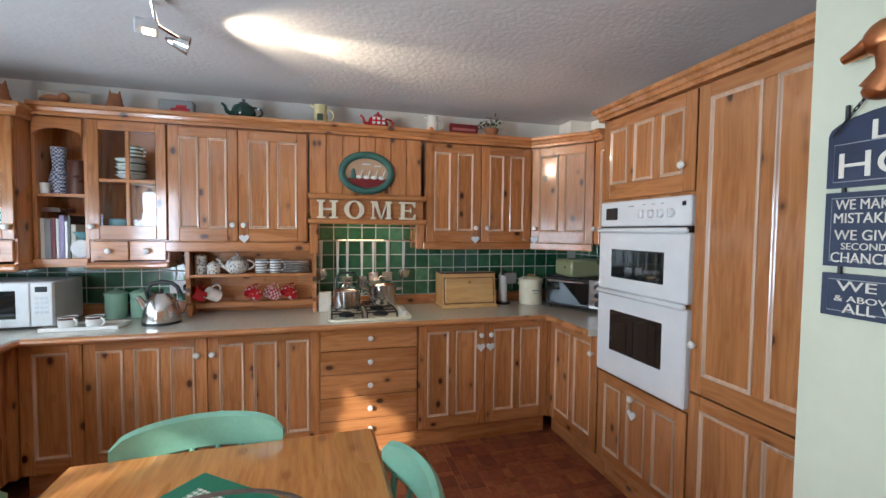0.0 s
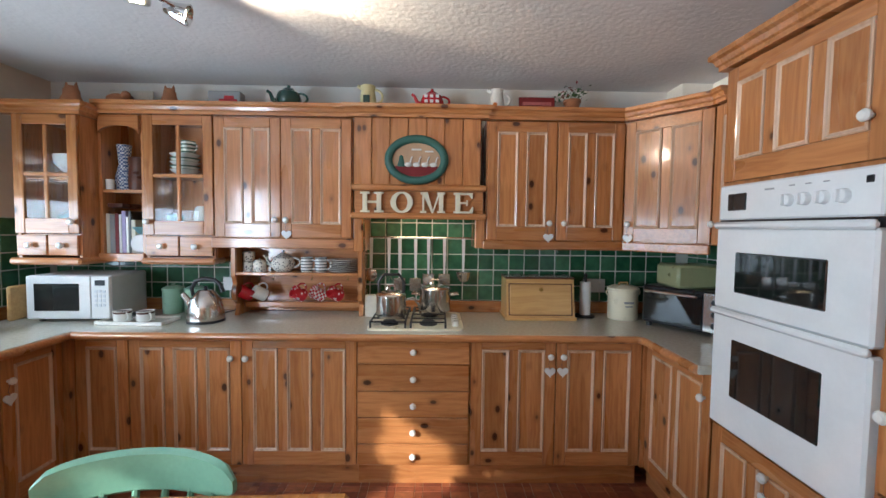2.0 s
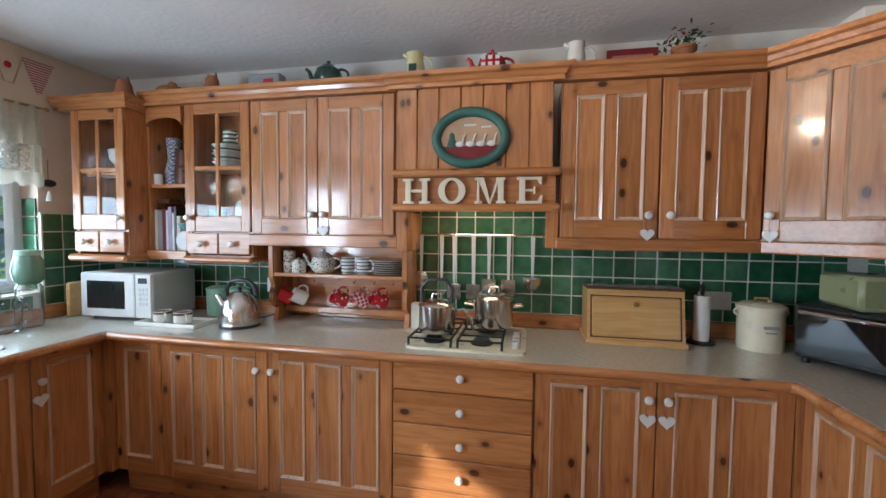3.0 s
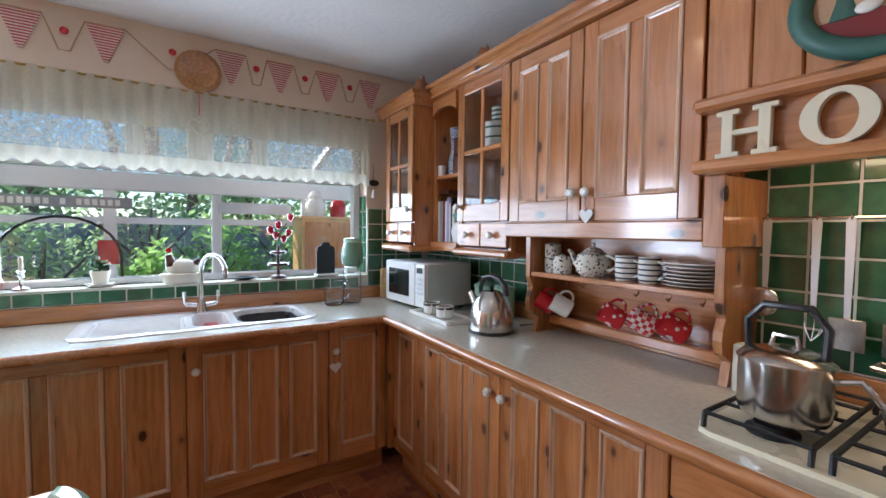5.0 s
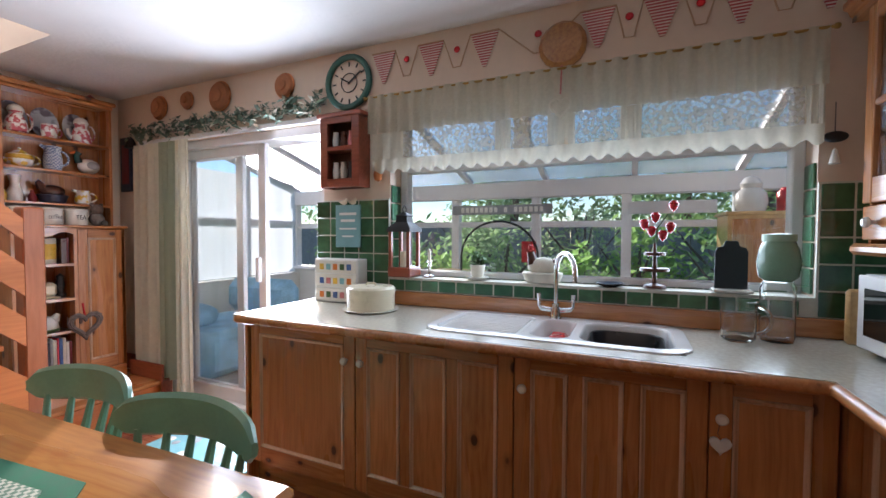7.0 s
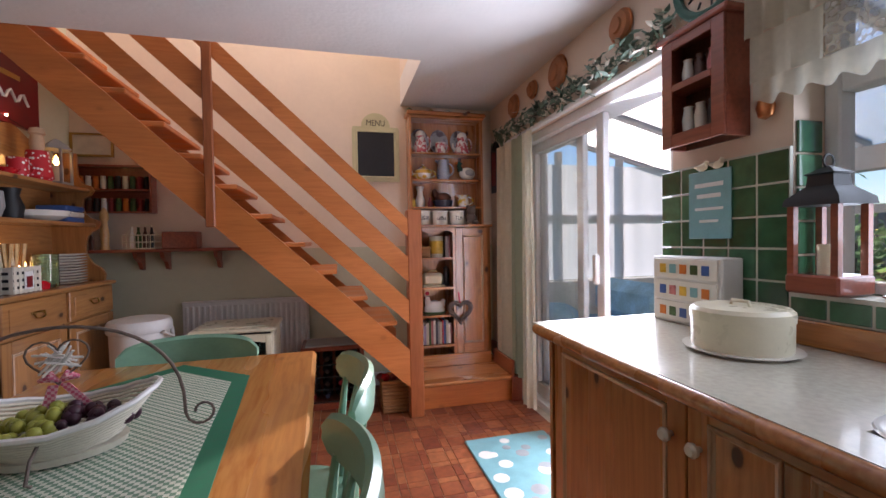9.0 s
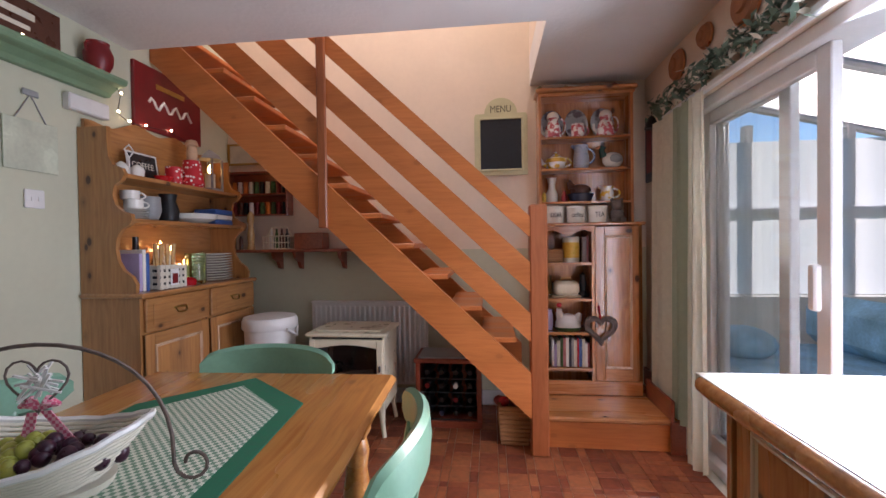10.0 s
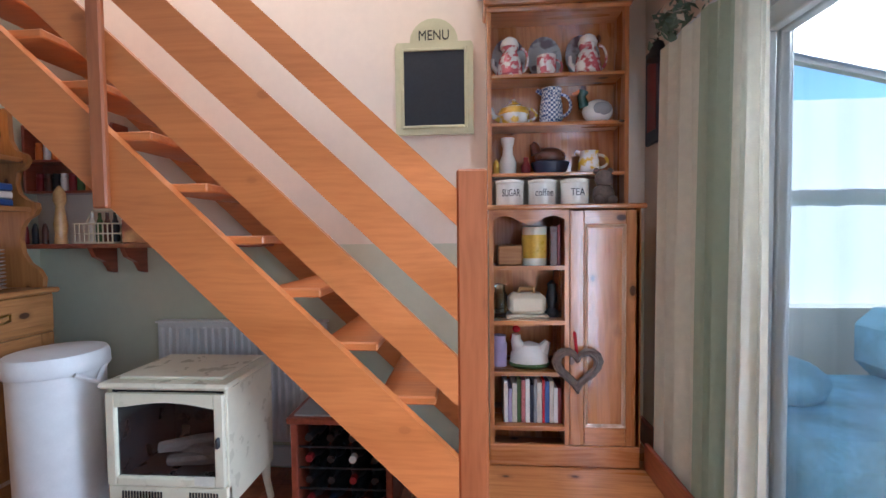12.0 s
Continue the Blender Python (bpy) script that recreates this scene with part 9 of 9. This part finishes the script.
part("body", make(lathe, [(0.055, 0), (0.07, 0.02), (0.055, 0.12), (0.05, 0.17), (0, 0.165)], (0, 0, 0), 20), red_spot, jr)
part("straw_top", make(lathe, [(0.03, 0.165), (0.035, 0.22), (0.028, 0.26), (0.04, 0.27), (0.03, 0.3), (0, 0.31)], (0, 0, 0), 14), skin, jr, "straw-coloured cloth top")
turned("red_bowl", (0.82, 3.36, s2z), [(0.03, 0), (0.05, 0.03), (0.045, 0.03), (0, 0.008)], red, "small red bowl on the dresser", "bowl")
ln2 = thing("white_lantern", (0.86, 2.90, s2z), "grey metal lantern with a lit candle", "lantern")
part("base", boxes((-0.06, 0.06, -0.06, 0.06, 0, 0.02), c=0.004), grey, ln2, "", None, False)
for sx in (-1, 1):
    for sy in (-1, 1):
        part("post", boxes((sx * 0.052 - 0.006, sx * 0.052 + 0.006, sy * 0.052 - 0.006, sy * 0.052 + 0.006, 0.02, 0.22)), grey, ln2)
part("roof", make(lathe, [(0.09, 0.22), (0.06, 0.25), (0.02, 0.28), (0, 0.29)], (0, 0, 0), 4), grey, ln2)
part("candle", make(lathe, [(0.032, 0.02), (0.032, 0.12), (0, 0.12)], (0, 0, 0), 14), cream_enamel, ln2)
part("flame", make(lathe, [(0.005, 0.12), (0.016, 0.145), (0.008, 0.175), (0, 0.19)], (0, 0, 0), 10), candle_glow, ln2)
cst = thing("cruet_stand", (0.85, 3.56, s2z), "white wire stand with small white pots", "stand")
for dy in (-0.05, 0.05):
    part("pot", make(lathe, [(0.03, 0), (0.036, 0.04), (0.03, 0.055), (0.01, 0.07), (0, 0.075)], (0, dy, 0), 16), china, cst)
part("wire", make(tube, [(0, 0, 0), (0, 0, 0.1), (0, -0.03, 0.14), (0, 0, 0.17), (0, 0.03, 0.14), (0, 0, 0.1)], 0.004, 6), white_plastic, cst)

gsf = thing("green_shelf", (0.93, 4.1, 2.03), "sage green moulded wall shelf", "shelf")
bm = bmesh.new()
slab(bm, [(XE - 0.002, 2.03), (0.985, 2.03), (0.97, 2.05), (0.93, 2.075), (0.895, 2.08), (0.885, 2.085), (0.875, 2.10), (0.875, 2.115), (XE - 0.002, 2.115)], 3.53, 4.85, 1)
part("moulded_board", bm, shelf_green, gsf, "", W, False)
vs = thing("red_vase", (0.945, 3.63, 2.115), "round dark red glazed vase on the green shelf", "vase")
part("body", make(lathe, [(0.035, 0), (0.06, 0.05), (0.065, 0.1), (0.045, 0.15), (0.05, 0.16), (0.042, 0.16), (0, 0.14)], (0, 0, 0), 22), dark_red, vs)
for s in (-1, 1):
    part("lug_handle", make(tube, loop_handle(0, s * 0.05, 0.12, 0.02, 0.025, (0, s)), 0.006, 6), dark_red, vs)
ps = lone("tin_picture", boxes((0.99, 1.0, 3.78, 4.25, 2.116, 2.33), c=0.002), brown, "old printed tin picture leaning on the shelf", "picture")
part("lettering_bars", boxes((-0.0065, -0.005, -0.12, 0.14, 0.13, 0.16), (-0.0065, -0.005, -0.1, 0.08, 0.08, 0.1)), paper, ps)
rs = lone("red_sign", boxes((0.995, XE - 0.002, 2.80, 3.36, 1.93, 2.32), c=0.003), dark_red, "old red enamel advertising sign on the wall", "sign")
part("script_shape", make(tube, [(-0.014, 0.18 - 0.02 * k, 0.17 + 0.03 * math.sin(k * 1.3)) for k in range(19)], 0.009, 6), china, rs, "white flowing script shape")
part("lettering_bars", boxes((-0.0145, -0.0125, -0.12, 0.12, 0.27, 0.30)), brass, rs)
gl = thing("glass_plaque", (XE - 0.01, 3.9, 1.56), "frosted glass plaque hanging on a wire bow", "plaque")
part("plate", boxes((XE - 0.012, XE - 0.006, 3.79, 4.02, 1.57, 1.80), c=0.002), plain("frosted_plaque", (0.6, 0.64, 0.5), 0.25, 0, 0.15, 8), gl, "", W, False)
part("wire", make(tube, [(XE - 0.008, 3.97, 1.80), (XE - 0.008, 3.905, 1.92), (XE - 0.008, 3.84, 1.80)], 0.003, 5), grey, gl, "", W)
part("bow", boxes((XE - 0.014, XE - 0.004, 3.87, 3.94, 1.91, 1.94), c=0.01), grey, gl, "", W)
vb = thing("wall_vent_box", (XE - 0.02, 3.65, 1.9), "white plastic wall box under the shelf", "vent")
part("case", boxes((XE - 0.045, XE - 0.002, 3.54, 3.76, 1.905, 1.985), c=0.006), white_plastic, vb, "", W, False)
sw = thing("light_switch", (XE - 0.006, 3.895, 1.40), "white double light switch plate", "light switch")
part("plate", boxes((XE - 0.011, XE - 0.002, 3.855, 3.94, 1.402, 1.488), c=0.003), white_plastic, sw, "", W, False)
for y in (3.88, 3.91):
    part("rocker", boxes((XE - 0.015, XE - 0.010, y - 0.004, y + 0.006, 1.435, 1.455), c=0.001), white_plastic, sw, "", W)
fl = thing("fairy_lights", (0.9, 3.9, 2.116), "string of warm fairy lights along the shelf", "fairy lights")
pts = [(0.91 + 0.02 * math.sin(k * 1.7), 4.8 - 0.06 * k, 2.125 + 0.008 * math.sin(k * 2.3)) for k in range(21)] + [(0.93, 3.52, 2.05), (0.97, 3.50, 1.96), (0.98, 3.42, 1.93), (0.985, 3.3, 1.94), (0.985, 3.1, 1.96), (0.985, 2.9, 1.92)]
part("wire", make(tube, pts, 0.002, 5), iron, fl, "", W)
for k in list(range(1, 21, 3)) + [21, 22, 23, 24, 25]:
    part("bulb", make(ball, (pts[k][0] - 0.006, pts[k][1], pts[k][2] + 0.006), 0.007, 1, 1, 1, 8), fairy_glow, fl, "tiny warm bulb", W)
cfl = thing("candle_lights", (0.95, 3.2, top), "string of warm lights at the back of the dresser", "fairy lights")
for k in range(6):
    part("bulb", make(ball, (0.98, 3.05 + 0.1 * k, 1.10 + 0.05 * (k % 3)), 0.009, 1, 1, 1, 8), fairy_glow, cfl, "tiny warm bulb", W)
part("wire", make(tube, [(0.99, 3.0 + 0.1 * k, 1.09 + 0.05 * (k % 3)) for k in range(7)], 0.002, 5), iron, cfl, "", W)

# fruit basket with wire arch on the table
fbk = thing("fruit_basket", (-0.225, 4.91, TZ + 0.006), "white wicker fruit basket under a wire arch", "basket", "", 12)


def boat(r, z, k, n=30):
    """A point of a basket hoop that rises towards both ends."""
    a = 2 * math.pi * k / n
    return (1.3 * r * math.cos(a), 0.92 * r * math.sin(a), z * (1 + 0.55 * math.cos(a) ** 2) + 0.0025 * (k % 2))


for j in range(9):
    part("hoop", make(tube, [boat(0.085 + 0.0062 * j, 0.02 + 0.0068 * j, k + j) for k in range(30)], 0.0042, 6, True), paper, fbk)
part("woven_rim", make(tube, [boat(0.142, 0.082, k) for k in range(30)], 0.0065, 6, True), white_plastic, fbk, "plaited white rim")
part("base", make(lathe, [(0.09, 0.004), (0.095, 0.02), (0, 0.022)], (0, 0, 0), 22, 1.3, 0.92), paper, fbk)
rnd = random.Random(7)
for k in range(64):
    a, q = rnd.uniform(0, 6.28), 0.105 * rnd.random() ** 0.5
    x, y = 1.3 * q * math.cos(a), 0.9 * q * math.sin(a)
    g = x > -0.01
    part("grape", make(ball, (x, y, 0.045 + 0.05 * (1 - q / 0.12) + rnd.uniform(0, 0.014)), rnd.uniform(0.012, 0.0155), 1, 1, rnd.uniform(1.0, 1.2), 10), grape_green if g else grape_red, fbk, "green grape" if g else "dark grape")
SCROLL = [(0.035 * math.cos(radians(a)) * (1 - a / 620), 0.035 * math.sin(radians(a)) * (1 - a / 620)) for a in range(0, 361, 30)]
for sd in (-1, 1):
    foot = [(sd * (0.235 + 0.035 - u), 0.0, 0.04 - v) for u, v in SCROLL]
    part("scroll_foot", make(tube, foot, 0.0035, 6), twig, fbk, "bronze wire scroll")
part("wire_arch", make(tube, [(0.235 * math.cos(radians(a)), 0.0, 0.04 + 0.235 * math.sin(radians(a)) ** 0.8) for a in range(0, 181, 9)], 0.0038, 6), twig, fbk, "bronze wire arch")
for sd in (-1, 1):
    part("wire_leg", make(tube, [(0.0, sd * 0.1, 0.07), (0.0, sd * 0.15, 0.05), (0.0, sd * 0.17, 0.015), (0.0, sd * 0.15, 0.003)], 0.0035, 6), twig, fbk)
HRT = [(16 * math.sin(t) ** 3, 13 * math.cos(t) - 5 * math.cos(2 * t) - 2 * math.cos(3 * t) - math.cos(4 * t)) for t in [2 * math.pi * k / 28 for k in range(28)]]
part("wire_heart", make(tube, [(0.0034 * u, 0, 0.205 + 0.0034 * v) for u, v in HRT], 0.0022, 6, True), twig, fbk, "thin wire heart")
for k in range(16):
    a, b = rnd.uniform(-1.2, 1.2), rnd.uniform(-0.4, 0.4)
    d = Vector((math.cos(a), b, math.sin(a))) * 0.03
    c = Vector((rnd.uniform(-0.014, 0.014), rnd.uniform(-0.01, 0.01), 0.205 + rnd.uniform(-0.012, 0.012)))
    part("twig", make(tube, [c - d, c + d], 0.0028, 5), white_plastic, fbk, "white painted twig")
rib = pattern("pink_gingham", (0.75, 0.45, 0.5), (0.62, 0.1, 0.2), "checks", 160, 0)
for sd, e in ((-1, 0.075), (1, 0.03)):
    bm = make(slab, [(sd * 0.008 - 0.009, 0.15), (sd * 0.008 + 0.009, 0.15), (sd * e + 0.011, 0.06), (sd * e - 0.011, 0.06)], 0.004 * sd - 0.003, 0.004 * sd - 0.001, 1)
    part("ribbon", bm, rib, fbk, "pink checked ribbon tail", None, False)
part("bow", make(tube, [(-0.035, -0.004, 0.162), (-0.015, -0.004, 0.168), (0, -0.004, 0.155), (0.015, -0.004, 0.168), (0.035, -0.004, 0.16)], [0.004, 0.012, 0.005, 0.012, 0.004], 8), rib, fbk, "pink checked bow")

# ---- floor blocks: a square with slim blocks round it, each proud of the joint ----
PITCH, BIG, SLIM, J = 0.152, 0.104, 0.044, 0.002
big_mesh = mesh_of("block", make(box, 0, BIG, 0, BIG, -0.006, 0.0, 0.0015), floor_mat)
lay_mesh = mesh_of("block_lay", make(box, 0, BIG, 0, SLIM, -0.006, 0.0, 0.0015), floor_mat)
end_mesh = mesh_of("block_end", make(box, 0, SLIM, 0, BIG, -0.006, 0.0, 0.0015), floor_mat)
dot_mesh = mesh_of("block_dot", make(box, 0, SLIM, 0, SLIM, -0.006, 0.0, 0.0015), floor_mat)
rest, count = bmesh.new(), 0
for i in range(28):
    for j in range(33):
        x, y = -2.15 + PITCH * i, 2.47 + PITCH * j
        cell = ((big_mesh, x, y, BIG, BIG), (lay_mesh, x, y + BIG + J, BIG, SLIM), (end_mesh, x + BIG + J, y, SLIM, BIG), (dot_mesh, x + BIG + J, y + BIG + J, SLIM, SLIM))
        near = -2.0 < x < -0.3 and 3.2 < y < 4.3
        for me, u, v, w, d in cell:
            if u + w > 2.05 or v + d > YN:
                continue
            if near and count < 300:
                ob = new("block", me)
                ob.location = (u, v, 0)
                ob.parent = floor
                count += 1
            else:
                box(rest, u, u + w, v, v + d, -0.006, 0.0, 0.0015)
fr = part("blocks", rest, floor_mat, floor, "", W, False)
tagged(fr, "terracotta coloured floor blocks", "", "", "stuff")
